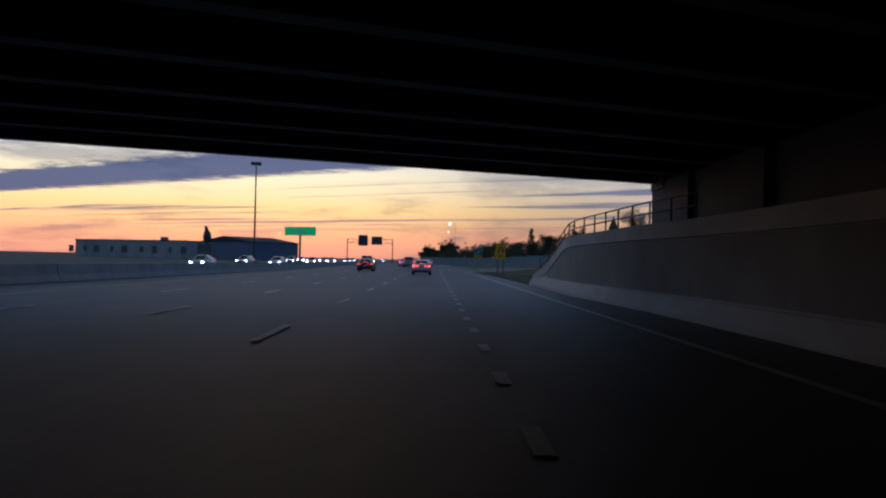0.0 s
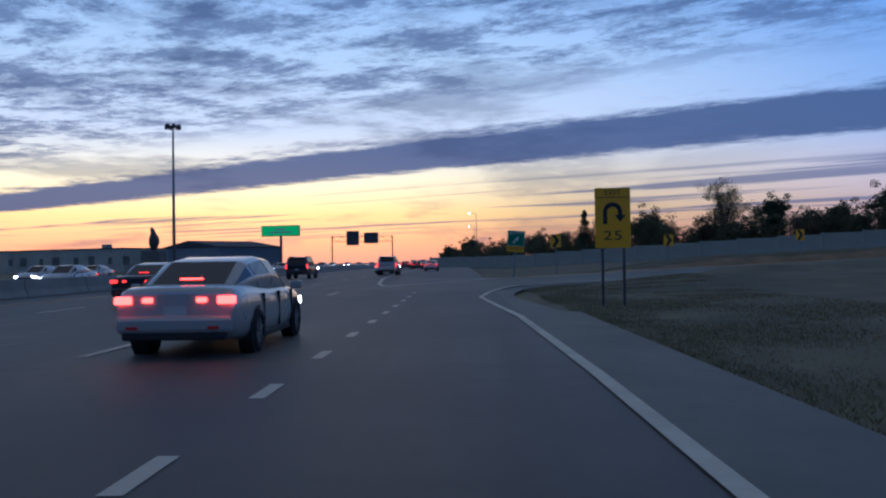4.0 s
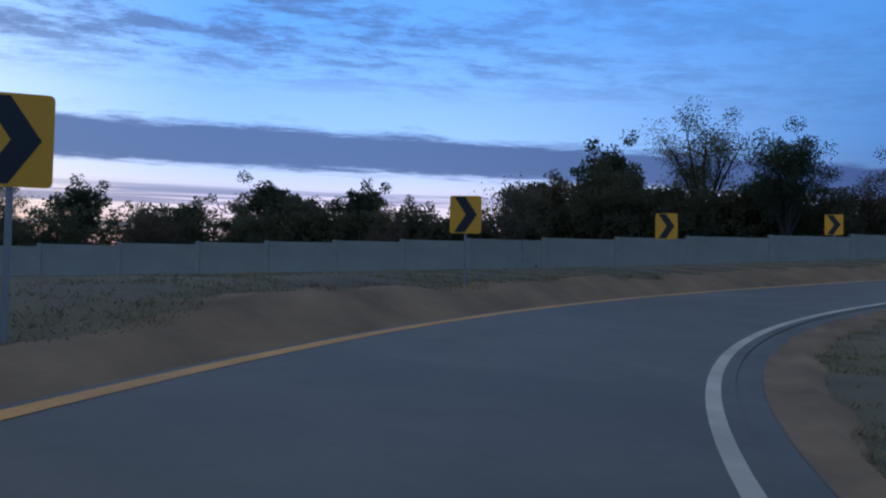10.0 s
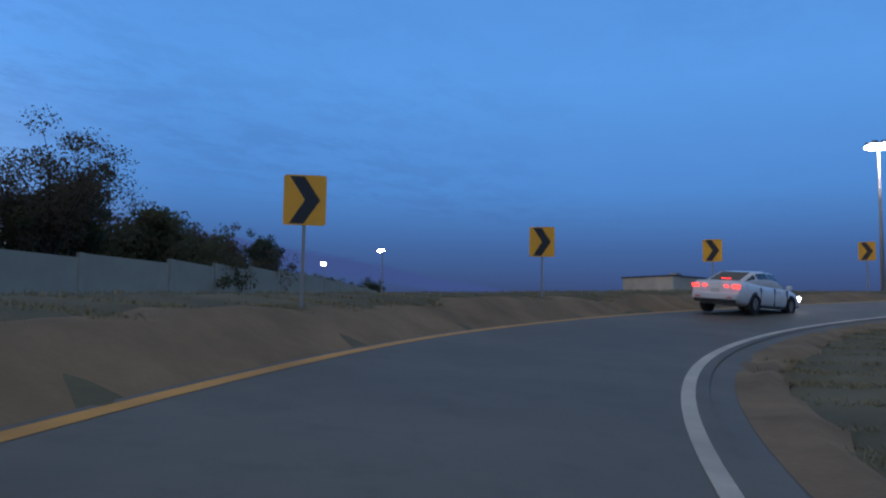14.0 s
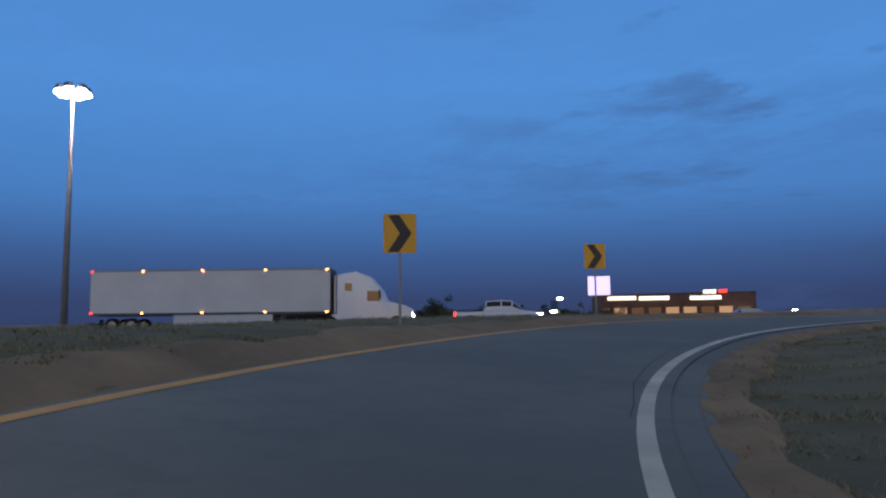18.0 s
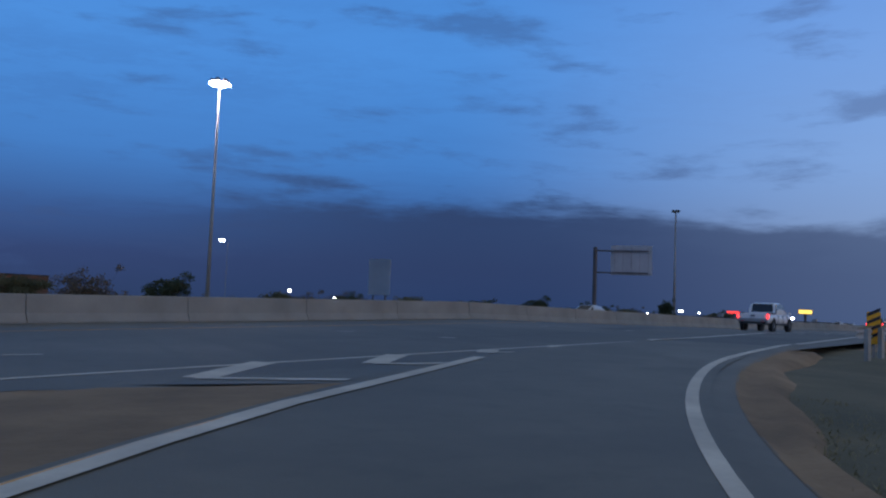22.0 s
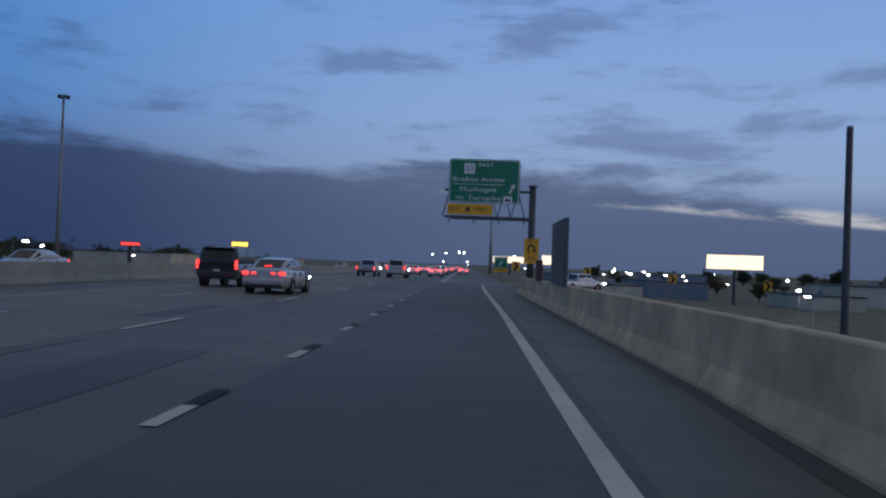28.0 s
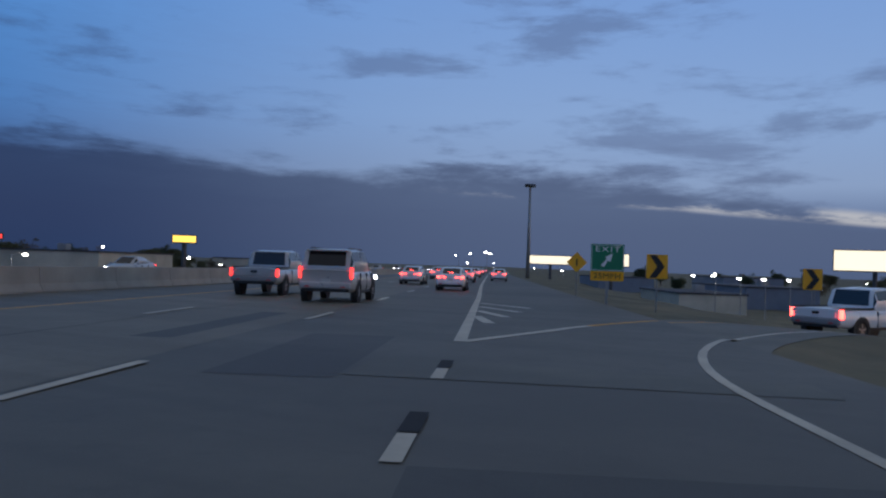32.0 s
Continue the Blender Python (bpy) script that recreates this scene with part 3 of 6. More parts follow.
def drape(pts, names, step=0.6):
    """Points resampled along a line and laid on the highest of the named pavements."""
    out = []
    for p, q in zip(pts[:-1], pts[1:]):
        n = max(1, int(math.hypot(q[0] - p[0], q[1] - p[1]) / step))
        out += [(p[0] + (q[0] - p[0]) * i / n, p[1] + (q[1] - p[1]) * i / n) for i in range(n)]
    out.append(pts[-1][:2])
    trees = []
    for nm in names:
        if nm not in PAVED:
            me_ = bpy.data.objects[nm].data
            me_.calc_loop_triangles()
            PAVED[nm] = BVHTree.FromPolygons([v.co for v in me_.vertices], [tuple(f_.vertices) for f_ in me_.loop_triangles])
        trees.append(PAVED[nm])
    res = []
    for x_, y_ in out:
        zs = [h_[0].z for h_ in (t_.ray_cast(Vector((x_, y_, 60)), Vector((0, 0, -1))) for t_ in trees) if h_[0] is not None]
        if zs:
            res.append((x_, y_, max(zs)))
    return res


marks1 = thing("road_markings", Matrix(), "worn white lane lines on the highway", "road marking", kind="structure")
strip("edge_line", [(h1(4.35, y), y, z1(y)) for y in (-100, -40, 0, 30, 60, 70)], 0.17, "white_line", marks1)
strip("edge_line", [(h1(-13.2, y), y, z1(y)) for y in (-100, 0, 100, 300, 1200)], 0.16, "yellow_line", marks1)
dash = grid_mesh("dash", [[(-0.08, 0, 0.006), (0.08, 0, 0.006)], [(-0.08, 0.95, 0.006), (0.08, 0.95, 0.006)]], "white_line")
long_dash = grid_mesh("long_dash", [[(-0.08, 0, 0.006), (0.08, 0, 0.006)], [(-0.08, 3.05, 0.006), (0.08, 3.05, 0.006)]], "white_line")
for j in range(-5, 30):
    y = float(np.interp(j, [-5, 0, 11, 16, 30], [-10.6, 5.5, 40.4, 57.7, 104.2]))
    shared("dash", dash, marks1, pose(h1(0.78, y), y, z1(y), 0, 0, 2.3))
for X in (-2.75, -6.2, -9.7):
    for j in range(-3, 36):
        y = 12.45 + j * 10.93 if X > -3 else 13.0 + j * 12.2 + (X * 1.7) % 5
        if X > -3 and y > 108:
            continue
        shared("long_dash", long_dash, marks1, pose(h1(X, y), y, z1(y) + 0.004, 0, 0, 2.3))
for X in (-21, -24.6, -28.2, -31.8):
    for j in range(0, 14):
        y = 13.0 + j * 12.2
        shared("long_dash", long_dash, marks1, pose(h1(X, y), y, z1(y) + 0.004, 0, 0, 2.3))
def jersey(length, z_top=0.85, toe=0.30, top=0.10):
    """Concrete safety barrier with sloped faces, along y."""
    return prism([(-toe, 0), (toe, 0), (toe, 0.08), (toe * 0.55, 0.34), (top, z_top - 0.02), (top - 0.02, z_top), (-top + 0.02, z_top), (-top, z_top - 0.02), (-toe * 0.55, 0.34), (-toe, 0.08)], 0, length)


med = thing("median_barrier", Matrix(), "grey concrete median barrier in segments", "barrier", kind="structure")
bar_me = mesh_of("barrier_segment", jersey(5.94), "concrete")
for j in range(-16, 72):
    y = j * 6.0
    shared("barrier_segment", bar_me, med, pose(h1(-17.0, y), y, z1(y) - 0.02, 0, 0, 2.3))

# ---------- ramp ----------
def on_pave(p):
    q = Vector(p[:2]) - O2
    s_, r_ = q.dot(D2), q.dot(N2)
    return (p[0], p[1], max(p[2], z2(s_)) if -95 < s_ < 60 and r_ < 1.9 else p[2])


I0, IE = 4, 180
rows = [[ramp_at(i, l, float(np.interp(i, [I0, I0 + 8, 172, 179], [-0.10, 0.012, 0.012, -0.07]))) for l in (RI[i] + 0.25, 0, -RO[i] * 0.5, -RO[i] - 0.2)] for i in range(I0, IE)]
structure("ramp_road", grid_mesh("ramp_road", rows, "ramp"), "dark grey curved asphalt loop ramp", "road")
dip = [float(np.interp(i, [I0, I0 + 10], [-0.10, 0.0])) for i in range(IE)]
rows = [[ramp_at(i, RI[i] + 0.25, -0.004 + dip[i]), ramp_at(i, RI[i] + 0.6, -0.01 + dip[i]), ramp_at(i, RI[i] + 0.8, -0.12 + dip[i])] for i in range(I0, IE)]
structure("ramp_shoulder", grid_mesh("ramp_shoulder", rows, "ramp"), "dark paved gutter along the ramp's inside", "road")
marks_r = thing("ramp_markings", Matrix(), "white and yellow edge lines of the loop ramp", "road marking", kind="structure")


def banked_line(name, i0, i1, lat, w, mat, parent):
    ob = new(name, grid_mesh(name, [[on_pave(ramp_at(i, lat[i] - w / 2, 0.017)), on_pave(ramp_at(i, lat[i] + w / 2, 0.017))] for i in range(i0, i1)], mat))
    ob.parent = parent
    return ob


banked_line("white_edge", 14, 174, RI, 0.17, "white_line", marks_r)
banked_line("yellow_edge", 25, 162, -RO, 0.20, "yellow_line", marks_r)
START = ("road_northbound", "shoulder_northbound", "gore_pavement", "ramp_road", "ramp_shoulder")
strip("white_edge", drape([(h1(4.35, 70), 70), (h1(4.35, 76), 76), (0.75, 86), (-0.1, 94)] + [ramp_at(i, RI[i])[:2] for i in range(0, 16)], START), 0.17, "white_line", marks_r, 0.018)
rows = [[ramp_at(i, -RO[i] - 0.2, -0.03), (*h2(s, -3.0), z2(s) - 0.02)] for i, s in ((140, -108), (146, -100), (152, -92), (158, -84), (164, -76), (170, -68), (176, -59), (180, -54))]
structure("merge_pavement", grid_mesh("merge_pavement", rows[4:], "ramp"), "paved gore where the ramp joins the highway", "road")
NOSE = [(130, -120), (136, -112), (142, -104), (148, -97), (153, -91), (158, -84.5), (161, -80.5), (164, -76.4)]
rows = []
for i, s in NOSE:
    a_, b_ = Vector(ramp_at(i, -RO[i] - 0.1, -0.01)), Vector((*h2(s, -2.85), z2(s) - 0.006))
    rows.append([a_ + (b_ - a_) * f_ - Vector((0, 0, 0.08 * f_ * (1 - f_))) for f_ in (0, 0.2, 0.4, 0.6, 0.8, 1)])
structure("merge_nose_soil", grid_mesh("merge_nose_soil", rows, "soil", smooth=False), "bare brown soil nose between ramp and highway", "ground")
rng = np.random.default_rng(5)
for i0, i1, lat0 in ((58, 70, -0.2), (124, 150, 0.9)):
    pts_ = [ramp_at(i, lat0 + 0.018 * rng.normal(), 0.0) for i in range(i0, i1)]
    strip("tar_crack", pts_, 0.010, "tar", marks_r, 0.016)
for side_, nm, wide in ((-1, "outer_soil_verge", 1.9), (1, "inner_soil_verge", 0.85)):
    rows = []
    for i in range(16, 160 if side_ < 0 else 178):
        e0 = -RO[i] - 0.15 if side_ < 0 else RI[i] + 0.58
        row_ = [ramp_at(i, e0, -0.04 if side_ < 0 else -0.006)]
        for d_ in (0.25, 0.6, 1.0):
            q = ramp_at(i, e0 + side_ * wide * d_ * (1.0 + 0.25 * math.sin(i * 0.9) * math.sin(i * 0.37 + d_)))
            row_.append((q[0], q[1], height(q[0], q[1]) + ((0.20 if side_ < 0 else float(np.interp(i, [16, 44], [-0.08, 0.14]))) if d_ < 0.9 else -0.02)))
        rows.append(row_)
    structure(nm, grid_mesh(nm, rows, "soil"), "bare reddish soil strip beside the ramp", "ground")
# exit gore stripes
marks_gore = thing("gore_markings", Matrix(), "white diagonal gore striping at the exit", "road marking", kind="structure")
LOW = ("road_northbound", "gore_pavement", "ramp_road")
GL = [(-5.2, 108.6), (-6.1, 112.0), (-6.86, 116.0), (-7.3, 119.7), (-8.07, 126.0), (-8.64, 131.0), (-9.4, 141.0), (-10.6, 160.0), (-26.0, 520.0)]
GR = [(-5.2, 108.8), (-4.9, 111.0), (-4.5, 112.1)] + [ramp_at(i, -RO[i])[:2] for i in range(16, 26)]
strip("gore_line", drape(GL, LOW), 0.24, "white_line", marks_gore, 0.022)
strip("gore_line", drape(GR, LOW), 0.22, "white_line", marks_gore, 0.024)
for tip_r, apex, tip_l in (((-4.17, 113.7), (-5.7, 113.2), (-6.3, 113.7)), ((-2.84, 116.6), (-5.17, 116.3), (-6.83, 118.3)), ((-1.75, 118.6), (-4.92, 119.2), (-7.07, 122.3)),
                           ((0.1, 121.4), (-4.21, 122.0), (-6.8, 125.6)), ((0.6, 124.0), (-3.8, 125.4), (-7.3, 129.6)), ((0.7, 126.2), (-3.6, 127.8), (-7.6, 133.0))):
    strip("gore_bar", drape([tip_r, apex, tip_l], LOW), 0.2, "white_line", marks_gore, 0.023)
# ---------- second highway ----------
ss = [-700, -400, -260, -160, -120, -85, -76.5, -74, -65, -45, -20, 0, 20, 45, 75, 110, 200, 400, 700]
structure("road_upper", grid_mesh("road_upper", [[(*h2(s, r), z2(s) + 0.005) for r in (-18.8, -10, -3.4, float(np.interp(s, [-100, -76.5, -74, -62, -50, -14, -10], [-2.6, -2.5, -0.7, 1.2, 1.7, 1.7, 2.2])))] for s in ss], "road2"), "grey asphalt upper highway with dark patches", "road")
structure("road_upper_far", grid_mesh("road_upper_far", [[(*h2(s, r), z2(s)) for r in (-38.5, -28, -19.6)] for s in ss], "road2"), "opposite carriageway of the upper highway", "road")
lane_rows = [[(*h2(s, -3.38 if s > -44 else float(np.interp(s, [-58, -44], [-3.0, -3.3]))), z2(s) + 0.009), (*h2(s, 0.32), z2(s) + 0.009)] for s in (-56, -50, -44, -36, -28, -20, -10, 0, 10, 20, 30, 40, 50, 58)]
structure("upper_road_lane", grid_mesh("upper_road_lane", lane_rows, "road2_lane"), "newer dark asphalt of the merging lane", "road")
deck_rows = [[(*h2(s, -14.9), z2(s) + 0.009), (*h2(s, -11), z2(s) + 0.009), (*h2(s, -7.45), z2(s) + 0.009)] for s in (5, 20, 45, 75, 110, 200, 400)]
structure("upper_road_concrete", grid_mesh("upper_road_concrete", deck_rows, "road2_tan"), "pale tan concrete of the inner lanes", "road")
marks2 = thing("upper_road_markings", Matrix(), "worn white lane lines with black contrast marks", "road marking", kind="structure")
UP = ("road_upper", "merge_pavement", "ramp_road", "upper_road_lane")
strip("edge_line", drape([ramp_at(i, RI[i])[:2] for i in (172, 174, 176, 178)] + [h2(s, r) for s, r in ((-53, 0.30), (-46, 0.16), (-37, 0.16), (-20, 0.14), (0, 0.10), (22, 0.08), (45, 0.04), (57, 0.02))], UP), 0.2, "white_line", marks2, 0.007)
strip("edge_line", drape([ramp_at(i, -RO[i])[:2] for i in (158, 160, 162)] + [h2(-67.5, -1.98), h2(-66.4, -2.25), h2(-65.2, -2.46), h2(-62.8, -2.88), h2(-59.6, -3.16), h2(-55.0, -3.24), h2(-50.4, -3.27), h2(-42, -3.35)], UP), 0.24, "white_line", marks2, 0.009)
strip("edge_line", drape([h2(s, -3.75) for s in (-400, -260, -160, -120, -95, -75)] + [h2(-65.5, -3.6), h2(-57, -3.3)], UP, 2.0), 0.16, "white_line", marks2, 0.007)
# chevron bars of the merge gore: from the highway line back to a point, then on to the ramp line
for tip_h, apex, tip_r in (((-71.8, -3.85), (-74.2, -2.4), (-73.2, -0.5)), ((-68.5, -3.7), (-70.4, -2.6), (-69.6, -1.4)), ((-65.4, -3.55), (-66.3, -3.05), (-65.9, -2.45)), ((-62.4, -3.42), (-63.1, -3.3), (-62.9, -2.9))):
    strip("gore_bar", drape([h2(*tip_h), h2(*apex)], UP), 0.45, "white_line", marks2, 0.008)
    strip("gore_bar", drape([h2(*apex), h2(*tip_r)], UP), 0.3, "white_line", marks2, 0.011)
strip("edge_line", [(*h2(s, -14.6), z2(s)) for s in ss], 0.16, "yellow_line", marks2, 0.012)
tar_dash = grid_mesh("contrast_dash", [[(-0.09, 1.0, 0.006), (0.09, 1.0, 0.006)], [(-0.09, 1.9, 0.006), (0.09, 1.9, 0.006)]], "tar")
for j in range(0, 23):
    s = float(np.interp(j, [0, 9, 15, 21, 23], [-38.75, 2.66, 32.2, 58.05, 66.6]))
    x, y = h2(s, -3.5)
    m = pose(x, y, z2(s) + 0.012, 0, 0, -math.degrees(HEAD2))
    shared("dash", dash, marks2, m)
    shared("contrast_dash", tar_dash, marks2, m)
for r in (-7.3, -11.2):
    for j in range(-16, 26):
        s = (10.8 if r > -8 else 35.0) + j * 12.2
        x, y = h2(s, r)
        shared("long_dash", long_dash, marks2, pose(x, y, z2(s) + 0.012, 0, 0, -math.degrees(HEAD2)))
# bridge over the first highway
S0, S1 = -14.0, 52.0
bridge = thing("overpass_bridge", Matrix(), "concrete overpass bridge with dark steel girders", "bridge", kind="structure")
ROT2 = pose(0, 0, 0, 0, 0, -math.degrees(HEAD2))


def h2_box(bm, s0, s1, r0, r1, za, zb):
    c = h2((s0 + s1) / 2, (r0 + r1) / 2)
    box(bm, (0, 0, 0), (abs(r1 - r0), abs(s1 - s0), zb - za), Matrix.Translation((*c, (za + zb) / 2)) @ ROT2)


# deck and girders lengthened unseen to the south, to block light from the underpass
bm = bmesh.new()
h2_box(bm, S0, S1, -58.5, 2.55, 5.78, 5.90)
part("deck_slab", bm, "concrete", bridge)
for r in np.arange(-56.72, -1.0, 2.92):
    bm = bmesh.new()
    h2_box(bm, S0, S1, r - 0.22, r + 0.22, 4.32, 4.37)
    h2_box(bm, S0, S1, r - 0.03, r + 0.03, 4.37, 5.72)
    h2_box(bm, S0, S1, r - 0.2, r + 0.2, 5.72, 5.776)
    part("girder", bm, "girder", bridge)
bm = bmesh.new()
h2_box(bm, S0, S1, 2.3, 2.6, 5.74, 5.98)
part("edge_beam", bm, "concrete", bridge)


def parapet(s0, s1, r, name, label, mat="barrier", flip=1):
    ob = thing(name, Matrix(), label, "barrier", kind="structure")
    n = max(1, int(round((s1 - s0) / 6.0)))
    L = (s1 - s0) / n
    seg = mesh_of("barrier_segment", jersey(L - 0.03, 0.95, 0.28, 0.11), mat)
    for j in range(n):
        s = s0 + j * L
        (x, y), (xe, ye) = h2(s, r), h2(s + L, r)
        dz = z2(s + L) - z2(s)
        shared("barrier_segment", seg, ob, pose(x, y, z2(s) - 0.02, math.degrees(math.atan2(dz, L)), 0, -math.degrees(math.atan2(xe - x, ye - y))))
    return ob


parapet(-11, 41, 2.05, "parapet_north", "tan stained concrete bridge parapet")
parapet(-200, 200, -19.2, "upper_median_barrier", "pale concrete median barrier of the upper highway", "concrete")
# edge of the added southern length, out of view
parapet(-14, 52, -58.2, "parapet_south", "concrete parapet on the unseen, lengthened south side of the bridge", "concrete")
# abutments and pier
# abutment colour is darker than the other concrete, to dim the underpass
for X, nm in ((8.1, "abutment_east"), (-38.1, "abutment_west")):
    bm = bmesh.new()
    # y0 follows the unseen southern lengthening of the deck
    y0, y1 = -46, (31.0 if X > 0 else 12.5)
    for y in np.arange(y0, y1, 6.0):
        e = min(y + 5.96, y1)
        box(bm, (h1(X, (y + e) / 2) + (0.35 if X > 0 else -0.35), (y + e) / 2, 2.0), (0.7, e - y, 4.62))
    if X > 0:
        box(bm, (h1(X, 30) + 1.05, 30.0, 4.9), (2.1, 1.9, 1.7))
    structure(nm, mesh_of(nm, bm, "concrete_dark"), "tall concrete bridge abutment wall, colour darkened for the dim underpass", "wall")
pier = thing("bridge_pier", Matrix(), "row of round concrete columns under the bridge", "pier", kind="structure")
for y in (-14, -7, 0, 7, 14):
    part("column", tubed((h1(-17, y), y, 0.8), (h1(-17, y), y, 4.31), 0.45, seg=16), "concrete", pier)

# wing wall with railing north of the bridge
wing = thing("wing_wall", Matrix(), "sloping concrete wing wall with a toe", "wall", kind="structure")
WTOP = [(-46, 2.5), (26.6, 2.52), (34.0, 2.5), (37.4, 2.4), (38.8, 2.2), (40.2, 1.96), (43.5, 1.47), (46.8, 0.92), (48.8, 0.5)]


def wall_x(y):
    return float(np.interp(y, [-46, 20, 26, 33, 36, 45, 46.5, 48, 48.8], [8.64, 6.0, 5.35, 4.85, 4.57, 4.5, 4.36, 4.12, 4.04]))


rows = []
for y in (-46, -22, -8, 6, 14, 20, 26.6, 31, 34, 36, 37.4, 38.8, 40.2, 42, 43.5, 45, 46.5, 47.4, 48, 48.5, 48.8):
    zt = float(np.interp(y, *zip(*WTOP)))
    x = wall_x(y)
    low = min(0.46, zt * 0.8)
    rows.append([(x - 0.32, y, -0.2), (x - 0.30, y, 0.12 * low), (x - 0.10, y, low * 0.9), (x - 0.04, y, low), (x - 0.02, y, max(low, zt - 0.47)), (x - 0.10, y, max(low + 0.01, zt - 0.45)), (x - 0.10, y, zt), (x + 0.35, y, zt), (x + 0.35, y, -0.2)])
ob = new("wall_body", grid_mesh("wall_body", rows, "wing_concrete", smooth=False))
ob.parent = wing
bm = bmesh.new()
bm.faces.new([bm.verts.new(p) for p in rows[-1]])
part("wall_end", bm, "wing_concrete", wing)
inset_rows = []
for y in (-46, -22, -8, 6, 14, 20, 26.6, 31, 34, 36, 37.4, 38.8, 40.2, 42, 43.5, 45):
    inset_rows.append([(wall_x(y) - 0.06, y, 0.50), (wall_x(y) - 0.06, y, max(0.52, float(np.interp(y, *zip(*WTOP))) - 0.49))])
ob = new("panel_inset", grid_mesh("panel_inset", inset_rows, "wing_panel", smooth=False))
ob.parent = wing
railing = thing("pipe_railing", Matrix(), "two-rail dark steel pipe railing on the wing wall", "railing")
ry = [21.4, 23.2, 25.0, 26.8, 28.6, 30.4, 32.2, 34, 35.8, 37.4, 39.0, 41.2, 43.4, 45.6, 47.6]
tops = []
for y in ry:
    zt = float(np.interp(y, *zip(*WTOP)))
    x = wall_x(y) + 0.1
    part("post", tubed((x, y, zt - 0.05), (x, y, zt + 0.72), 0.03, seg=8), "steel_dark", railing)
    tops.append((x, y, zt))
for h in (0.70, 0.36):
    for a, b in zip(tops[:-1], tops[1:]):
        part("rail", tubed((a[0], a[1], a[2] + h), (b[0], b[1], b[2] + h), 0.028, seg=8), "steel_dark", railing)
structure("abutment_berm", grid_mesh("abutment_berm", [[(wall_x(y) + 0.3, y, 2.4), (h1(8.15, y), y, 2.75)] for y in (-46, 0, 20, 26, 31.0)], "soil"), "bare soil berm behind the wing wall", "ground")


# guard rail along the upper road
def guard_rail(s0, s1, r):
    ob = thing("guard_rail", Matrix(), "galvanised steel W-beam guard rail on posts", "guard rail")
    prof = [(-0.155, 0.0), (-0.12, 0.03), (-0.07, 0.08), (-0.02, 0.03), (0.0, 0.0), (0.02, 0.03), (0.07, 0.08), (0.12, 0.03), (0.155, 0.0)]
    s = s0
    while s < s1 - 1:
        e = s + 3.81
        rows = []
        for q in (s, e):
            rows.append([(*h2(q, r - 0.1 - d), z2(q) + 0.545 + v) for v, d in prof])
        b = new("beam", grid_mesh("beam", rows, "rail_steel"))
        b.parent = ob
        for q in (s, s + 1.9):
            x, y = h2(q, r + 0.12)
            g = min(height(x, y), z2(q))
            part("post", boxed((x, y, (g + z2(q) + 0.66) / 2), (0.12, 0.12, z2(q) + 0.66 - g)), "rail_steel", ob)
        s = e
    return ob


guard_rail(-57.2, -11.5, 2.72)


# ---------- signs ----------
def sheet(pts, y0, y1):
    return prism(pts, y0, y1)


def rounded(w, h, r=0.04, cx=0.0, cz=0.0):
    pts = []
    for sx, sz, a0 in ((1, 1, 0), (-1, 1, 90), (-1, -1, 180), (1, -1, 270)):
        for a in (0, 45, 90):
            t = radians(a0 + a)
            pts.append((cx + sx * (w / 2 - r) + r * math.cos(t), cz + sz * (h / 2 - r) + r * math.sin(t)))
    return pts


def text_mesh(body, size, mat, parent, x, z, y, spacing=1.1, width=None):
    cu = bpy.data.curves.new("legend", "FONT")
    cu.body, cu.size, cu.align_x, cu.align_y, cu.extrude, cu.space_character = body, size, "CENTER", "CENTER", 0.003, spacing
    tmp = new("legend_curve", cu)
    dg = bpy.context.evaluated_depsgraph_get()
    me = bpy.data.meshes.new_from_object(tmp.evaluated_get(dg))
    bpy.data.objects.remove(tmp)
    me.materials.clear()
    me.materials.append(M[mat])
    if width:
        xs = [v.co.x for v in me.vertices]
        k = width / (max(xs) - min(xs))
        for v in me.vertices:
            v.co.x *= k
    vs, fs = [v.co.copy() for v in me.vertices], [tuple(f_.vertices) for f_ in me.polygons]
    root = list(range(len(vs)))

    def top(a):
        while root[a] != a:
            root[a] = root[root[a]]
            a = root[a]
        return a

    for f_ in fs:
        for a in f_[1:]:
            root[top(a)] = top(f_[0])
    isles = {}
    for a in range(len(vs)):
        isles.setdefault(top(a), []).append(a)
    groups = []
    for ids in sorted(isles.values(), key=lambda g_: min(vs[a].x for a in g_)):
        lo_, hi_ = min(vs[a].x for a in ids), max(vs[a].x for a in ids)
        if groups and lo_ < groups[-1][1] - 1e-4 and hi_ < groups[-1][1] + 0.5 * (hi_ - lo_):
            groups[-1] = (groups[-1][0] + ids, max(hi_, groups[-1][1]))
        else:
            groups.append((list(ids), hi_))
    for ids, _ in groups:
        num = {a: k for k, a in enumerate(ids)}
        lm = bpy.data.meshes.new("letter")
        lm.from_pydata([vs[a] for a in ids], [], [tuple(num[a] for a in f_) for f_ in fs if f_[0] in num])
        lm.materials.append(M[mat])
        ob = new("letter", lm)
        ob.parent = parent
        ob.matrix_basis = pose(x, y, z, 90, 0, 0)
    bpy.data.meshes.remove(me)


def facing(x, y, z, tx, ty, lean=0.0):
    """Pose whose local -y looks from (x, y) to (tx, ty)."""
    yaw = math.atan2(tx - x, -(ty - y))
    return pose(x, y, z) @ Matrix.Rotation(yaw, 4, "Z") @ Matrix.Rotation(radians(lean), 4, "Y")


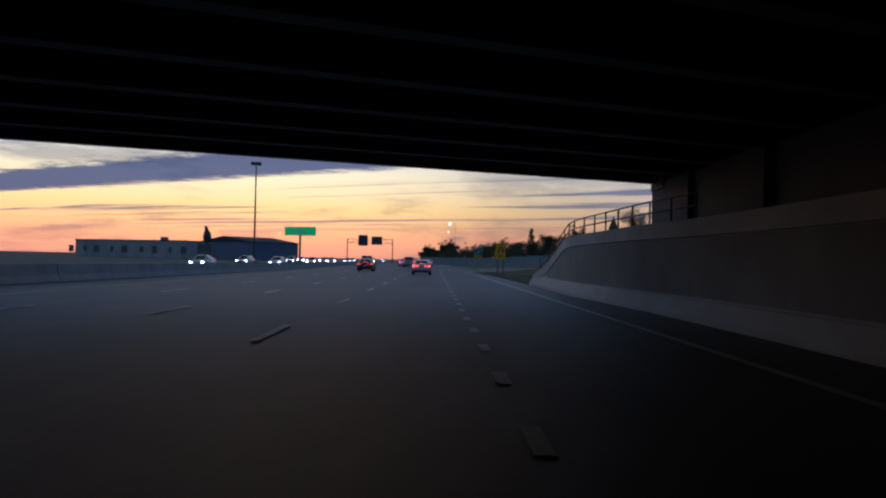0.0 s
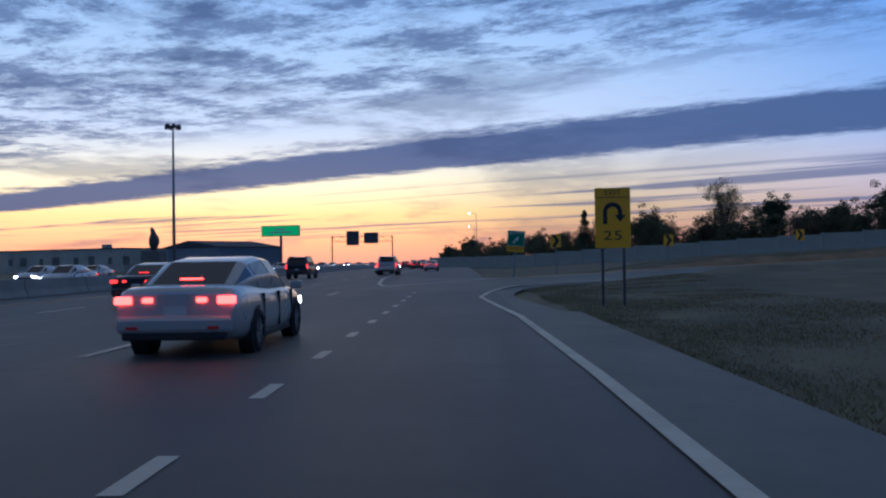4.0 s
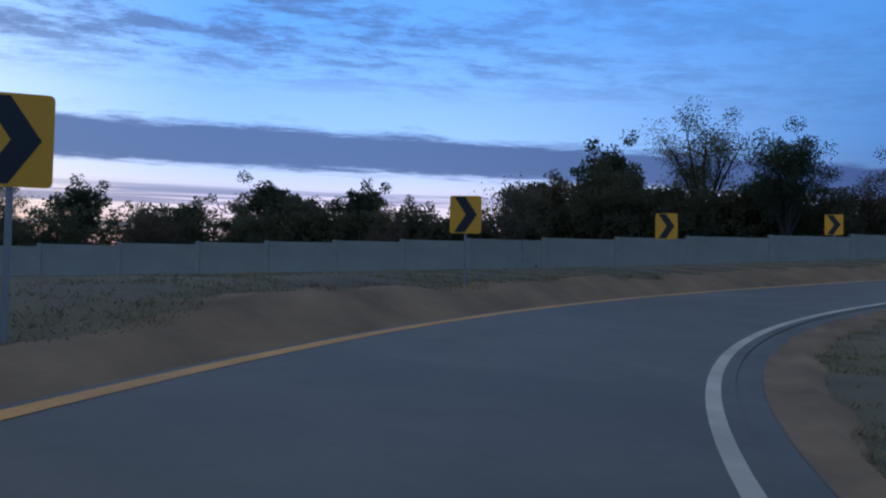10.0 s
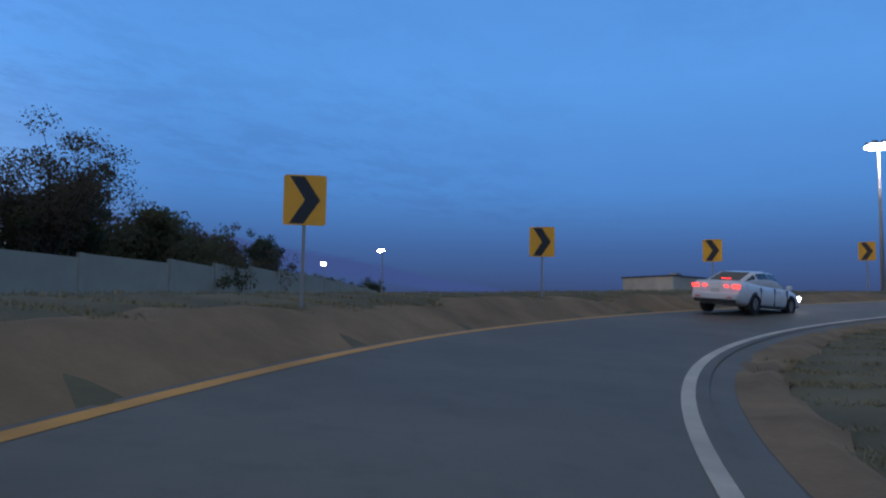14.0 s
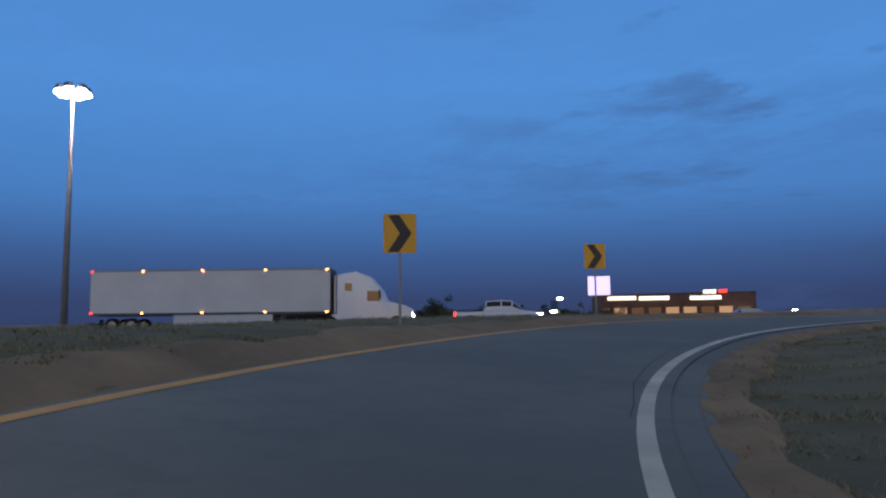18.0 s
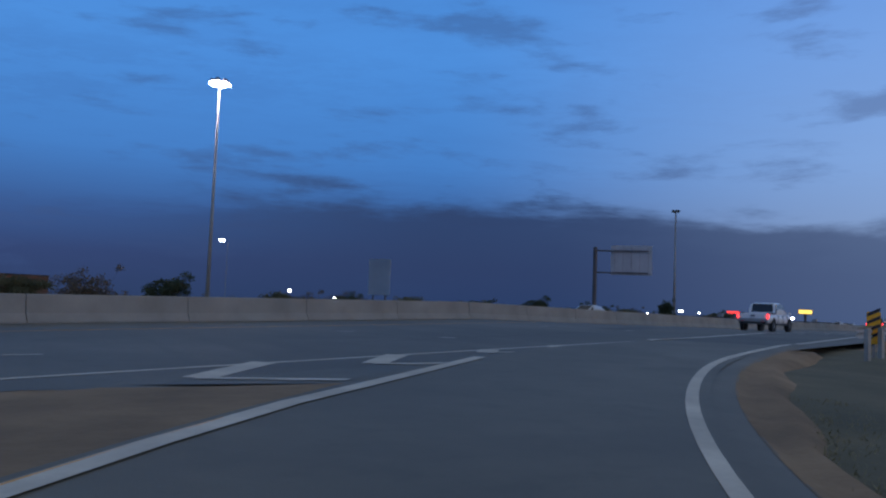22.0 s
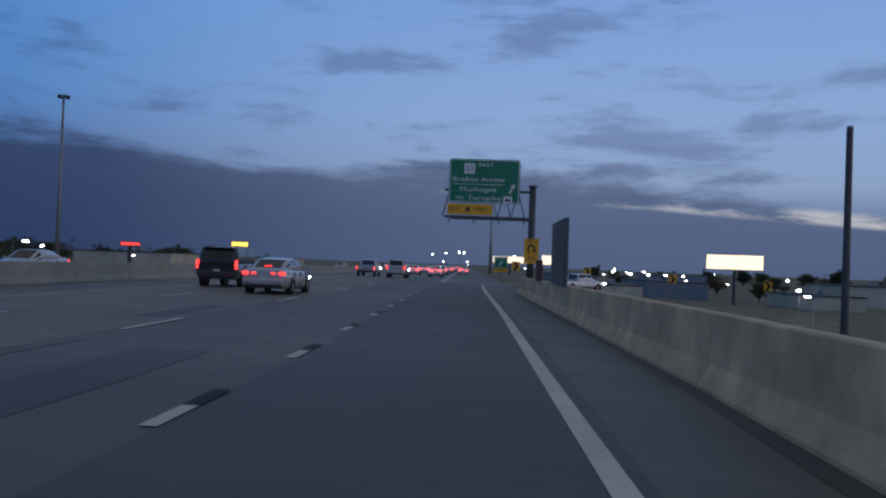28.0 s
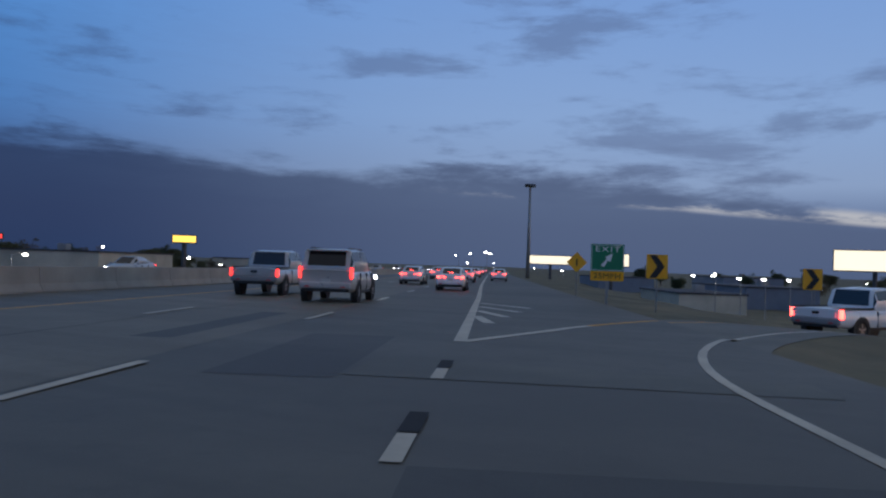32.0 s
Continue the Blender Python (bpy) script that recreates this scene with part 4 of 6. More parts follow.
def chevron_sign(x, y, zc, tx, ty, w=0.762, h=0.914, left=False, lean=0.0):
    """Yellow panel with a black chevron on a steel post; zc is the panel's centre."""
    g = height(x, y)
    ob = thing("chevron_sign", facing(x, y, g, tx, ty, lean), "yellow chevron curve sign on a steel post", "road sign", "chevron signs round the ramp")
    c = zc - g
    part("panel", sheet(rounded(w, h, 0.05, 0, c), -0.004, 0.0), "sign_yellow", ob, "yellow retroreflective panel")
    k = -1 if left else 1
    q = [(-0.36, 0.49), (-0.02, 0.49), (0.36, 0.0), (-0.02, -0.49), (-0.36, -0.49), (0.0, 0.0)]
    part("chevron", sheet([(k * a * w, c + b * h * 0.96) for a, b in q], -0.009, -0.0045), "sign_black", ob, "black chevron")
    part("post", boxed((0, 0.04, (c + h * 0.45 - 0.3) / 2), (0.06, 0.05, c + h * 0.45 + 0.3)), "steel", ob)
    return ob


CH = [(4.65, 125.6, 2.55, -1, 101), (14.1, 132.3, 2.6, 1.6, 110), (26.0, 136.85, 2.98, 8, 121), (37.65, 137.6, 3.48, 14.7, 126.4), (49.65, 135.7, 4.26, 31.8, 132),
      (60.8, 130.9, 4.98, 41.4, 132.1), (69.7, 123.5, 5.45, 50.6, 129.8), (76.5, 113.95, 6.18, 60.5, 124), (80.8, 103.25, 6.95, 70, 114), (82.05, 91.7, 7.45, 74, 106), (80.9, 79.15, 7.95, 77, 94)]
for c in CH:
    chevron_sign(*c)


def gore_sign(x, y, z0, tx, ty, w, h, lean, label, speed=True):
    g = height(x, y)
    ob = thing("exit_sign", facing(x, y, g, tx, ty, lean), label, "road sign")
    c = z0 - g
    ph = h * 0.26
    part("panel", sheet(rounded(w, h - ph - 0.02, 0.05, 0, c + (h + ph) / 2), -0.004, 0.0), "sign_green", ob, "green panel")
    part("border", frame_bars(w, h - ph - 0.02, c + (h + ph) / 2), "sign_white", ob)
    text_mesh("EXIT", 0.30 * w / 1.3, "sign_white", ob, 0, c + h - 0.22 * w / 1.3, -0.006, 1.25, w * 0.72)
    a = w / 1.3
    q = [(-0.26, -0.22), (-0.13, -0.30), (0.02, -0.02), (0.12, -0.08), (0.20, 0.26), (-0.10, 0.10), (-0.02, 0.06), (-0.14, -0.10)]
    part("arrow", sheet([(px_ * a, c + ph + (h - ph) * 0.42 + pz * a) for px_, pz in q], -0.009, -0.0045), "sign_white", ob, "white slanted arrow")
    part("speed_panel", sheet(rounded(w, ph, 0.03, 0, c + ph / 2), -0.004, 0.0), "sign_yellow", ob, "yellow advisory speed panel")
    if speed:
        text_mesh("25MPH", ph * 0.8, "sign_black", ob, 0, c + ph / 2, -0.006, 1.05, w * 0.8)
    part("post", boxed((0, 0.05, (c + h) / 2 - 0.15), (0.12, 0.09, c + h + 0.3)), "steel", ob)
    return ob


def frame_bars(w, h, cz, t=0.025, y=-0.0075):
    bm = bmesh.new()
    for s in (-1, 1):
        box(bm, (s * (w / 2 - 0.045), y, cz), (t, 0.004, h - 0.09))
        box(bm, (0, y, cz + s * (h / 2 - 0.045)), (w - 0.09 - 2 * t, 0.004, t))
    return bm


gore_sign(1.52, 124.6, 1.80, -0.9, 96, 1.24, 1.50, 5.0, "leaning green exit gore sign with yellow speed panel")


def hook_sign(name, m, c, w, h, label, post=0.0):
    """Yellow sign with the hooked arrow of a loop ramp and 25."""
    ob = thing(name, m, label, "road sign")
    part("panel", sheet(rounded(w, h, 0.05, 0, c), -0.004, 0.0), "sign_yellow", ob, "yellow panel")
    part("divider", boxed((0, -0.007, c + h * 0.34), (w * 0.94, 0.004, 0.02)), "sign_black", ob)
    text_mesh("EXIT", h * 0.12, "sign_black", ob, 0, c + h * 0.42, -0.007, 1.1)
    bm = bmesh.new()
    R, r, cz = w * 0.27, w * 0.15, c + h * 0.10
    pts = [(R * math.cos(radians(a)), cz + R * math.sin(radians(a))) for a in range(0, 181, 15)]
    inn = [(r * math.cos(radians(a)), cz + r * math.sin(radians(a))) for a in range(180, -1, -15)]
    part("hook", sheet([(R, cz - h * 0.06)] + pts + [(-R, cz - h * 0.20), (-r, cz - h * 0.20)] + inn + [(r, cz - h * 0.06)], -0.009, -0.0045), "sign_black", ob, "black hooked arrow")
    part("arrow_head", sheet([(R + w * 0.10, cz - h * 0.05), (r - w * 0.10, cz - h * 0.05), ((R + r) / 2, cz - h * 0.17)], -0.010, -0.005), "sign_black", ob)
    text_mesh("25", h * 0.22, "sign_black", ob, 0, c - h * 0.30, -0.007, 1.1, w * 0.5)
    if post:
        for sx in (-0.3, 0.3):
            part("post", boxed((sx * w, 0.05, (c + h * 0.4) / 2), (0.08, 0.07, c + h * 0.4)), "steel_dark", ob)
    return ob


gz_ = height(3.8, 91.6)
hook_sign("curve_speed_sign", facing(3.8, 91.6, gz_, 0.4, 40), 2.43 - gz_, 1.07, 1.84, "tall yellow exit curve sign with a hooked arrow", 1.0)

# cantilever sign gantry over the upper road
GP = Vector((-46.5, 10.25))
gan = thing("sign_gantry", pose(GP.x, GP.y, 5.6) @ ROT2, "cantilever gantry with a large green guide sign", "sign gantry")
part("pole", tubed((0, 0, -0.4), (0, 0, 7.1), 0.24, 0.22, 20), "steel_dark", gan, "thick dark steel pole", True)
part("base", boxed((0, 0, 0.1), (0.9, 0.9, 0.5), 0.03), "concrete", gan, "concrete footing")
for zz_ in (5.0, 6.75):
    part("arm", boxed((-2.95, -0.05, zz_), (5.6, 0.16, 0.16)), "steel_dark", gan)
for i in range(6):
    x0 = -0.5 - i * 0.9
    bm = bmesh.new()
    tube(bm, (x0, -0.05, 5.0), (x0 - 0.45, -0.05, 6.75), 0.035, seg=6)
    tube(bm, (x0 - 0.45, -0.05, 6.75), (x0 - 0.9, -0.05, 5.0), 0.035, seg=6)
    part("brace", bm, "steel_dark", gan)
gs = part("guide_sign", sheet(rounded(4.65, 2.9, 0.16, -3.2, 7.36), -0.26, -0.20), "sign_green", gan, "green guide sign panel")
part("sign_border", prism(rounded(4.56, 2.81, 0.14, -3.2, 7.36), -0.2635, -0.2605), "sign_white", gan)
part("sign_field", prism(rounded(4.46, 2.71, 0.12, -3.2, 7.36), -0.268, -0.264), "sign_green", gan)
for body, size, x, z, w in (("EAST", 0.30, -3.13, 8.43, 0.98), ("Broken Arrow", 0.42, -3.59, 7.47, 3.4), ("Muskogee", 0.42, -3.6, 6.81, 2.36), ("VIA", 0.28, -4.8, 6.26, 0.62), ("Turnpike", 0.42, -3.18, 6.24, 2.17)):
    text_mesh(body, size, "sign_white", gan, x, z, -0.272, 1.05, w)
part("rule", boxed((-3.59, -0.271, 7.15), (3.4, 0.005, 0.03)), "sign_white", gan)
part("route_marker", boxed((-4.19, -0.272, 8.18), (0.70, 0.006, 0.68), 0.002), "sign_white", gan, "white route shield")
text_mesh("51", 0.48, "sign_black", gan, -4.17, 8.15, -0.277)
part("route_marker", boxed((-1.64, -0.272, 6.17), (0.58, 0.006, 0.48), 0.002), "sign_white", gan)
part("marker_bar", boxed((-1.64, -0.277, 6.16), (0.34, 0.004, 0.16)), "sign_black", gan)
part("arrow", prism([(-1.60, 6.64), (-1.49, 6.58), (-1.30, 6.97), (-1.20, 6.91), (-1.18, 7.25), (-1.50, 7.09), (-1.40, 7.03)], -0.274, -0.270), "sign_white", gan)
part("exit_only_panel", prism(rounded(2.95, 0.70, 0.08, -4.1, 5.49), -0.262, -0.20), "sign_yellow", gan, "yellow exit only panel")
text_mesh("EXIT", 0.38, "sign_black", gan, -5.08, 5.49, -0.266, 1.1, 0.76)
text_mesh("ONLY", 0.38, "sign_black", gan, -3.36, 5.49, -0.266, 1.1, 0.95)
part("down_arrow", prism([(-4.32, 5.66), (-4.16, 5.66), (-4.16, 5.52), (-4.02, 5.52), (-4.24, 5.30), (-4.46, 5.52), (-4.32, 5.52)], -0.268, -0.2625), "sign_black", gan)
part("catwalk", boxed((-2.75, -0.35, 4.93), (5.2, 0.5, 0.22), 0.02), "steel_dark", gan)
part("pole_cap", tubed((0, 0, 7.08), (0, 0, 7.2), 0.32, 0.3, 20), "steel_dark", gan)
for i in range(4):
    part("light_bracket", tubed((-5.45 + i * 1.62, -0.6, 4.84), (-5.40 + i * 1.62, -0.75, 4.56), 0.04, seg=8), "steel_dark", gan)
hook_sign("ramp_speed_sign", pose(GP.x, GP.y, 5.6) @ ROT2 @ pose(0.02, -0.27, 0), 2.9, 0.96, 1.63, "yellow exit speed sign with hooked arrow on the gantry pole")

# ---------- vehicles ----------
def loft(rings, cap=True):
    bm = bmesh.new()
    rows = [[bm.verts.new(p) for p in r] for r in rings]
    n = len(rows[0])
    for a, b in zip(rows[:-1], rows[1:]):
        for i in range(n):
            bm.faces.new((a[i], a[(i + 1) % n], b[(i + 1) % n], b[i]))
    if cap:
        bm.faces.new(rows[0][::-1])
        bm.faces.new(rows[-1])
    bmesh.ops.recalc_face_normals(bm, faces=bm.faces)
    return bm


def body_ring(y, w, lo, belt):
    h = belt - lo
    half = [(w * 0.80, lo), (w * 0.92, lo + 0.05), (w * 0.975, lo + 0.14), (w, lo + 0.42 * h), (w * 0.995, lo + 0.6 * h), (w * 0.97, lo + 0.8 * h), (w * 0.915, belt - 0.045), (w * 0.83, belt), (w * 0.42, belt + 0.02)]
    return [(x, y, z) for x, z in half] + [(-x, y, z) for x, z in half[::-1]]


def dense(rows_, n=4):
    """Sections drawn smoothly between the given ones."""
    return [tuple(catmull(rows_, u)) for u in np.linspace(0, len(rows_) - 1, (len(rows_) - 1) * n + 1)]


def moulded(ob, angle=40):
    """Smooth shading that keeps the creases."""
    for f_ in ob.data.polygons:
        f_.use_smooth = True
    ob.data.set_sharp_from_angle(angle=radians(angle))
    return ob


def cabin_ring(y, wb, wt, zb, zt):
    half = [(wb, zb), (wb * 0.985, zb + (zt - zb) * 0.45), (wt + 0.05, zt - 0.05), (wt - 0.06, zt)]
    return [(x, y, z) for x, z in half] + [(-x, y, z) for x, z in half[::-1]]


def pane(c, margin=0.10, out=0.008, thick=0.006):
    """A thin glass pane set on a quad of four corners."""
    c = [Vector(p) for p in c]
    mid = sum(c, Vector()) / 4
    n = (c[1] - c[0]).cross(c[3] - c[0]).normalized()
    q = [p + (mid - p) * margin for p in c]
    bm = bmesh.new()
    a = [bm.verts.new(p + n * out) for p in q]
    b = [bm.verts.new(p + n * (out - thick)) for p in q]
    bm.faces.new(a)
    bm.faces.new(b[::-1])
    for i in range(4):
        bm.faces.new((a[(i + 1) % 4], a[i], b[i], b[(i + 1) % 4]))
    return bm


SHAPES = {
    "sedan": dict(body=[(-2.42, 0.74, 0.46, 0.86), (-2.34, 0.85, 0.30, 0.99), (-1.7, 0.905, 0.22, 1.02), (-0.5, 0.915, 0.20, 0.96), (0.9, 0.91, 0.20, 0.93), (1.7, 0.90, 0.22, 0.87), (2.2, 0.84, 0.26, 0.74), (2.42, 0.70, 0.34, 0.60)],
                  cabin=[(-1.86, 0.70, 0.63, 0.98, 1.04), (-1.05, 0.79, 0.60, 0.95, 1.38), (-0.25, 0.82, 0.60, 0.94, 1.46), (0.35, 0.82, 0.60, 0.92, 1.43), (1.28, 0.77, 0.66, 0.88, 0.94)], wheel=(0.33, -1.38, 1.42, 0.80), lamp=(0.67, 0.84, 0.24, 0.11)),
    "suv": dict(body=[(-2.52, 0.88, 0.55, 1.10), (-2.46, 0.97, 0.42, 1.16), (-1.7, 1.01, 0.36, 1.17), (0.0, 1.02, 0.34, 1.16), (1.1, 1.01, 0.34, 1.15), (1.9, 0.99, 0.38, 1.11), (2.4, 0.94, 0.42, 1.02), (2.56, 0.82, 0.5, 0.85)],
                cabin=[(-2.46, 0.90, 0.78, 1.12, 1.28), (-2.25, 0.94, 0.76, 1.12, 1.86), (-0.9, 0.95, 0.76, 1.12, 1.92), (0.5, 0.95, 0.74, 1.11, 1.88), (1.35, 0.90, 0.78, 1.10, 1.18)], wheel=(0.40, -1.5, 1.52, 0.88), lamp=(0.84, 1.06, 0.10, 0.40)),
    "pickup": dict(body=[(-2.92, 0.90, 0.60, 1.06), (-2.86, 0.97, 0.50, 1.12), (-1.6, 1.0, 0.44, 1.13), (-0.8, 1.0, 0.42, 1.13), (1.2, 1.0, 0.42, 1.13), (2.0, 0.98, 0.45, 1.12), (2.7, 0.94, 0.5, 1.02), (2.9, 0.84, 0.56, 0.9)],
                   cabin=[(-0.98, 0.90, 0.80, 1.09, 1.22), (-0.82, 0.92, 0.74, 1.09, 1.80), (0.2, 0.93, 0.74, 1.09, 1.87), (0.9, 0.93, 0.72, 1.09, 1.82), (1.75, 0.88, 0.78, 1.08, 1.16)], wheel=(0.41, -1.82, 1.82, 0.87), lamp=(0.86, 0.95, 0.11, 0.32)),
}
WHEELS = {}


def wheel_mesh(r):
    if r not in WHEELS:
        bm = bmesh.new()
        prof = [(0.62 * r, -0.11), (0.9 * r, -0.115), (r, -0.08), (r, 0.08), (0.9 * r, 0.115), (0.62 * r, 0.11)]
        rings = []
        for k_ in range(20):
            a = k_ / 20 * math.tau
            rings.append([bm.verts.new((x, q * math.cos(a), q * math.sin(a))) for q, x in prof])
        for i in range(20):
            a, b = rings[i], rings[(i + 1) % 20]
            for j in range(6):
                bm.faces.new((a[j], a[(j + 1) % 6], b[(j + 1) % 6], b[j]))
        tyre = mesh_of("wheel", bm, "rubber", smooth=True)
        bm = bmesh.new()
        tube(bm, (-0.09, 0, 0), (0.09, 0, 0), 0.63 * r, seg=20)
        for k_ in range(5):
            a = k_ / 5 * math.tau
            for sx in (-1, 1):
                box(bm, (0, 0, 0), (0.02, 0.10 * r, 0.5 * r), Matrix.Translation((sx * 0.1, 0, 0)) @ Matrix.Rotation(a, 4, "X") @ Matrix.Translation((0, 0, 0.3 * r)))
        WHEELS[r] = (tyre, mesh_of("rim", bm, "alloy"))
    return WHEELS[r]


def vehicle(name, kind, paint, m, label, tail="tail", head=True, group=""):
    S = SHAPES[kind]
    ob = thing(name, m, label, "car" if kind == "sedan" else kind if kind != "pickup" else "pickup truck", group)
    moulded(part("body", loft([body_ring(*s) for s in dense(S["body"])]), paint, ob))
    rings = [cabin_ring(*s) for s in S["cabin"]]
    bm = loft(rings)
    bmesh.ops.bevel(bm, geom=list(bm.edges), offset=0.025, segments=2, affect="EDGES", profile=0.5)
    moulded(part("cabin", bm, paint, ob), 60)
    n = len(rings)
    part("rear_window", pane([rings[0][4], rings[0][3], rings[1][3], rings[1][4]], 0.07), "glass", ob)
    part("windscreen", pane([rings[n - 2][4], rings[n - 2][3], rings[n - 1][3], rings[n - 1][4]], 0.07), "glass", ob)
    for j in range(0, n - 1):
        a, b = rings[j], rings[j + 1]
        mg = 0.16 if j in (0, n - 2) else 0.09
        part("side_window", pane([a[1], b[1], b[2], a[2]], mg), "glass", ob)
        part("side_window", pane([a[5], b[5], b[6], a[6]][::-1], mg), "glass", ob)
    r, y0, y1, x = S["wheel"]
    tyre, rim = wheel_mesh(r)
    for y in (y0, y1):
        for sx in (-1, 1):
            part("wheel_arch", tubed((sx * (x - 0.1), y, r), (sx * (S["body"][2][1] + 0.004), y, r), r * 1.16, seg=20), "trim", ob)
            w = shared("wheel", tyre, ob, pose(sx * (x + 0.03), y, r))
            shared("rim", rim, w)
    xl, zl, lw, lh = S["lamp"]
    yr, yf = S["body"][0][0], S["body"][-1][0]
    for sx in (-1, 1):
        part("tail_lamp", boxed((sx * xl * 1.08, yr + 0.02, zl), (lw, 0.14, lh), 0.02), tail, ob, "lit red tail lamp")
        part("headlamp", boxed((sx * xl, yf - 0.09, S["body"][-1][3] + 0.02), (0.30, 0.16, 0.13), 0.02), "head" if head else "glass", ob, "headlamp")
        part("mirror", boxed((sx * (S["body"][3][1] + 0.10), S["cabin"][-1][0] - 0.35, S["cabin"][-1][3] + 0.08), (0.20, 0.12, 0.15), 0.03), paint, ob)
    B = S["body"]
    lo, belt, w = B[3][2], B[3][3], B[3][1]
    part("rear_bumper", boxed((0, yr + 0.0, B[1][2] + 0.20), (B[1][1] * 1.9, 0.20, 0.24), 0.06), {"sedan": paint, "suv": paint, "pickup": "steel"}[kind], ob)
    part("bumper_trim", boxed((0, yr - 0.01, B[1][2] + 0.05), (B[1][1] * 1.7, 0.16, 0.13), 0.03), "trim", ob)
    part("front_bumper", boxed((0, yf - 0.03, B[-1][2] + 0.02), (B[-1][1] * 2.1, 0.16, 0.16), 0.05), "trim", ob)
    part("front_grille", boxed((0, yf + 0.005, (B[-1][2] + B[-1][3]) / 2), (0.9, 0.05, 0.2), 0.02), "trim", ob)
    part("number_plate", boxed((0, yr - (0.02 if kind != "sedan" else -0.01), B[0][2] + 0.22), (0.31, 0.04, 0.15)), "plate", ob, "pale number plate")
    doors = {"sedan": (-1.0, 0.05, 1.05), "suv": (-1.3, 0.0, 1.15), "pickup": (-0.9, 0.25, 1.3)}[kind]
    for sx in (-1, 1):
        for yd in doors:
            part("door_seam", boxed((sx * w * 0.985, yd, lo + (belt - lo) * 0.52), (0.05, 0.012, (belt - lo) * 0.74)), "trim", ob)
        for yd in doors[:2]:
            part("door_handle", boxed((sx * (w * 0.985), yd + 0.16, lo + (belt - lo) * 0.76), (0.07, 0.19, 0.035), 0.01), paint, ob)
        part("sill", boxed((sx * w * 0.90, (S["wheel"][1] + S["wheel"][2]) / 2, lo + 0.04), (0.16, S["wheel"][2] - S["wheel"][1] - 1.0, 0.10), 0.02), "trim", ob)
        part("reflector", boxed((sx * w * 0.62, yr - 0.05, B[1][2] + 0.16), (0.16, 0.14, 0.04)), "sign_red", ob)
    if kind == "sedan":
        part("centre_brake_lamp", boxed((0, S["cabin"][0][0] + 0.18, 1.12), (0.34, 0.05, 0.03)), tail, ob)
        for sx in (-1, 1):
            part("inner_lamp", boxed((sx * 0.38, yr + 0.015, zl), (0.15, 0.10, 0.07), 0.02), tail, ob)
        part("boot_seam", boxed((0, yr + 0.03, 0.70), (1.1, 0.05, 0.012)), "trim", ob)
    if kind == "suv":
        for sx in (-1, 1):
            part("roof_rail", boxed((sx * 0.66, -0.7, 1.93), (0.05, 2.6, 0.05), 0.015), "steel_dark", ob)
        part("spoiler", boxed((0, -2.32, 1.84), (1.44, 0.30, 0.06), 0.02), paint, ob)
        part("hatch_seam", boxed((0, yr + 0.01, 0.72), (1.5, 0.05, 0.015)), "trim", ob)
    if kind == "pickup":
        part("cargo_bed", boxed((0, -1.9, 1.09), (1.62, 1.7, 0.10)), "trim", ob, "dark open cargo bed")
        part("tailgate", boxed((0, yr + 0.0, 0.88), (1.46, 0.08, 0.44), 0.02), paint, ob)
        part("tailgate_handle", boxed((0, yr - 0.045, 0.98), (0.26, 0.03, 0.09), 0.01), "trim", ob)
        for sx in (-1, 1):
            part("bed_rail", boxed((sx * 0.88, -1.9, 1.15), (0.12, 1.85, 0.05), 0.015), "trim", ob)
    return ob


def on1(X, y, back=False):
    return pose(h1(X, y), y, z1(y), 0, 0, 2.3 + (180 if back else 0))


def on2(s, r, back=False):
    x, y = h2(s, r)
    return pose(x, y, z2(s) + 0.01, 0, 0, -math.degrees(HEAD2) + (180 if back else 0))


def on_ramp(i, lat):
    x, y, z = ramp_at(i, lat)
    yaw = math.degrees(math.atan2(RN[i, 1], RN[i, 0]))
    return pose(x, y, z + 0.01) @ Matrix.Rotation(radians(yaw), 4, "Z") @ Matrix.Rotation(math.atan(RT[i]), 4, "Y")


sedan_w = vehicle("white_sedan", "sedan", "car_white", on_ramp(108, -2.6), "white sedan with red tail lamps on the loop ramp")
vehicle("silver_sedan", "sedan", "car_silver", on1(-1.2, 80), "silver sedan in a through lane of the highway", "brake")
vehicle("braking_sedan", "sedan", "car_white", on1(-6.0, 160), "pale sedan with bright red brake lamps near the exit", "brake")
vehicle("black_sedan", "sedan", "car_black", on1(-7.9, 95), "black sedan with red tail lamps on the highway")
vehicle("dark_suv", "suv", "car_black", on1(-11.3, 138), "black boxy off-roader with red tail lamps")
vehicle("silver_suv", "suv", "car_silver", on1(-4.6, 150), "silver sport utility vehicle far ahead on the highway")
vehicle("white_hatchback", "sedan", "car_silver", on1(-1.2, 178), "silver sedan far down the highway")
far_tail = vehicle("far_car", "sedan", "car_black", on1(-4.6, 205), "dark distant car with red tail lamps", group="distant traffic")
for X, y in ((-8, 225), (-1.2, 250), (-4.6, 290), (-11.3, 270), (-8, 330), (-1.2, 360), (-4.6, 410)):
    copy_thing(far_tail, on1(X, y))
oncoming = vehicle("oncoming_car", "sedan", "car_silver", on1(-22.8, 118, True), "oncoming car with bright white headlamps", group="oncoming traffic")
for X, y in ((-26.4, 92), (-22.8, 152), (-30, 170), (-26.4, 195), (-22.8, 215), (-26.4, 250), (-22.8, 270), (-30, 300), (-26.4, 330), (-22.8, 380), (-26.4, 430), (-30, 480)):
    copy_thing(oncoming, on1(X, y, True))
for X, y in ((-30, 128), (-33.5, 145), (-22.8, 182), (-33.5, 205), (-30, 232), (-22.8, 300), (-26.4, 360), (-30, 400), (-22.8, 450)):
    copy_thing(oncoming, on1(X, y, True))
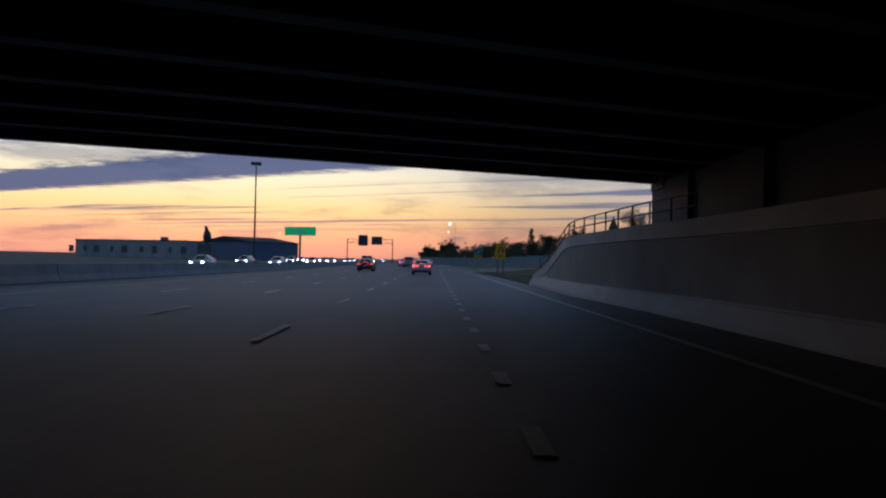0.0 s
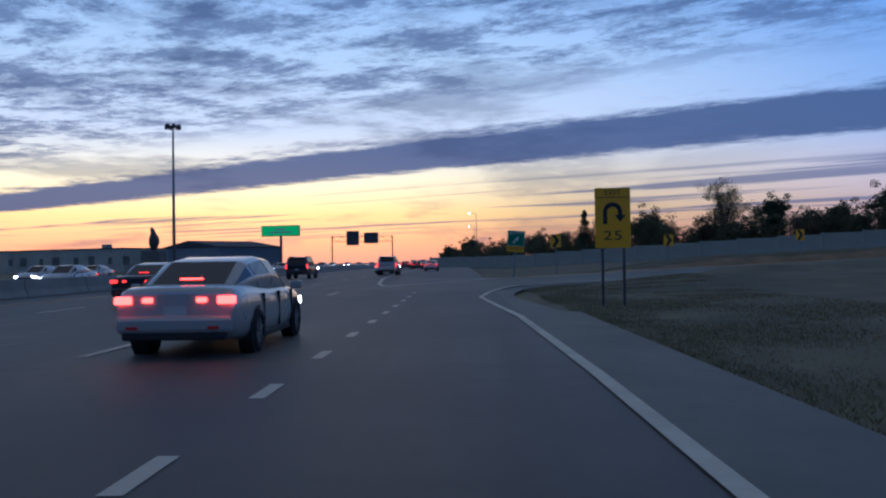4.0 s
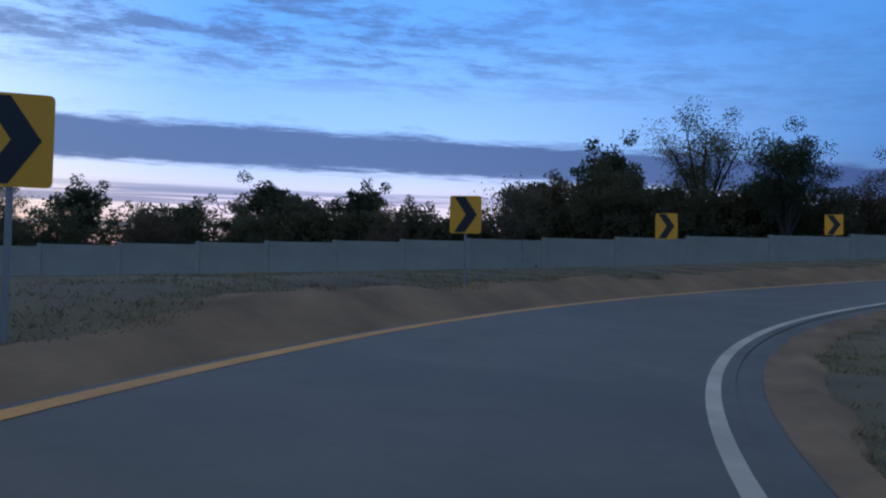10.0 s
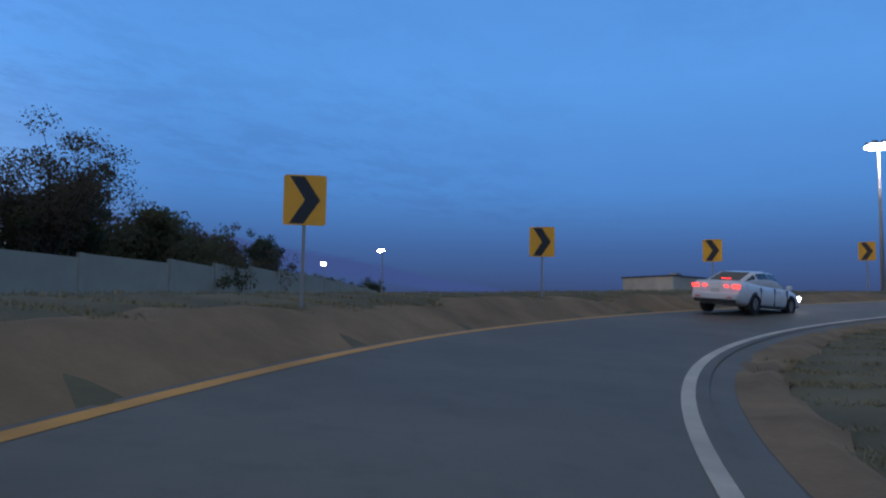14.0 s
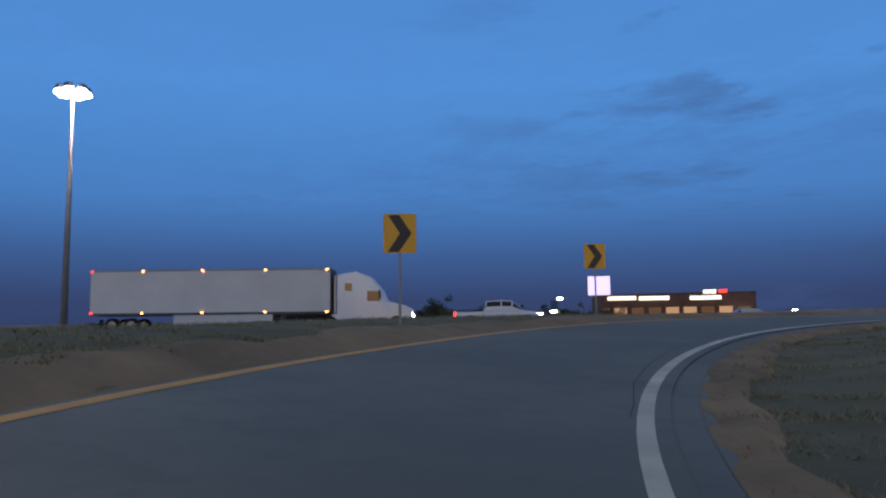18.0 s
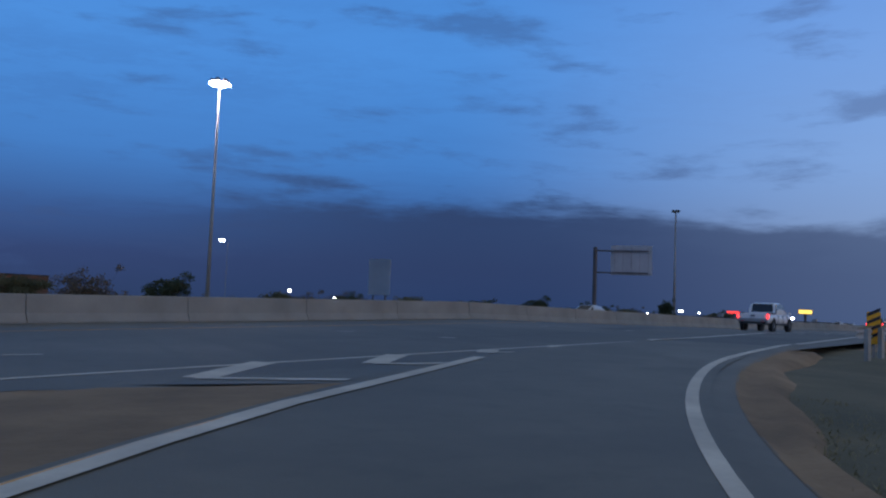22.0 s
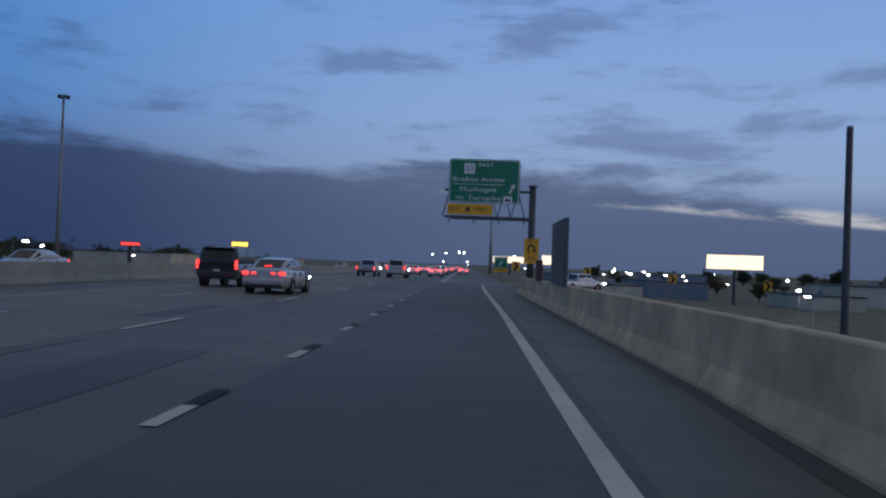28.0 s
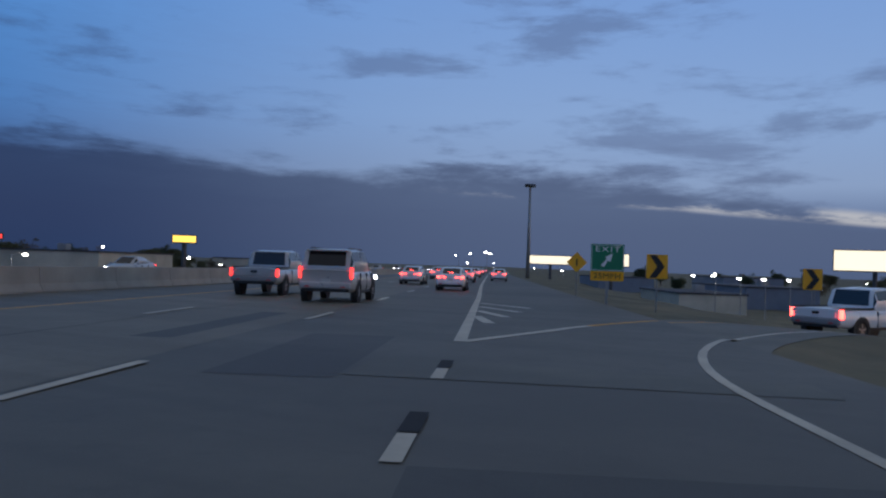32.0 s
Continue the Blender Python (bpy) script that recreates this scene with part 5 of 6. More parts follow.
stopped = vehicle("stopped_car", "suv", "car_white", on1(-8.0, 300), "pale car with bright brake lamps in a far jam", "brake", group="far jam")
for X, y in ((-4.6, 318), (-11.3, 312), (-8.0, 345), (-4.6, 352), (-11.3, 352), (-1.2, 318)):
    copy_thing(stopped, on1(X, y))
# upper road
vehicle("white_pickup", "pickup", "car_white", on2(-25.0, -9.2), "white crew-cab pickup truck with red tail lamps")
vehicle("white_suv", "suv", "car_silver", on2(83.0, -8.6), "pale full-size sport utility vehicle with tall tail lamps")
vehicle("silver_pickup", "pickup", "car_silver", on2(87.0, -12.2), "silver pickup truck with a lit red tailgate strip")
vehicle("grey_sedan", "sedan", "car_silver", on2(30.0, -8.9), "silver sedan with red tail lamps in a middle lane")
vehicle("black_suv", "suv", "car_black", on2(36.0, -12.6), "black sport utility vehicle beside the median")
far2 = vehicle("queueing_car", "sedan", "car_white", on2(104, -5.2), "white car with red tail lamps in the queue", "brake", group="queueing traffic")
for s, r in ((118, -8.9), (135, -5.2), (150, -8.9), (163, -12.6), (180, -5.2), (205, -8.9), (235, -5.2), (260, -12.6), (290, -8.9), (330, -5.2), (150, -1.7)):
    copy_thing(far2, on2(s, r))
facing_car = vehicle("facing_car", "sedan", "car_silver", on2(40, -25, True), "car with white headlamps on the opposite carriageway", group="opposite traffic")
for s, r in ((-20, -25), (75, -25), (110, -29), (150, -25), (210, -25), (280, -29), (-75, -29), (-110, -25), (350, -25)):
    copy_thing(facing_car, on2(s, r, True))


def truck(m):
    ob = thing("semi_truck", m, "white semi-trailer truck with orange marker lamps", "truck")
    part("trailer_box", boxed((0, -6.1, 2.72), (2.55, 16.0, 2.85), 0.03), "trailer", ob, "long white dry-van trailer")
    part("trailer_rail", boxed((0, -6.1, 1.24), (2.58, 16.0, 0.14)), "steel_dark", ob)
    part("rear_door_frame", boxed((0, -14.12, 2.72), (2.5, 0.06, 2.8)), "steel", ob)
    part("door_bar", boxed((0.35, -14.17, 2.7), (0.05, 0.05, 2.6)), "steel_dark", ob)
    part("door_bar", boxed((-0.35, -14.17, 2.7), (0.05, 0.05, 2.6)), "steel_dark", ob)
    part("underride_guard", boxed((0, -14.1, 0.62), (2.3, 0.1, 0.12)), "steel_dark", ob)
    for i in range(15):
        for sx in (-1, 1):
            part("side_rib", boxed((sx * 1.277, -13.4 + i * 1.05, 2.72), (0.012, 0.05, 2.6)), "trailer", ob)
    part("top_rail", boxed((0, -6.1, 4.12), (2.6, 16.02, 0.10)), "steel", ob)
    for sx in (-1, 1):
        part("side_skirt", boxed((sx * 1.2, -5.2, 0.85), (0.04, 6.6, 0.62)), "trailer", ob)
        part("landing_leg", boxed((sx * 0.8, -1.2, 0.72), (0.14, 0.14, 1.0)), "steel_dark", ob)
        part("mud_flap", boxed((sx * 0.98, -13.4, 0.55), (0.6, 0.02, 0.7)), "rubber", ob)
        part("fuel_tank", tubed((sx * 0.95, 3.4, 0.7), (sx * 0.95, 4.7, 0.7), 0.3, seg=14), "alloy", ob)
        part("exhaust_stack", tubed((sx * 1.02, 2.2, 1.2), (sx * 1.02, 2.2, 3.7), 0.09, seg=10), "alloy", ob)
    part("front_bulkhead", boxed((0, 1.93, 2.72), (2.5, 0.03, 2.8)), "steel_dark", ob)
    part("chassis", boxed((0, 2.6, 0.95), (0.95, 7.6, 0.25)), "trim", ob)
    cab = [(2.35, 1.15, 1.0, 3.75), (3.6, 1.2, 1.0, 3.95), (4.6, 1.2, 0.95, 3.55), (5.3, 1.18, 0.9, 2.75), (5.6, 1.12, 0.85, 2.05)]
    part("sleeper_cab", loft([[(w, y, 0.75), (w, y, zt * 0.6), (w * 0.95, y, zt - 0.15), (w * 0.8, y, zt), (-w * 0.8, y, zt), (-w * 0.95, y, zt - 0.15), (-w, y, zt * 0.6), (-w, y, 0.75)] for y, w, _, zt in cab]), "car_white", ob, "white aerodynamic sleeper cab")
    part("bonnet", loft([[(w, y, 0.6), (w, y, zt - 0.2), (w * 0.7, y, zt), (-w * 0.7, y, zt), (-w, y, zt - 0.2), (-w, y, 0.6)] for y, w, zt in ((5.5, 1.1, 2.0), (6.6, 1.0, 1.75), (7.3, 0.9, 1.45))]), "car_white", ob)
    for sx in (-1, 1):
        part("cab_window", boxed((sx * 1.195, 4.75, 2.3), (0.03, 0.8, 0.65), 0.01), "glass", ob)
        part("sleeper_window", boxed((sx * 1.19, 3.1, 2.9), (0.03, 0.45, 0.5), 0.01), "glass", ob)
        part("headlamp", boxed((sx * 0.72, 7.25, 1.05), (0.34, 0.14, 0.22), 0.02), "head", ob)
        part("side_fairing", boxed((sx * 1.1, 3.3, 0.75), (0.12, 2.6, 0.75), 0.02), "car_white", ob)
        part("mirror", boxed((sx * 1.4, 5.2, 2.4), (0.2, 0.1, 0.6), 0.02), "trim", ob)
        for y in (-14.0, -10.6, -6.6, -2.4, 1.7):
            for z in (4.1, 1.3):
                part("marker_lamp", boxed((sx * 1.29, y, z), (0.05, 0.16, 0.09)), "tail" if y < -13 else "amber", ob)
        part("tail_lamp", boxed((sx * 0.95, -14.18, 1.25), (0.3, 0.06, 0.12)), "tail", ob)
    for x in (-0.5, -0.15, 0.15, 0.5, -1.1, 1.1):
        part("marker_lamp", boxed((x, -14.17, 4.1), (0.1, 0.05, 0.07)), "tail", ob)
    tyre, rim = wheel_mesh(0.5)
    for y in (-12.6, -11.3, 0.6, 1.9, 6.3):
        for sx in (-1, 1):
            w = shared("wheel", tyre, ob, Matrix.Translation((sx * 1.05, y, 0.5)) @ Matrix.Diagonal((2.0, 1, 1, 1)))
            shared("rim", rim, w)
    return ob


truck(on2(-110.0, -12.6))
vehicle("following_pickup", "pickup", "car_white", on2(-97.0, -12.6), "white pickup truck running ahead of the truck")


# ---------- trees ----------
def leaf_cloud(rng, clumps, leaves, size):
    """Many small leaf quads gathered round clump centres."""
    c = np.repeat(np.array(clumps), leaves, axis=0)
    n = len(c)
    off = rng.normal(size=(n, 3))
    off /= np.linalg.norm(off, axis=1)[:, None]
    pts = c[:, :3] + off * (rng.random((n, 1)) ** 0.45) * c[:, 3:4] * np.array([1, 1, 0.8])
    u = rng.normal(size=(n, 3))
    u /= np.linalg.norm(u, axis=1)[:, None]
    v = np.cross(u, rng.normal(size=(n, 3)))
    v /= np.linalg.norm(v, axis=1)[:, None] + 1e-9
    s = size * (0.6 + 0.8 * rng.random((n, 1)))
    q = np.stack([pts - u * s, pts + v * s * 0.6, pts + u * s, pts - v * s * 0.6], 1).reshape(-1, 3)
    return q


def tree(name, x, y, h, spread, label, leaf="leaf", seed=1, density=60, low=0.28, bare=False, lean=0.0, leafsize=0.16):
    rng = np.random.default_rng(seed)
    g = height(x, y)
    ob = thing(name, pose(x, y, g - 0.1), label, "tree")
    bm = bmesh.new()
    base = Vector((0, 0, 0))
    fork = Vector((lean * h * 0.2, 0, h * low))
    r0 = 0.022 * h + 0.06
    tube(bm, base, fork, r0, r0 * 0.75, 9)
    clumps = []
    limbs = 12 if not bare else 14
    for i in range(limbs):
        a = i / limbs * math.tau + rng.random() * 0.7
        rise = h * (0.35 + 0.62 * rng.random()) * (1 - low)
        out = spread * (0.35 + 0.65 * rng.random()) * (1.05 - 0.5 * rise / (h * (1 - low)))
        tip = fork + Vector((math.cos(a) * out + lean * rise * 0.3, math.sin(a) * out, rise))
        mid = fork + (tip - fork) * 0.5 + Vector((rng.normal() * 0.2, rng.normal() * 0.2, h * 0.05))
        tube(bm, fork, mid, r0 * 0.5, r0 * 0.28, 6)
        tube(bm, mid, tip, r0 * 0.28, r0 * 0.07, 5)
        for k_ in range(6):
            b0 = mid + (tip - mid) * rng.random()
            b1 = b0 + Vector(rng.normal(size=3)) * spread * 0.22 + Vector((0, 0, spread * 0.12))
            tube(bm, b0, b1, r0 * 0.12, r0 * 0.03, 4)
            clumps.append((*b1, spread * (0.16 + 0.14 * rng.random())))
        clumps.append((*tip, spread * (0.18 + 0.14 * rng.random())))
        clumps.append((*mid, spread * (0.2 + 0.16 * rng.random())))
    part("trunk", bm, "bark", ob)
    q = leaf_cloud(rng, clumps, int(density * 1.7) if not bare else max(7, density // 6), leafsize * 0.72)
    me = bpy.data.meshes.new("crown")
    me.from_pydata(q.tolist(), [], np.arange(len(q)).reshape(-1, 4).tolist())
    me.materials.append(M[leaf])
    c = new("crown", me)
    c.parent = ob
    return ob


def conifer(x, y, h, seed=3):
    rng = np.random.default_rng(seed)
    ob = thing("conifer_tree", pose(x, y, height(x, y) - 0.1), "dark narrow evergreen conifer tree", "tree")
    part("trunk", tubed((0, 0, 0), (0, 0, h * 0.95), 0.16, 0.03, 8), "bark", ob)
    cl = []
    for i in range(70):
        f = rng.random() ** 0.8
        r = h * 0.20 * (1 - f) + 0.15
        a = rng.random() * math.tau
        cl.append((r * math.cos(a) * rng.random() ** 0.4, r * math.sin(a) * rng.random() ** 0.4, h * (0.08 + 0.92 * f), 0.35 + 0.5 * (1 - f)))
    q = leaf_cloud(rng, cl, 50, 0.14)
    me = bpy.data.meshes.new("crown")
    me.from_pydata(q.tolist(), [], np.arange(len(q)).reshape(-1, 4).tolist())
    me.materials.append(M["leaf_dark"])
    new("crown", me).parent = ob
    return ob


def tall(x, y, top):
    return top - height(x, y)


tree("oak_tree", 51.5, 250, tall(51.5, 250, 18.2), 6.5, "tall broad leafy tree above the hedge line", "leaf", 5, 70)
conifer(17.5, 222, tall(17.5, 222, 10.4))
tree("leafy_tree", 87, 151.3, tall(87, 151.3, 15.4), 5.2, "dense dark green tree behind the noise wall", "leaf_dark", 7, 120, 0.2, leafsize=0.14)
tree("leafy_tree", 77.5, 164, tall(77.5, 164, 12.2), 5.0, "broad olive-leaved tree behind the noise wall", "leaf", 8, 150, 0.12, leafsize=0.15)
tree("leafy_tree", 84, 160, tall(84, 160, 10.6), 4.8, "low spreading tree behind the noise wall", "leaf", 18, 140, 0.1, leafsize=0.15)
tree("thin_tree", 88.8, 160, tall(88.8, 160, 19.8), 6.6, "tall sparse tree with half its leaves gone", "leaf", 9, 75, 0.22, leafsize=0.13)
tree("thin_tree", 99, 145, tall(99, 145, 12.9), 5.4, "sparse autumn tree behind the noise wall", "leaf_brown", 10, 85, 0.25, leafsize=0.13)
tree("bare_tree", 66, 167, tall(66, 167, 9.6), 5.0, "small bare-branched tree behind the wall", "leaf_brown", 11, 30, 0.2, True)
tree("leafy_tree", 93, 149, tall(93, 149, 8.8), 4.0, "low rounded tree behind the noise wall", "leaf", 12, 110, 0.15, leafsize=0.14)
tree("leafy_tree", 108, 137, tall(108, 137, 8.0), 3.4, "low bushy tree at the end of the tree row", "leaf", 13, 90, 0.15, leafsize=0.14)
tree("bare_tree", 117, 133, tall(117, 133, 8.0), 4.0, "half-bare tree at the end of the tree row", "leaf_brown", 14, 70, 0.2, True)
woods = [tree("hedge_tree", 30, 226, 7.5, 4.2, "dark rounded hedgerow tree", "leaf", 21, 60, 0.12, leafsize=0.22),
         tree("hedge_tree", 40, 214, 8.0, 4.6, "brownish half-bare hedgerow tree", "leaf_brown", 22, 36, 0.15, leafsize=0.2),
         tree("hedge_tree", 62, 196, 8.6, 4.4, "dark dense hedgerow tree", "leaf_dark", 23, 60, 0.12, leafsize=0.22)]
rng = np.random.default_rng(77)
spots = []
for f in np.linspace(0, 1, 34):
    x = float(np.interp(f, [0, 0.25, 0.6, 1.0], [2, 22, 58, 76])) + rng.normal() * 2.0
    y = float(np.interp(f, [0, 0.25, 0.6, 1.0], [330, 238, 204, 168])) + rng.normal() * 3.0
    spots.append((x, y, (0.65 + 0.55 * rng.random()) * (1.0 if f < 0.35 else 0.78)))
for x, y, k_ in ((60, 176, 0.5), (66, 171, 0.5), (71, 169, 0.6), (79, 170, 1.1), (84, 168, 1.1), (91, 155, 0.95), (96, 150, 0.9), (104, 145, 0.8), (112, 141, 0.75), (120, 137, 0.7), (128, 133, 0.6), (52, 186, 0.6), (47, 192, 0.6), (70, 178, 0.55), (82, 176, 1.1)):
    spots.append((x, y, k_))
for f in np.linspace(0, 1, 12):
    spots.append((float(-4 - 30 * f) + rng.normal(), 380 + 260 * f, 0.8 + 0.5 * rng.random()))
for i, (x, y, k_) in enumerate(spots):
    copy_thing(woods[i % 3], pose(x, y, height(x, y) - 0.1, 0, 0, rng.random() * 360) @ Matrix.Diagonal((k_, k_, k_ * (0.85 + 0.35 * rng.random()), 1)))

# scrub that fills the gaps under the tree row
rng = np.random.default_rng(41)
cl = []
for x0, y0, x1, y1, n in ((-10, 300, 18, 234, 120), (18, 234, 58, 190, 260), (58, 190, 78, 168, 200), (76, 168, 95, 152, 300), (92, 152, 132, 136, 230)):
    for f in rng.random(n):
        cx, cy = x0 + (x1 - x0) * f + rng.normal() * 1.6, y0 + (y1 - y0) * f + rng.normal() * 1.6
        hh = (1.6 + 2.8 * rng.random()) * (1.75 if 74 < cx < 96 else 1.45)
        for z_ in np.arange(0.5, hh, 0.9):
            cl.append((cx + rng.normal() * 0.4, cy + rng.normal() * 0.4, height(cx, cy) + z_, 0.7 + 0.5 * rng.random()))
q = leaf_cloud(rng, cl, 46, 0.17)
me = bpy.data.meshes.new("scrub")
me.from_pydata(q.tolist(), [], np.arange(len(q)).reshape(-1, 4).tolist())
me.materials.append(M["leaf"])
tagged(new("scrub", me), "dull olive scrub under the tree row", "bushes", "", "stuff")

# concrete noise wall with posts and panels
NW = [(-14, 250), (8, 222), (28, 200), (46, 183), (62, 168), (77, 156), (88, 146), (99, 138), (122, 129), (150, 119)]
nwall = thing("noise_wall", Matrix(), "grey precast concrete noise wall with square posts", "wall", kind="structure")
pts = [Vector(p) for p in NW]
seg = []
for a, b in zip(pts[:-1], pts[1:]):
    n = max(1, round((b - a).length / 6.0))
    for j in range(n):
        seg.append((a + (b - a) * j / n, a + (b - a) * (j + 1) / n))
for a, b in seg:
    d = b - a
    ga, gb = height(a.x, a.y), height(b.x, b.y)
    g, top = min(ga, gb) - 0.3, (ga + gb) / 2 + 2.45
    yaw = math.degrees(math.atan2(d.y, d.x))
    part("panel", boxed((0, 0, 0), (d.length - 0.36, 0.14, top - g)), "noise_panel", nwall).matrix_basis = pose((a.x + b.x) / 2, (a.y + b.y) / 2, (top + g) / 2, 0, 0, yaw)
    part("post", boxed((0, 0, 0), (0.36, 0.30, ga + 2.6 - g), 0.02), "noise_panel", nwall).matrix_basis = pose(a.x, a.y, (ga + 2.6 + g) / 2, 0, 0, yaw)


# ---------- masts and lamps ----------
def high_mast(x, y, top, lit, label, r=0.30):
    g = height(x, y)
    ob = thing("high_mast_light", pose(x, y, g), label, "light mast")
    h = top - g
    part("pole", tubed((0, 0, -0.3), (0, 0, h), r, r * 0.45, 12), "steel", ob, "tapered steel pole", True)
    bm = bmesh.new()
    for i in range(16):
        a, b = i / 16 * math.tau, (i + 1) / 16 * math.tau
        tube(bm, (0.75 * math.cos(a), 0.75 * math.sin(a), h - 0.2), (0.75 * math.cos(b), 0.75 * math.sin(b), h - 0.2), 0.05, seg=6)
    part("ring", bm, "steel_dark", ob)
    for i in range(6):
        a = i / 6 * math.tau
        c = (1.0 * math.cos(a), 1.0 * math.sin(a))
        part("luminaire", boxed((*c, h - 0.1), (0.55, 0.55, 0.42), 0.08), "steel_dark", ob)
        part("lens", tubed((*c, h - 0.58), (*c, h - 0.31), 0.46, 0.30, 12), "mast_lamp" if lit else "window_dark", ob, "glowing lens" if lit else "")
    return ob


high_mast(-51.3, 195.1, 23.9, False, "tall unlit high-mast light pole beside the highway")
high_mast(128, 63.1, 25.6, True, "lit high-mast light pole over the interchange")
high_mast(48.4, -39.9, 36.0, True, "tall lit high-mast light pole south of the road")
high_mast(-116.4, -127.6, 41.2, False, "distant unlit high-mast light pole", 0.5)
high_mast(-125.2, 49.1, 39.0, False, "tall unlit high-mast light pole in the field", 0.4)
high_mast(-226.4, -72.5, 27.0, False, "distant unlit light pole beside the upper highway", 0.5)
pole = thing("utility_pole", pose(-53.8, 28.7, height(-53.8, 28.7)), "plain dark slender utility pole below the highway", "pole")
part("shaft", tubed((0, 0, -0.4), (0, 0, 17.0 - height(-53.8, 28.7)), 0.26, 0.2, 12), "steel_dark", pole)
part("cap", tubed((0, 0, 17.0 - height(-53.8, 28.7)), (0, 0, 17.15 - height(-53.8, 28.7)), 0.23, 0.16, 12), "steel", pole)


def street_lamp(x, y, top, mat="lamp_warm", size=0.5, yaw=0.0, name="street_lamp", label="lit street lamp on a slender pole", group="street lamps"):
    g = height(x, y)
    ob = thing(name, pose(x, y, g, 0, 0, yaw), label, "street lamp", group)
    h = top - g
    part("pole", tubed((0, 0, -0.3), (0, 0, h), 0.11, 0.06, 8), "steel", ob)
    part("arm", tubed((0, 0, h), (1.6, 0, h + 0.25), 0.05, 0.04, 6), "steel", ob)
    part("head", boxed((1.9, 0, h + 0.27), (0.8, 0.36, 0.16), 0.04), "steel_dark", ob)
    part("lens", boxed((1.9, 0, h + 0.27 - 0.09 - size * 0.2), (size, size, size * 0.4), size * 0.1), mat, ob, "glowing lens")
    return ob


street_lamp(160, 117.2, 14.1, size=0.9)
street_lamp(204, 123, 15.4, size=1.0)
street_lamp(240, 118, 13, size=1.0)
street_lamp(262, 126, 13, size=1.0)
street_lamp(11.3, -192, 25.8, "lamp_white", 1.5)
street_lamp(64, 236, 5.5, "lamp_white", 0.6)
lot = street_lamp(-150, 20, 5.0, "lamp_white", 0.7, name="yard_lamp", label="lit white yard lamp in the far lots", group="yard lamps")
rng = np.random.default_rng(5)
for i in range(64):
    if i < 30:
        s, r = 130 + 330 * rng.random(), 26 + 150 * rng.random()
        h = 2.5 + 5.0 * rng.random()
    elif i < 52:
        s, r = -40 + 420 * rng.random(), -70 - 200 * rng.random()
        h = 5.0 + 5.5 * rng.random()
    else:
        s, r = 380 + 320 * rng.random(), -30 + 60 * rng.random()
        h = 6.0 + 9.0 * rng.random()
    x, y = h2(s, r)
    k_ = max(0.5, (h - height(x, y)) / (5.0 - height(-150, 20)))
    copy_thing(lot, pose(x, y, height(x, y), 0, 0, rng.random() * 360) @ Matrix.Diagonal((1, 1, k_, 1)))
row = street_lamp(*h2(185, 33), 6.8, "lamp_white", 0.5, name="wall_lamp", label="bright white lamp in a row beside a low shed", group="row of white lamps")
for i in range(1, 5):
    x, y = h2(185 + i * 1.0, 33 + i * 4.2)
    copy_thing(row, pose(x, y, height(x, y)))


# ---------- buildings and billboards ----------
def house(name, x, y, yaw, w, d, h, wall, label, rise=0.0, zbase=None, windows=0, lit=False, category="building"):
    g = (height(x, y) if zbase is None else zbase) - 0.3
    ob = thing(name, pose(x, y, g, 0, 0, yaw), label, category)
    part("wall", boxed((0, 0, h / 2), (w, d, h), 0.05), wall, ob)
    if rise:
        part("roof", prism([(-w / 2 - 0.4, h), (w / 2 + 0.4, h), (w / 2 + 0.4, h + 0.2), (0, h + rise), (-w / 2 - 0.4, h + 0.2)], -d / 2 - 0.3, d / 2 + 0.3), "roof", ob)
    else:
        part("roof", boxed((0, 0, h + 0.12), (w + 0.5, d + 0.5, 0.3)), "roof", ob)
        part("roof_unit", boxed((w * 0.2, 0, h + 0.9), (2.2, 1.8, 1.3), 0.05), "steel", ob)
    for i in range(windows):
        cx = -w / 2 + w * (i + 0.5) / windows
        part("window", boxed((cx, -d / 2 - 0.02, h * 0.55), (w / windows * 0.62, 0.06, h * 0.32)), "window_lit" if lit else "window_dark", ob)
    return ob


house("warehouse", -88, 326, -36, 32, 24, 7.2, "metal_wall", "long blue-grey metal warehouse with a low ridge roof", 2.4)
shop = house("mural_building", -119, 296, -22, 50, 16, 6.6, "stucco", "long pale building with a faded mural wall")
for i, (cx, w, hh) in enumerate(((-27, 4.5, 4.0), (-20, 3, 3.2), (-14.5, 5, 4.2), (-7, 2.6, 3.4), (-1, 5.5, 4.2), (7, 3.5, 3.6), (13, 4.2, 4.4), (20, 2.8, 3.2), (26, 4.6, 4.0))):
    part("mural_shape", boxed((cx, -8.04, 3.4), (w * 0.55, 0.06, hh * 0.6), 0.02), "mural", shop)
house("brick_shed", -176, 260, -20, 30, 16, 8.2, "brick", "dark brick commercial building", 0)
rings = []
for z, r, dx in ((0, 0.5, 0), (0.9, 1.1, 0), (2.2, 1.5, 0.1), (3.6, 1.25, 0.1), (4.6, 0.7, -0.1), (5.4, 0.62, -0.3), (6.1, 0.25, -0.6)):
    rings.append([(dx + r * math.cos(a / 10 * math.tau), r * 0.7 * math.sin(a / 10 * math.tau), z) for a in range(10)])
st = new("roof_figure", mesh_of("roof_figure", loft(rings), "steel_dark", smooth=True))
st.matrix_basis = pose(-88.6, 274.8, 5.2)
tagged(st, "dark rounded advertising figure on a mound", "figure")
bm = boxed((-88.6, 274.8, 2.4), (5, 5, 5.6), 0.2)
tagged(new("figure_plinth", mesh_of("figure_plinth", bm, "concrete_dark")), "dark square plinth under a figure", "plinth")


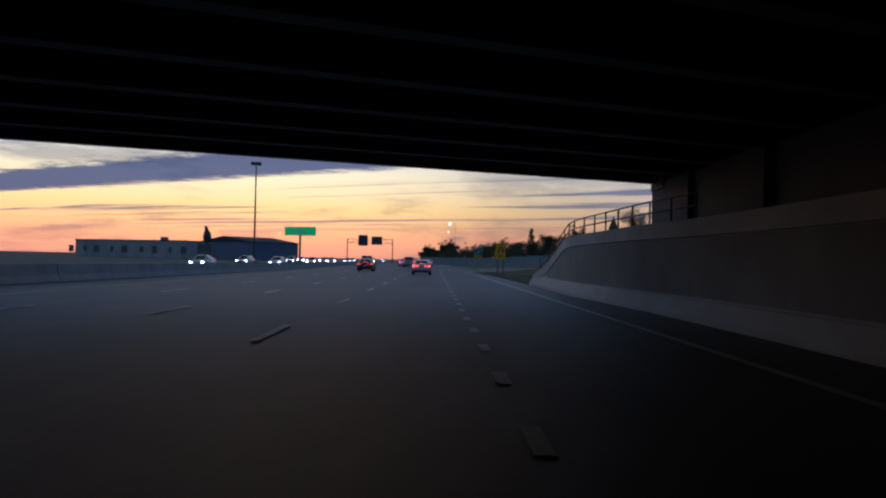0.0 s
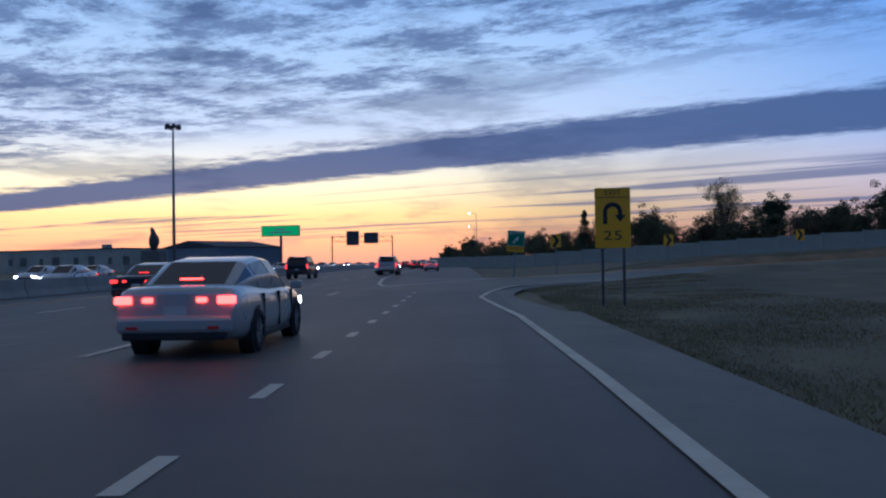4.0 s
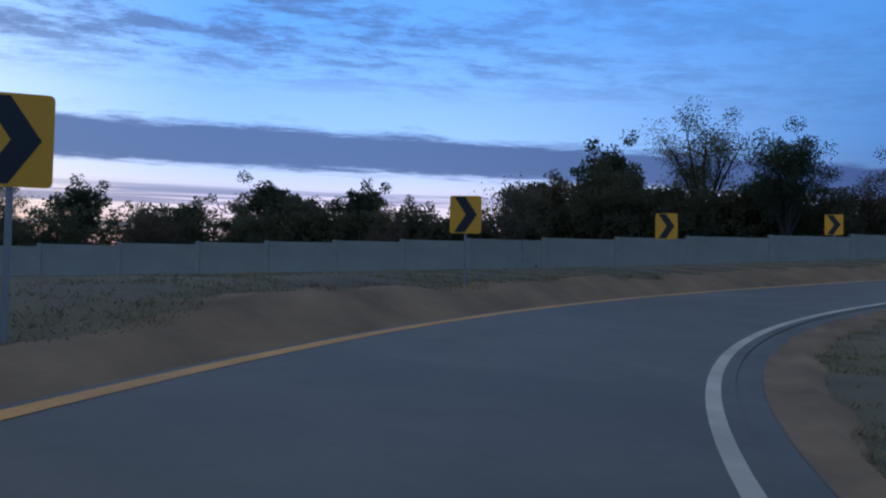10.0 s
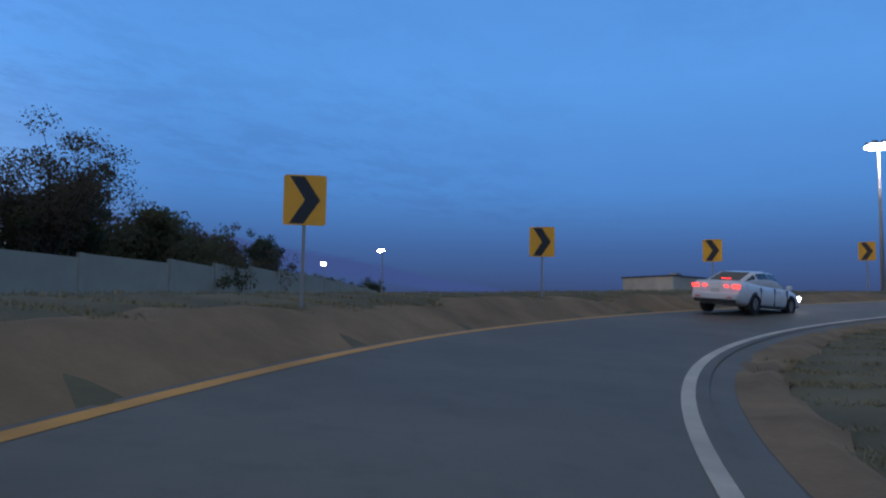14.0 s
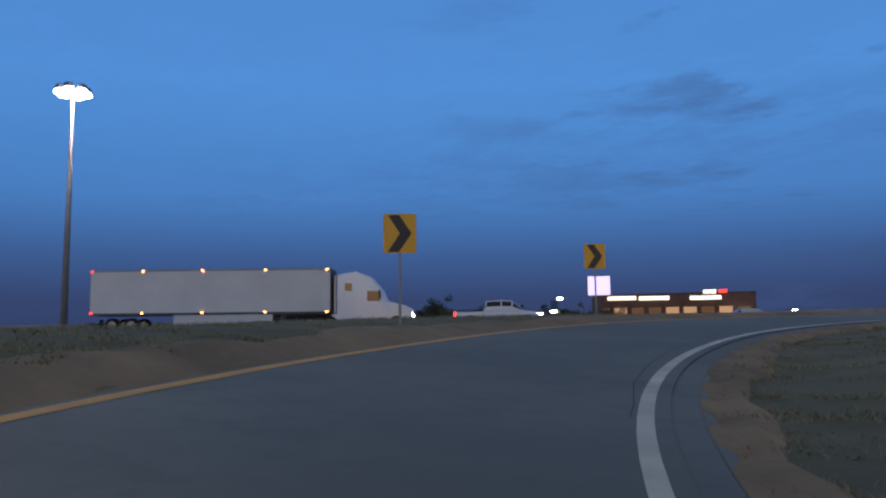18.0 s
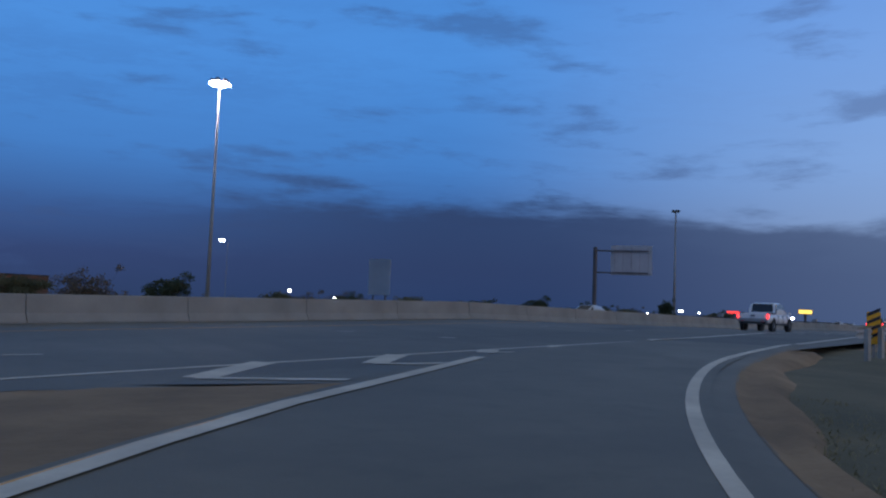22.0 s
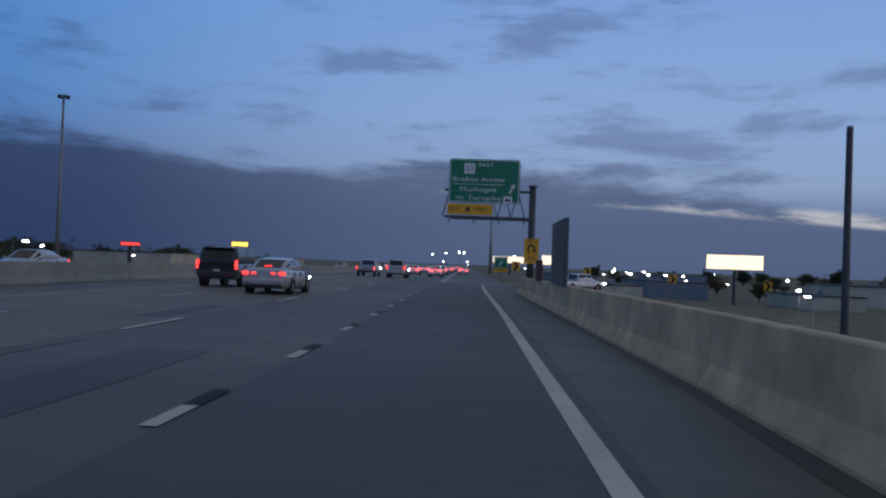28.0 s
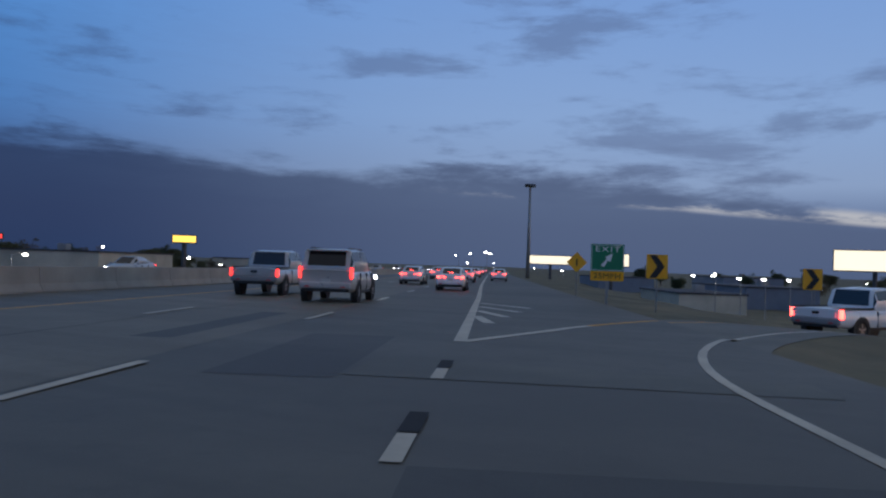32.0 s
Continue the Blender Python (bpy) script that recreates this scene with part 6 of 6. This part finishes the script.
def billboard(x, y, z0, z1_, w, yaw, face, label, bars=0):
    g = height(x, y)
    ob = thing("billboard", pose(x, y, g, 0, 0, yaw) if yaw > -20 else facing(x, y, g, *h2(20, 0)), label, "billboard")
    h = z1_ - z0
    part("pole", tubed((0, 0.3, -0.3), (0, 0.3, z0 - g + 0.3), 0.4, seg=12), "steel_dark", ob)
    part("frame", boxed((0, 0.15, (z0 + z1_) / 2 - g), (w + 0.3, 0.5, h + 0.3), 0.04), "steel_dark", ob)
    part("face", boxed((0, -0.13, (z0 + z1_) / 2 - g), (w, 0.06, h)), face, ob, "self-lit face")
    part("catwalk", boxed((0, -0.6, z0 - g - 0.2), (w, 0.9, 0.08)), "steel", ob)
    for i in range(bars):
        part("text_bar", boxed((0, -0.18, (z0 + z1_) / 2 - g + h * (0.14 - 0.3 * i)), (w * (0.3 if i == 0 else 0.62), 0.04, h * 0.16)), "sign_white", ob)
    return ob


# green and cream boards: their lighting is emission of the face itself
billboard(-63.4, 307, 9.7, 12.6, 12.2, -12, "board_glow_green", "green billboard with a glowing face and plain white lettering bars", 2)
billboard(-212, 1, 8.6, 12.2, 13.5, -60, "board_glow_pale", "cream billboard over the lots, floodlighting put in as face glow")
billboard(*h2(250, 26), 8.2, 11.0, 8, -62, "board_glow_pale", "small floodlit pale billboard beside the highway")
billboard(*h2(285, 14), 8.4, 10.6, 12, -62, "board_glow_pale", "wide floodlit pale billboard far down the road")
billboard(*h2(190, -56), 9.6, 10.7, 3.8, -62, "sign_glow_yellow", "lit yellow sign box on a pole")
billboard(*h2(150, -66), 8.7, 9.2, 3.4, -62, "sign_glow_red", "lit red shop lettering sign")
sg = thing("sign_gantry_far", pose(h1(-20.5, 258), 258, z1(258)), "dark steel gantry with two sign backs over the opposite lanes", "sign gantry")
for sx in (-7.2, 7.2):
    part("post", tubed((sx, 0, -0.3), (sx, 0, 7.6), 0.16, 0.14, 10), "steel_dark", sg)
for z in (6.3, 7.5):
    part("chord", boxed((0, 0, z), (14.4, 0.12, 0.12)), "steel_dark", sg)
for i in range(12):
    part("brace", tubed((-7.2 + i * 1.2, 0, 6.3 if i % 2 else 7.5), (-6.0 + i * 1.2, 0, 7.5 if i % 2 else 6.3), 0.04, seg=6), "steel_dark", sg)
for cx, w, h in ((-2.2, 3.0, 3.4), (2.2, 3.4, 2.6)):
    part("panel", boxed((cx, -0.16, 7.1), (w, 0.06, h), 0.01), "steel_dark", sg, "dark sign back")
street_lamp(h1(7.4, 296), 296, 14.5, "lamp_warm", 0.5, 180)
street_lamp(h1(8.2, 380), 380, 14.5, "lamp_warm", 0.5, 180)
gm_ = height(128.5, -203)
mall = house("shopping_centre", 128.5, -203, 190, 56, 30, 20.4 - gm_, "brick", "brick shopping centre with lit white fascia strips", 0)
for cx, w, z in ((-17.5, 10, 19.2), (-6.2, 10.5, 19.0), (11.3, 10.5, 18.8), (12.8, 4.3, 20.9)):
    part("lit_strip", boxed((cx, -15.3, z - gm_), (w, 0.5, 1.3), 0.05), "window_lit", mall, "lit white fascia strip")
for cx in range(-24, 26, 6):
    part("shopfront", boxed((cx, -15.1, 14.6 - gm_), (4.4, 0.2, 2.2)), "window_warm" if cx in (-18, 0, 6, 18) else "window_dark", mall)
    part("pilaster", boxed((cx + 3, -15.2, 10.0 - gm_), (0.7, 0.4, 19.6)), "brick", mall)
part("red_letters", boxed((17.2, -15.3, 21.0 - gm_), (2.8, 0.4, 1.2)), "sign_glow_red", mall)
billboard(142.5, -152, 18.6, 24.7, 7.1, 195, "screen_violet", "pale violet lit advertising screen")
for x_, y_, top_ in ((152, -146, 17.6), (153, -142, 13.4), (121, -152, 9.9), (100, -190, 11.5)):
    street_lamp(x_, y_, top_, "lamp_white", 1.5)
low_w = house("strip_mall", 92, -225, 186, 60, 24, 12.5 - height(92, -225), "brick", "low dark brick strip mall", 0)
for cx in (-22, -9, 6, 20):
    part("lit_window", boxed((cx, -12.1, 11.0 - height(92, -225)), (2.4, 0.2, 0.8)), "window_warm", low_w)
rng = np.random.default_rng(63)
for i in range(26):
    a_ = radians(138 + 26 * i / 25 + rng.normal() * 0.4)
    d_ = 255 + 60 * rng.random()
    x, y = 75 + d_ * math.sin(a_), 95 + d_ * math.cos(a_)
    k_ = (13.5 + 3.0 * rng.random() - height(x, y)) / 8.4
    copy_thing(woods[i % 3], pose(x, y, height(x, y) - 0.1, 0, 0, rng.random() * 360) @ Matrix.Diagonal((k_, k_, k_, 1)))
off = house("office_block", 224, 41.4, -62, 16, 14, 16.3 - height(224, 41.4), "stucco", "pale flat-roofed office block", 0)
for j in range(4):
    for i in range(5):
        part("window", boxed((-6.2 + i * 3.1, -7.05, 2.6 + j * 3.0), (2.2, 0.12, 1.4)), "window_dark", off)
for i, (s, r, w, d, h, yaw) in enumerate(((215, 36, 30, 12, 4.0, 28), (255, 60, 40, 16, 5.0, 28), (230, 110, 36, 20, 6.0, 20), (340, 40, 40, 18, 5.5, 28), (200, 84, 26, 12, 3.6, 28), (390, 95, 50, 22, 6.5, 25))):
    x, y = h2(s, r)
    house("low_shed", x, y, yaw, w, d, h, "metal_wall" if i % 2 else "stucco", "low pale industrial shed in the lots", 0)
for i, (s, r, w, d, h) in enumerate(((60, -95, 40, 20, 7), (130, -110, 50, 20, 6), (220, -90, 40, 25, 8), (-60, -120, 60, 24, 6), (320, -80, 40, 20, 7), (-160, -100, 50, 20, 6))):
    x, y = h2(s, r)
    house("far_store", x, y, 28, w, d, h, "brick" if i % 2 else "stucco", "distant flat-roofed roadside store", 0, None, 5, True)
rng = np.random.default_rng(9)
for i in range(40):
    s, r = -140 + i * 14 + rng.normal() * 3, -62 - 60 * rng.random()
    x, y = h2(s, r)
    k_ = 0.55 + 0.5 * rng.random()
    copy_thing(woods[i % 3], pose(x, y, height(x, y) - 0.1, 0, 0, rng.random() * 360) @ Matrix.Diagonal((k_, k_, k_, 1)))
for i in range(22):
    s, r = 110 + i * 18 + rng.normal() * 4, 60 + 90 * rng.random()
    x, y = h2(s, r)
    k_ = 0.5 + 0.55 * rng.random()
    copy_thing(woods[i % 3], pose(x, y, height(x, y) - 0.1, 0, 0, rng.random() * 360) @ Matrix.Diagonal((k_, k_, k_, 1)))
for i in range(20):
    x, y = 190 + 16 * i + rng.normal() * 4, 150 - 10 * i + rng.normal() * 10
    k_ = 0.8 + 0.6 * rng.random()
    copy_thing(woods[i % 3], pose(x, y, height(x, y) - 0.1, 0, 0, rng.random() * 360) @ Matrix.Diagonal((k_, k_, k_, 1)))

# ---------- smaller signs ----------
# back of a cantilever sign beyond the upper road
bs = thing("cantilever_sign_back", pose(14.3, -3.1, 5.6, 0, 0, -math.degrees(HEAD2) + 180 + 20), "bare aluminium back of a cantilever highway sign", "sign gantry")
part("pole", tubed((0, 0, -0.5), (0, 0, 8.8), 0.25, 0.22, 16), "steel_dark", bs)
for z in (6.0, 8.4):
    part("arm", boxed((-2.9, 0, z), (5.6, 0.16, 0.16)), "steel_dark", bs)
part("panel", boxed((-3.9, -0.2, 7.4), (4.4, 0.06, 3.2), 0.01), "sign_back", bs)
for i in range(5):
    part("stiffener", boxed((-5.7 + i * 0.9, -0.12, 7.4), (0.06, 0.08, 3.1)), "steel", bs)
b2 = thing("guide_sign", pose(47.4, 13.9, height(47.4, 13.9), 0, 0, -math.degrees(HEAD2) + 180), "grey back of a roadside sign", "road sign")
gg = height(47.4, 13.9)
part("panel", boxed((0, 0, 9.1 - gg), (2.1, 0.05, 2.6), 0.01), "sign_back", b2)
for sx in (-0.6, 0.6):
    part("post", boxed((sx, -0.06, (9.1 - gg) / 2), (0.1, 0.1, 9.1 - gg + 1.2)), "steel_dark", b2)


def plate_sign(name, x, y, zc, tx, ty, pts, mat, label, inner=None, inner_mat="sign_white", bars=()):
    g = height(x, y)
    ob = thing(name, facing(x, y, g, tx, ty), label, "road sign")
    c = zc - g
    part("panel", sheet([(a, c + b) for a, b in pts], -0.004, 0.0), mat, ob)
    if inner:
        part("inner_panel", sheet([(a, c + b) for a, b in inner], -0.008, -0.0045), inner_mat, ob)
    for bx, bz, bw, bh in bars:
        part("text_bar", boxed((bx, -0.011, c + bz), (bw, 0.004, bh)), "sign_black", ob)
    part("post", boxed((0, 0.04, (c + 0.3) / 2 - 0.1), (0.07, 0.05, c + 0.4)), "steel", ob)
    return ob


tri = lambda k_: [(-0.62 * k_, 0.40 * k_ + 0.02 * (1 - k_)), (0.62 * k_, 0.40 * k_ + 0.02 * (1 - k_)), (0.0, -0.62 * k_)]
plate_sign("yield_sign", 64.1, 65.3, 7.85, 76, 82, tri(1.0), "sign_red", "red and white triangular yield sign", tri(0.52), bars=((0, 0.05, 0.22, 0.05),))
dia = lambda k_: [(0, 0.62 * k_), (-0.62 * k_, 0), (0, -0.62 * k_), (0.62 * k_, 0)]
plate_sign("warning_diamond", 70.0, 108.0, 6.0, 57, 126, dia(1.2), "sign_orange", "orange diamond warning sign on a post", None, bars=((0, 0.18, 0.4, 0.07), (0, 0.0, 0.6, 0.07), (0, -0.18, 0.4, 0.07)))
x, y = h2(110, 3.2)
plate_sign("warning_diamond", x, y, 7.7, *h2(40, -1), dia(1.15), "sign_yellow", "yellow diamond warning sign beside the highway", None, bars=((0, 0, 0.1, 0.5),))
# striped object marker at the rail's end
g = height(49.2, 53.6)
om = thing("object_marker", facing(49.2, 53.6, g, 62, 62), "yellow and black striped object marker", "road sign")
part("panel", sheet(rounded(0.36, 0.92, 0.03, 0, 6.95 - g), -0.004, 0), "sign_yellow", om)
for i in range(4):
    zc = 6.60 + i * 0.22 - g
    part("stripe", sheet([(-0.17, zc), (0.17, zc + 0.17), (0.17, zc + 0.27), (-0.17, zc + 0.10)], -0.008, -0.0045), "sign_black", om)
part("post", boxed((0, 0.04, (6.9 - g) / 2), (0.06, 0.05, 6.9 - g + 0.4)), "steel", om)
# far exit sign and its chevrons
gore_sign(-85.0, -8.35, 6.7, *h2(30, -2), 1.6, 1.8, 0.0, "green exit gore sign with a yellow speed panel", True)
for x, y, z in ((-81.9, -5.15, 7.45), (-91.1, 0.3, 7.1), (-98, 9, 6.6), (-97, 20, 6.2)):
    chevron_sign(x, y, z, *h2(30, -2), w=0.9, h=1.05)
# backs of the big signs hung on the bridge
for s, w, h, nm, mat_ in ((23.1, 4.7, 2.08, "rear of a large corrugated sign hung on the parapet", "girder"), (30.3, 2.6, 0.86, "rear of a low rusty sign on the parapet", "rust")):
    x, y = h2(s, 1.98)
    ob = thing("parapet_sign_back", pose(x, y, 0) @ ROT2 @ pose(0, 0, 0, 0, 0, 90), nm, "sign back")
    z0 = z2(s) + 0.90
    n = max(2, round(w / 1.15))
    for i in range(n):
        c = -w / 2 + (i + 0.5) * w / n
        half_ = w / n / 2 - 0.015
        prof_ = [(c - half_, 0.02), (c - half_ * 0.75, 0.09), (c - half_ * 0.3, 0.12), (c + half_ * 0.3, 0.12), (c + half_ * 0.75, 0.09), (c + half_, 0.02), (c + half_, -0.02), (c - half_, -0.02)]
        bm = bmesh.new()
        ring_ = [[bm.verts.new((a, b, z)) for a, b in prof_] for z in (z0, z0 + h)]
        for k_ in range(8):
            bm.faces.new((ring_[0][k_], ring_[0][(k_ + 1) % 8], ring_[1][(k_ + 1) % 8], ring_[1][k_]))
        bm.faces.new(ring_[0][::-1])
        bm.faces.new(ring_[1])
        part("panel", bm, mat_, ob)
        for zz_ in np.arange(0.12, h, 0.18):
            part("slat", boxed((c, 0.118, z0 + zz_), (half_ * 0.62, 0.012, 0.03)), mat_, ob)
    for sx in (-0.35, 0.35):
        part("bracket", boxed((sx * w, -0.05, z0 + h * 0.35 - 0.1), (0.08, 0.06, h * 0.7 + 0.2)), "steel", ob)

# grassy shoulder under the guard rail
near_rows, far_rows = [], []
for s in np.arange(-54.5, -13.5, 1.5):
    on_ = float(np.interp(s, [-54.5, -47], [0.0, 1.0]))
    tight = float(np.interp(s, [-30, -16], [1.0, 0.4]))
    edge_ = 0.12 * math.sin(s * 1.7) + 0.08 * math.sin(s * 0.6)
    for rows_, cross in ((near_rows, ((1.6 + edge_, 0.012), (2.0, 0.04), (2.5, 0.06), (3.2, 0.06), (3.2 + 1.1 * tight, 0.02))),
                         (far_rows, ((3.18 + 1.1 * tight, 0.015), (3.3 + 1.9 * tight, -0.25), (3.4 + 3.4 * tight, -1.0), (3.5 + 5.2 * tight, -2.0), (3.6 + 7.0 * tight, -3.4)))):
        row_ = []
        for r_, dzz in cross:
            q = h2(s, r_)
            row_.append((*q, (height(*q) - 0.03) * (1 - on_) + (z2(s) + dzz) * on_))
        rows_.append(row_)
structure("rail_verge", grid_mesh("rail_verge", near_rows, "soil"), "brown bare soil strip in front of the guard rail", "ground")
structure("rail_slope", grid_mesh("rail_slope", far_rows, "grass"), "dry grass slope behind the guard rail", "ground")
# tar seams and dark repair patches on the upper road
seams = thing("tar_seams", Matrix(), "black tar seams and repair patches on the upper road", "road marking", kind="structure")
rng = np.random.default_rng(12)
for r0, s0, s1 in ((-7.1, -66, 10), (-10.8, 20, 80)):
    strip("tar_seam", drape([(*h2(s, r0 + 0.02 * rng.normal()),) for s in np.arange(s0, s1, 1.5)], ("road_upper", "upper_road_lane"), 1.0), 0.03, "tar", seams, 0.005)
for s0, r0, L, w in ((-50, -8.4, 5.5, 1.5), (-41, -5.4, 4.0, 1.2), (-20, -8.8, 7.0, 1.6), (2, -5.3, 6.0, 1.1), (14, -8.5, 5.0, 1.5), (38, -5.6, 7.5, 1.3), (62, -5.5, 6.0, 1.6), (66, -9.0, 8.0, 1.4)):
    strip("repair_patch", drape([h2(s0, r0), h2(s0 + L / 2, r0), h2(s0 + L, r0)], ("road_upper",), 1.0), w, "patch", seams, 0.004)
# narrow darker strip along the right edge, at the parapet's foot
strip("dirt_strip", drape([h2(s, 1.66 + 0.05 * rng.normal()) for s in np.arange(-13, 58, 1.2)], ("road_upper",), 1.0), 0.26, "patch", seams, 0.006)
# far lamps and tree lines
for s, r in ((-90, -70), (-60, -82), (-30, -74), (0, -90), (35, -78), (60, -70), (95, -84), (120, -72), (150, -95), (175, -78), (210, -88), (250, -76), (290, -96), (330, -84), (-120, -95), (20, -120), (80, -130), (140, -125)):
    x, y = h2(s, r)
    copy_thing(lot, pose(x, y, height(x, y), 0, 0, s * 7.0))
rng = np.random.default_rng(88)
for i in range(34):
    x, y = h2(-170 + i * 19 + rng.normal() * 5, -150 - 40 * rng.random())
    k_ = 1.05 + 0.4 * rng.random()
    copy_thing(woods[i % 3], pose(x, y, height(x, y) - 0.1, 0, 0, rng.random() * 360) @ Matrix.Diagonal((k_ * 1.3, k_ * 1.3, k_, 1)))
for i in range(16):
    x, y = h2(130 + i * 26 + rng.normal() * 6, 150 + 60 * rng.random())
    k_ = 1.0 + 0.35 * rng.random()
    copy_thing(woods[i % 3], pose(x, y, height(x, y) - 0.1, 0, 0, rng.random() * 360) @ Matrix.Diagonal((k_ * 1.3, k_ * 1.3, k_, 1)))

# ---------- exit loop of the upper road ----------
arc, s, r, a = [], 61.0, -1.75, 0.0
for i in range(56):
    arc.append((s, r, a))
    s, r, a = s + 1.2 * math.cos(a), r + 1.2 * math.sin(a), a + 1.2 / (22.0 if i < 10 else 36.0)
rows = []
for s, r, a in arc:
    xy = [h2(s - off * math.sin(a), r + off * math.cos(a)) for off in (-2.9, -1.8, 0.0, 1.8, 2.9)]
    top = sum(height(*q) for q in xy) / 5 + 0.14
    zz_ = top + (z2(s) + 0.012 - top) * (1 - float(smoothstep(a, 0.05, 0.5)))
    rows.append([(q[0], q[1], zz_) for q in xy])
for nm, k_, sg_ in (("exit_bank_outer", 0, -1), ("exit_bank_inner", 4, 1)):
    bank_rows = []
    for (s, r, a), r_ in zip(arc[5:], rows[5:]):
        out_ = [r_[k_][:2] + (r_[k_][2] - 0.01,)]
        for d_, dz_ in ((1.0, 0.12), (4.0, 0.7), (8.0, None)):
            q = h2(s - sg_ * (2.9 + d_) * math.sin(a), r + sg_ * (2.9 + d_) * math.cos(a))
            out_.append((*q, (height(*q) - 0.4) if dz_ is None else max(r_[k_][2] - dz_, height(*q) - 0.2)))
        bank_rows.append(out_)
    structure(nm, grid_mesh(nm, bank_rows, "grass"), "grassy bank beside the exit loop", "ground")
structure("exit_ramp_road", grid_mesh("exit_ramp_road", rows[1:], "ramp"), "dark asphalt exit loop curving away", "road")
GPAV = [[(*h2(s, -3.6), z2(s) - 0.01), (*h2(s, r1), z2(s) - 0.03)] for s, r1 in ((56, 1.6), (62, 1.4), (66, 1.0), (72, 1.6), (78, 2.4), (84, 1.4), (92, 0.0), (110, -1.4), (400, -1.6))]
structure("exit_gore_pavement", grid_mesh("exit_gore_pavement", GPAV, "ramp"), "paved gore beside the exit loop", "road")
mk = thing("exit_ramp_markings", Matrix(), "white edge lines of the exit loop", "road marking", kind="structure")
EXIT = ("road_upper", "exit_ramp_road", "exit_gore_pavement", "upper_road_lane")
strip("edge_line", drape([h2(56.5, 0.08)] + [r_[3][:2] for r_ in rows[0:44]], EXIT), 0.15, "white_line", mk, 0.007)
strip("edge_line", drape([r_[1][:2] for r_ in rows[10:44]], EXIT), 0.2, "yellow_line", mk, 0.007)
strip("edge_line", drape([h2(s, -3.45) for s in (67.5, 74, 91, 120, 200, 400)], EXIT, 1.5), 0.24, "white_line", mk, 0.007)
strip("edge_line", drape([h2(67.5, -3.4)] + [r_[1][:2] for r_ in rows[8:11]], EXIT), 0.24, "white_line", mk, 0.009)
for s in (73, 76, 79, 82):
    strip("gore_bar", drape([h2(s + 3, -3.3), h2(s, -3.4 + (s - 70) * 0.16)], EXIT), 0.3, "white_line", mk, 0.008)
s, r, a = arc[22]
q = rows[22][2]
vehicle("exiting_pickup", "pickup", "car_white", pose(q[0], q[1], q[2] + 0.02) @ ROT2 @ pose(0, 0, 0, 0, 0, -math.degrees(a)), "white pickup truck leaving by the exit loop", "brake")

# ---------- grass tufts on the ramp's verges ----------
def tufts(name, centres, label, rng, tall_=1.0):
    n = len(centres)
    k_ = 5
    c = np.repeat(centres, k_, axis=0)
    a = rng.random(len(c)) * math.tau
    h = (0.03 + 0.075 * rng.random(len(c)) ** 2) * tall_
    off = rng.normal(size=(len(c), 2)) * 0.07
    b = c.copy()
    b[:, :2] += off
    w = 0.012
    d = np.stack([np.cos(a) * w, np.sin(a) * w, np.zeros(len(c))], 1)
    tip = b + np.stack([rng.normal(size=len(c)) * 0.05, rng.normal(size=len(c)) * 0.05, h], 1)
    q = np.stack([b - d, b + d, tip], 1).reshape(-1, 3)
    me = bpy.data.meshes.new(name)
    me.from_pydata(q.tolist(), [], np.arange(len(q)).reshape(-1, 3).tolist())
    me.materials.append(M["blade"])
    return tagged(new(name, me), label, "grass", "", "stuff")


rng = np.random.default_rng(31)
i = rng.integers(14, 168, 60000)
side = rng.random(60000) < 0.6
lat = np.where(side, -RO[i] - 1.3 - 9.0 * rng.random(60000) ** 2.0, RI[i] + 0.75 + 4.5 * rng.random(60000) ** 1.6)
P_ = RC[i, :2] + RN[i] * lat[:, None] + _d[i] * (1.1 * (rng.random((60000, 1)) - 0.5)) + rng.normal(size=(60000, 2)) * 0.15
Z_ = terrain(P_[:, 0], P_[:, 1])
tufts("verge_grass", np.column_stack([P_, Z_ - 0.01]), "short dry straw-coloured grass along the ramp", rng)
yy = 53 + 60 * rng.random(30000)
xx = h1(6.0, yy) + 8.0 * rng.random(30000) ** 1.5 + 0.0
tufts("roadside_grass", np.column_stack([xx, yy, terrain(xx, yy) - 0.01]), "short dry grass beside the highway shoulder", rng)
ss_ = -46 + 34 * rng.random(16000)
rr_ = 2.2 + 2.4 * rng.random(16000)
pp = np.array([(*h2(a, b), z2(a) + float(np.interp(b, [1.45, 2.35, 3.0, 3.6, 5.0], [0.02, 0.06, 0.04, -0.13, -0.76])) - 0.01) for a, b in zip(ss_, rr_)])
tufts("rail_grass", pp, "short dry grass along the guard rail", rng, 1.0)
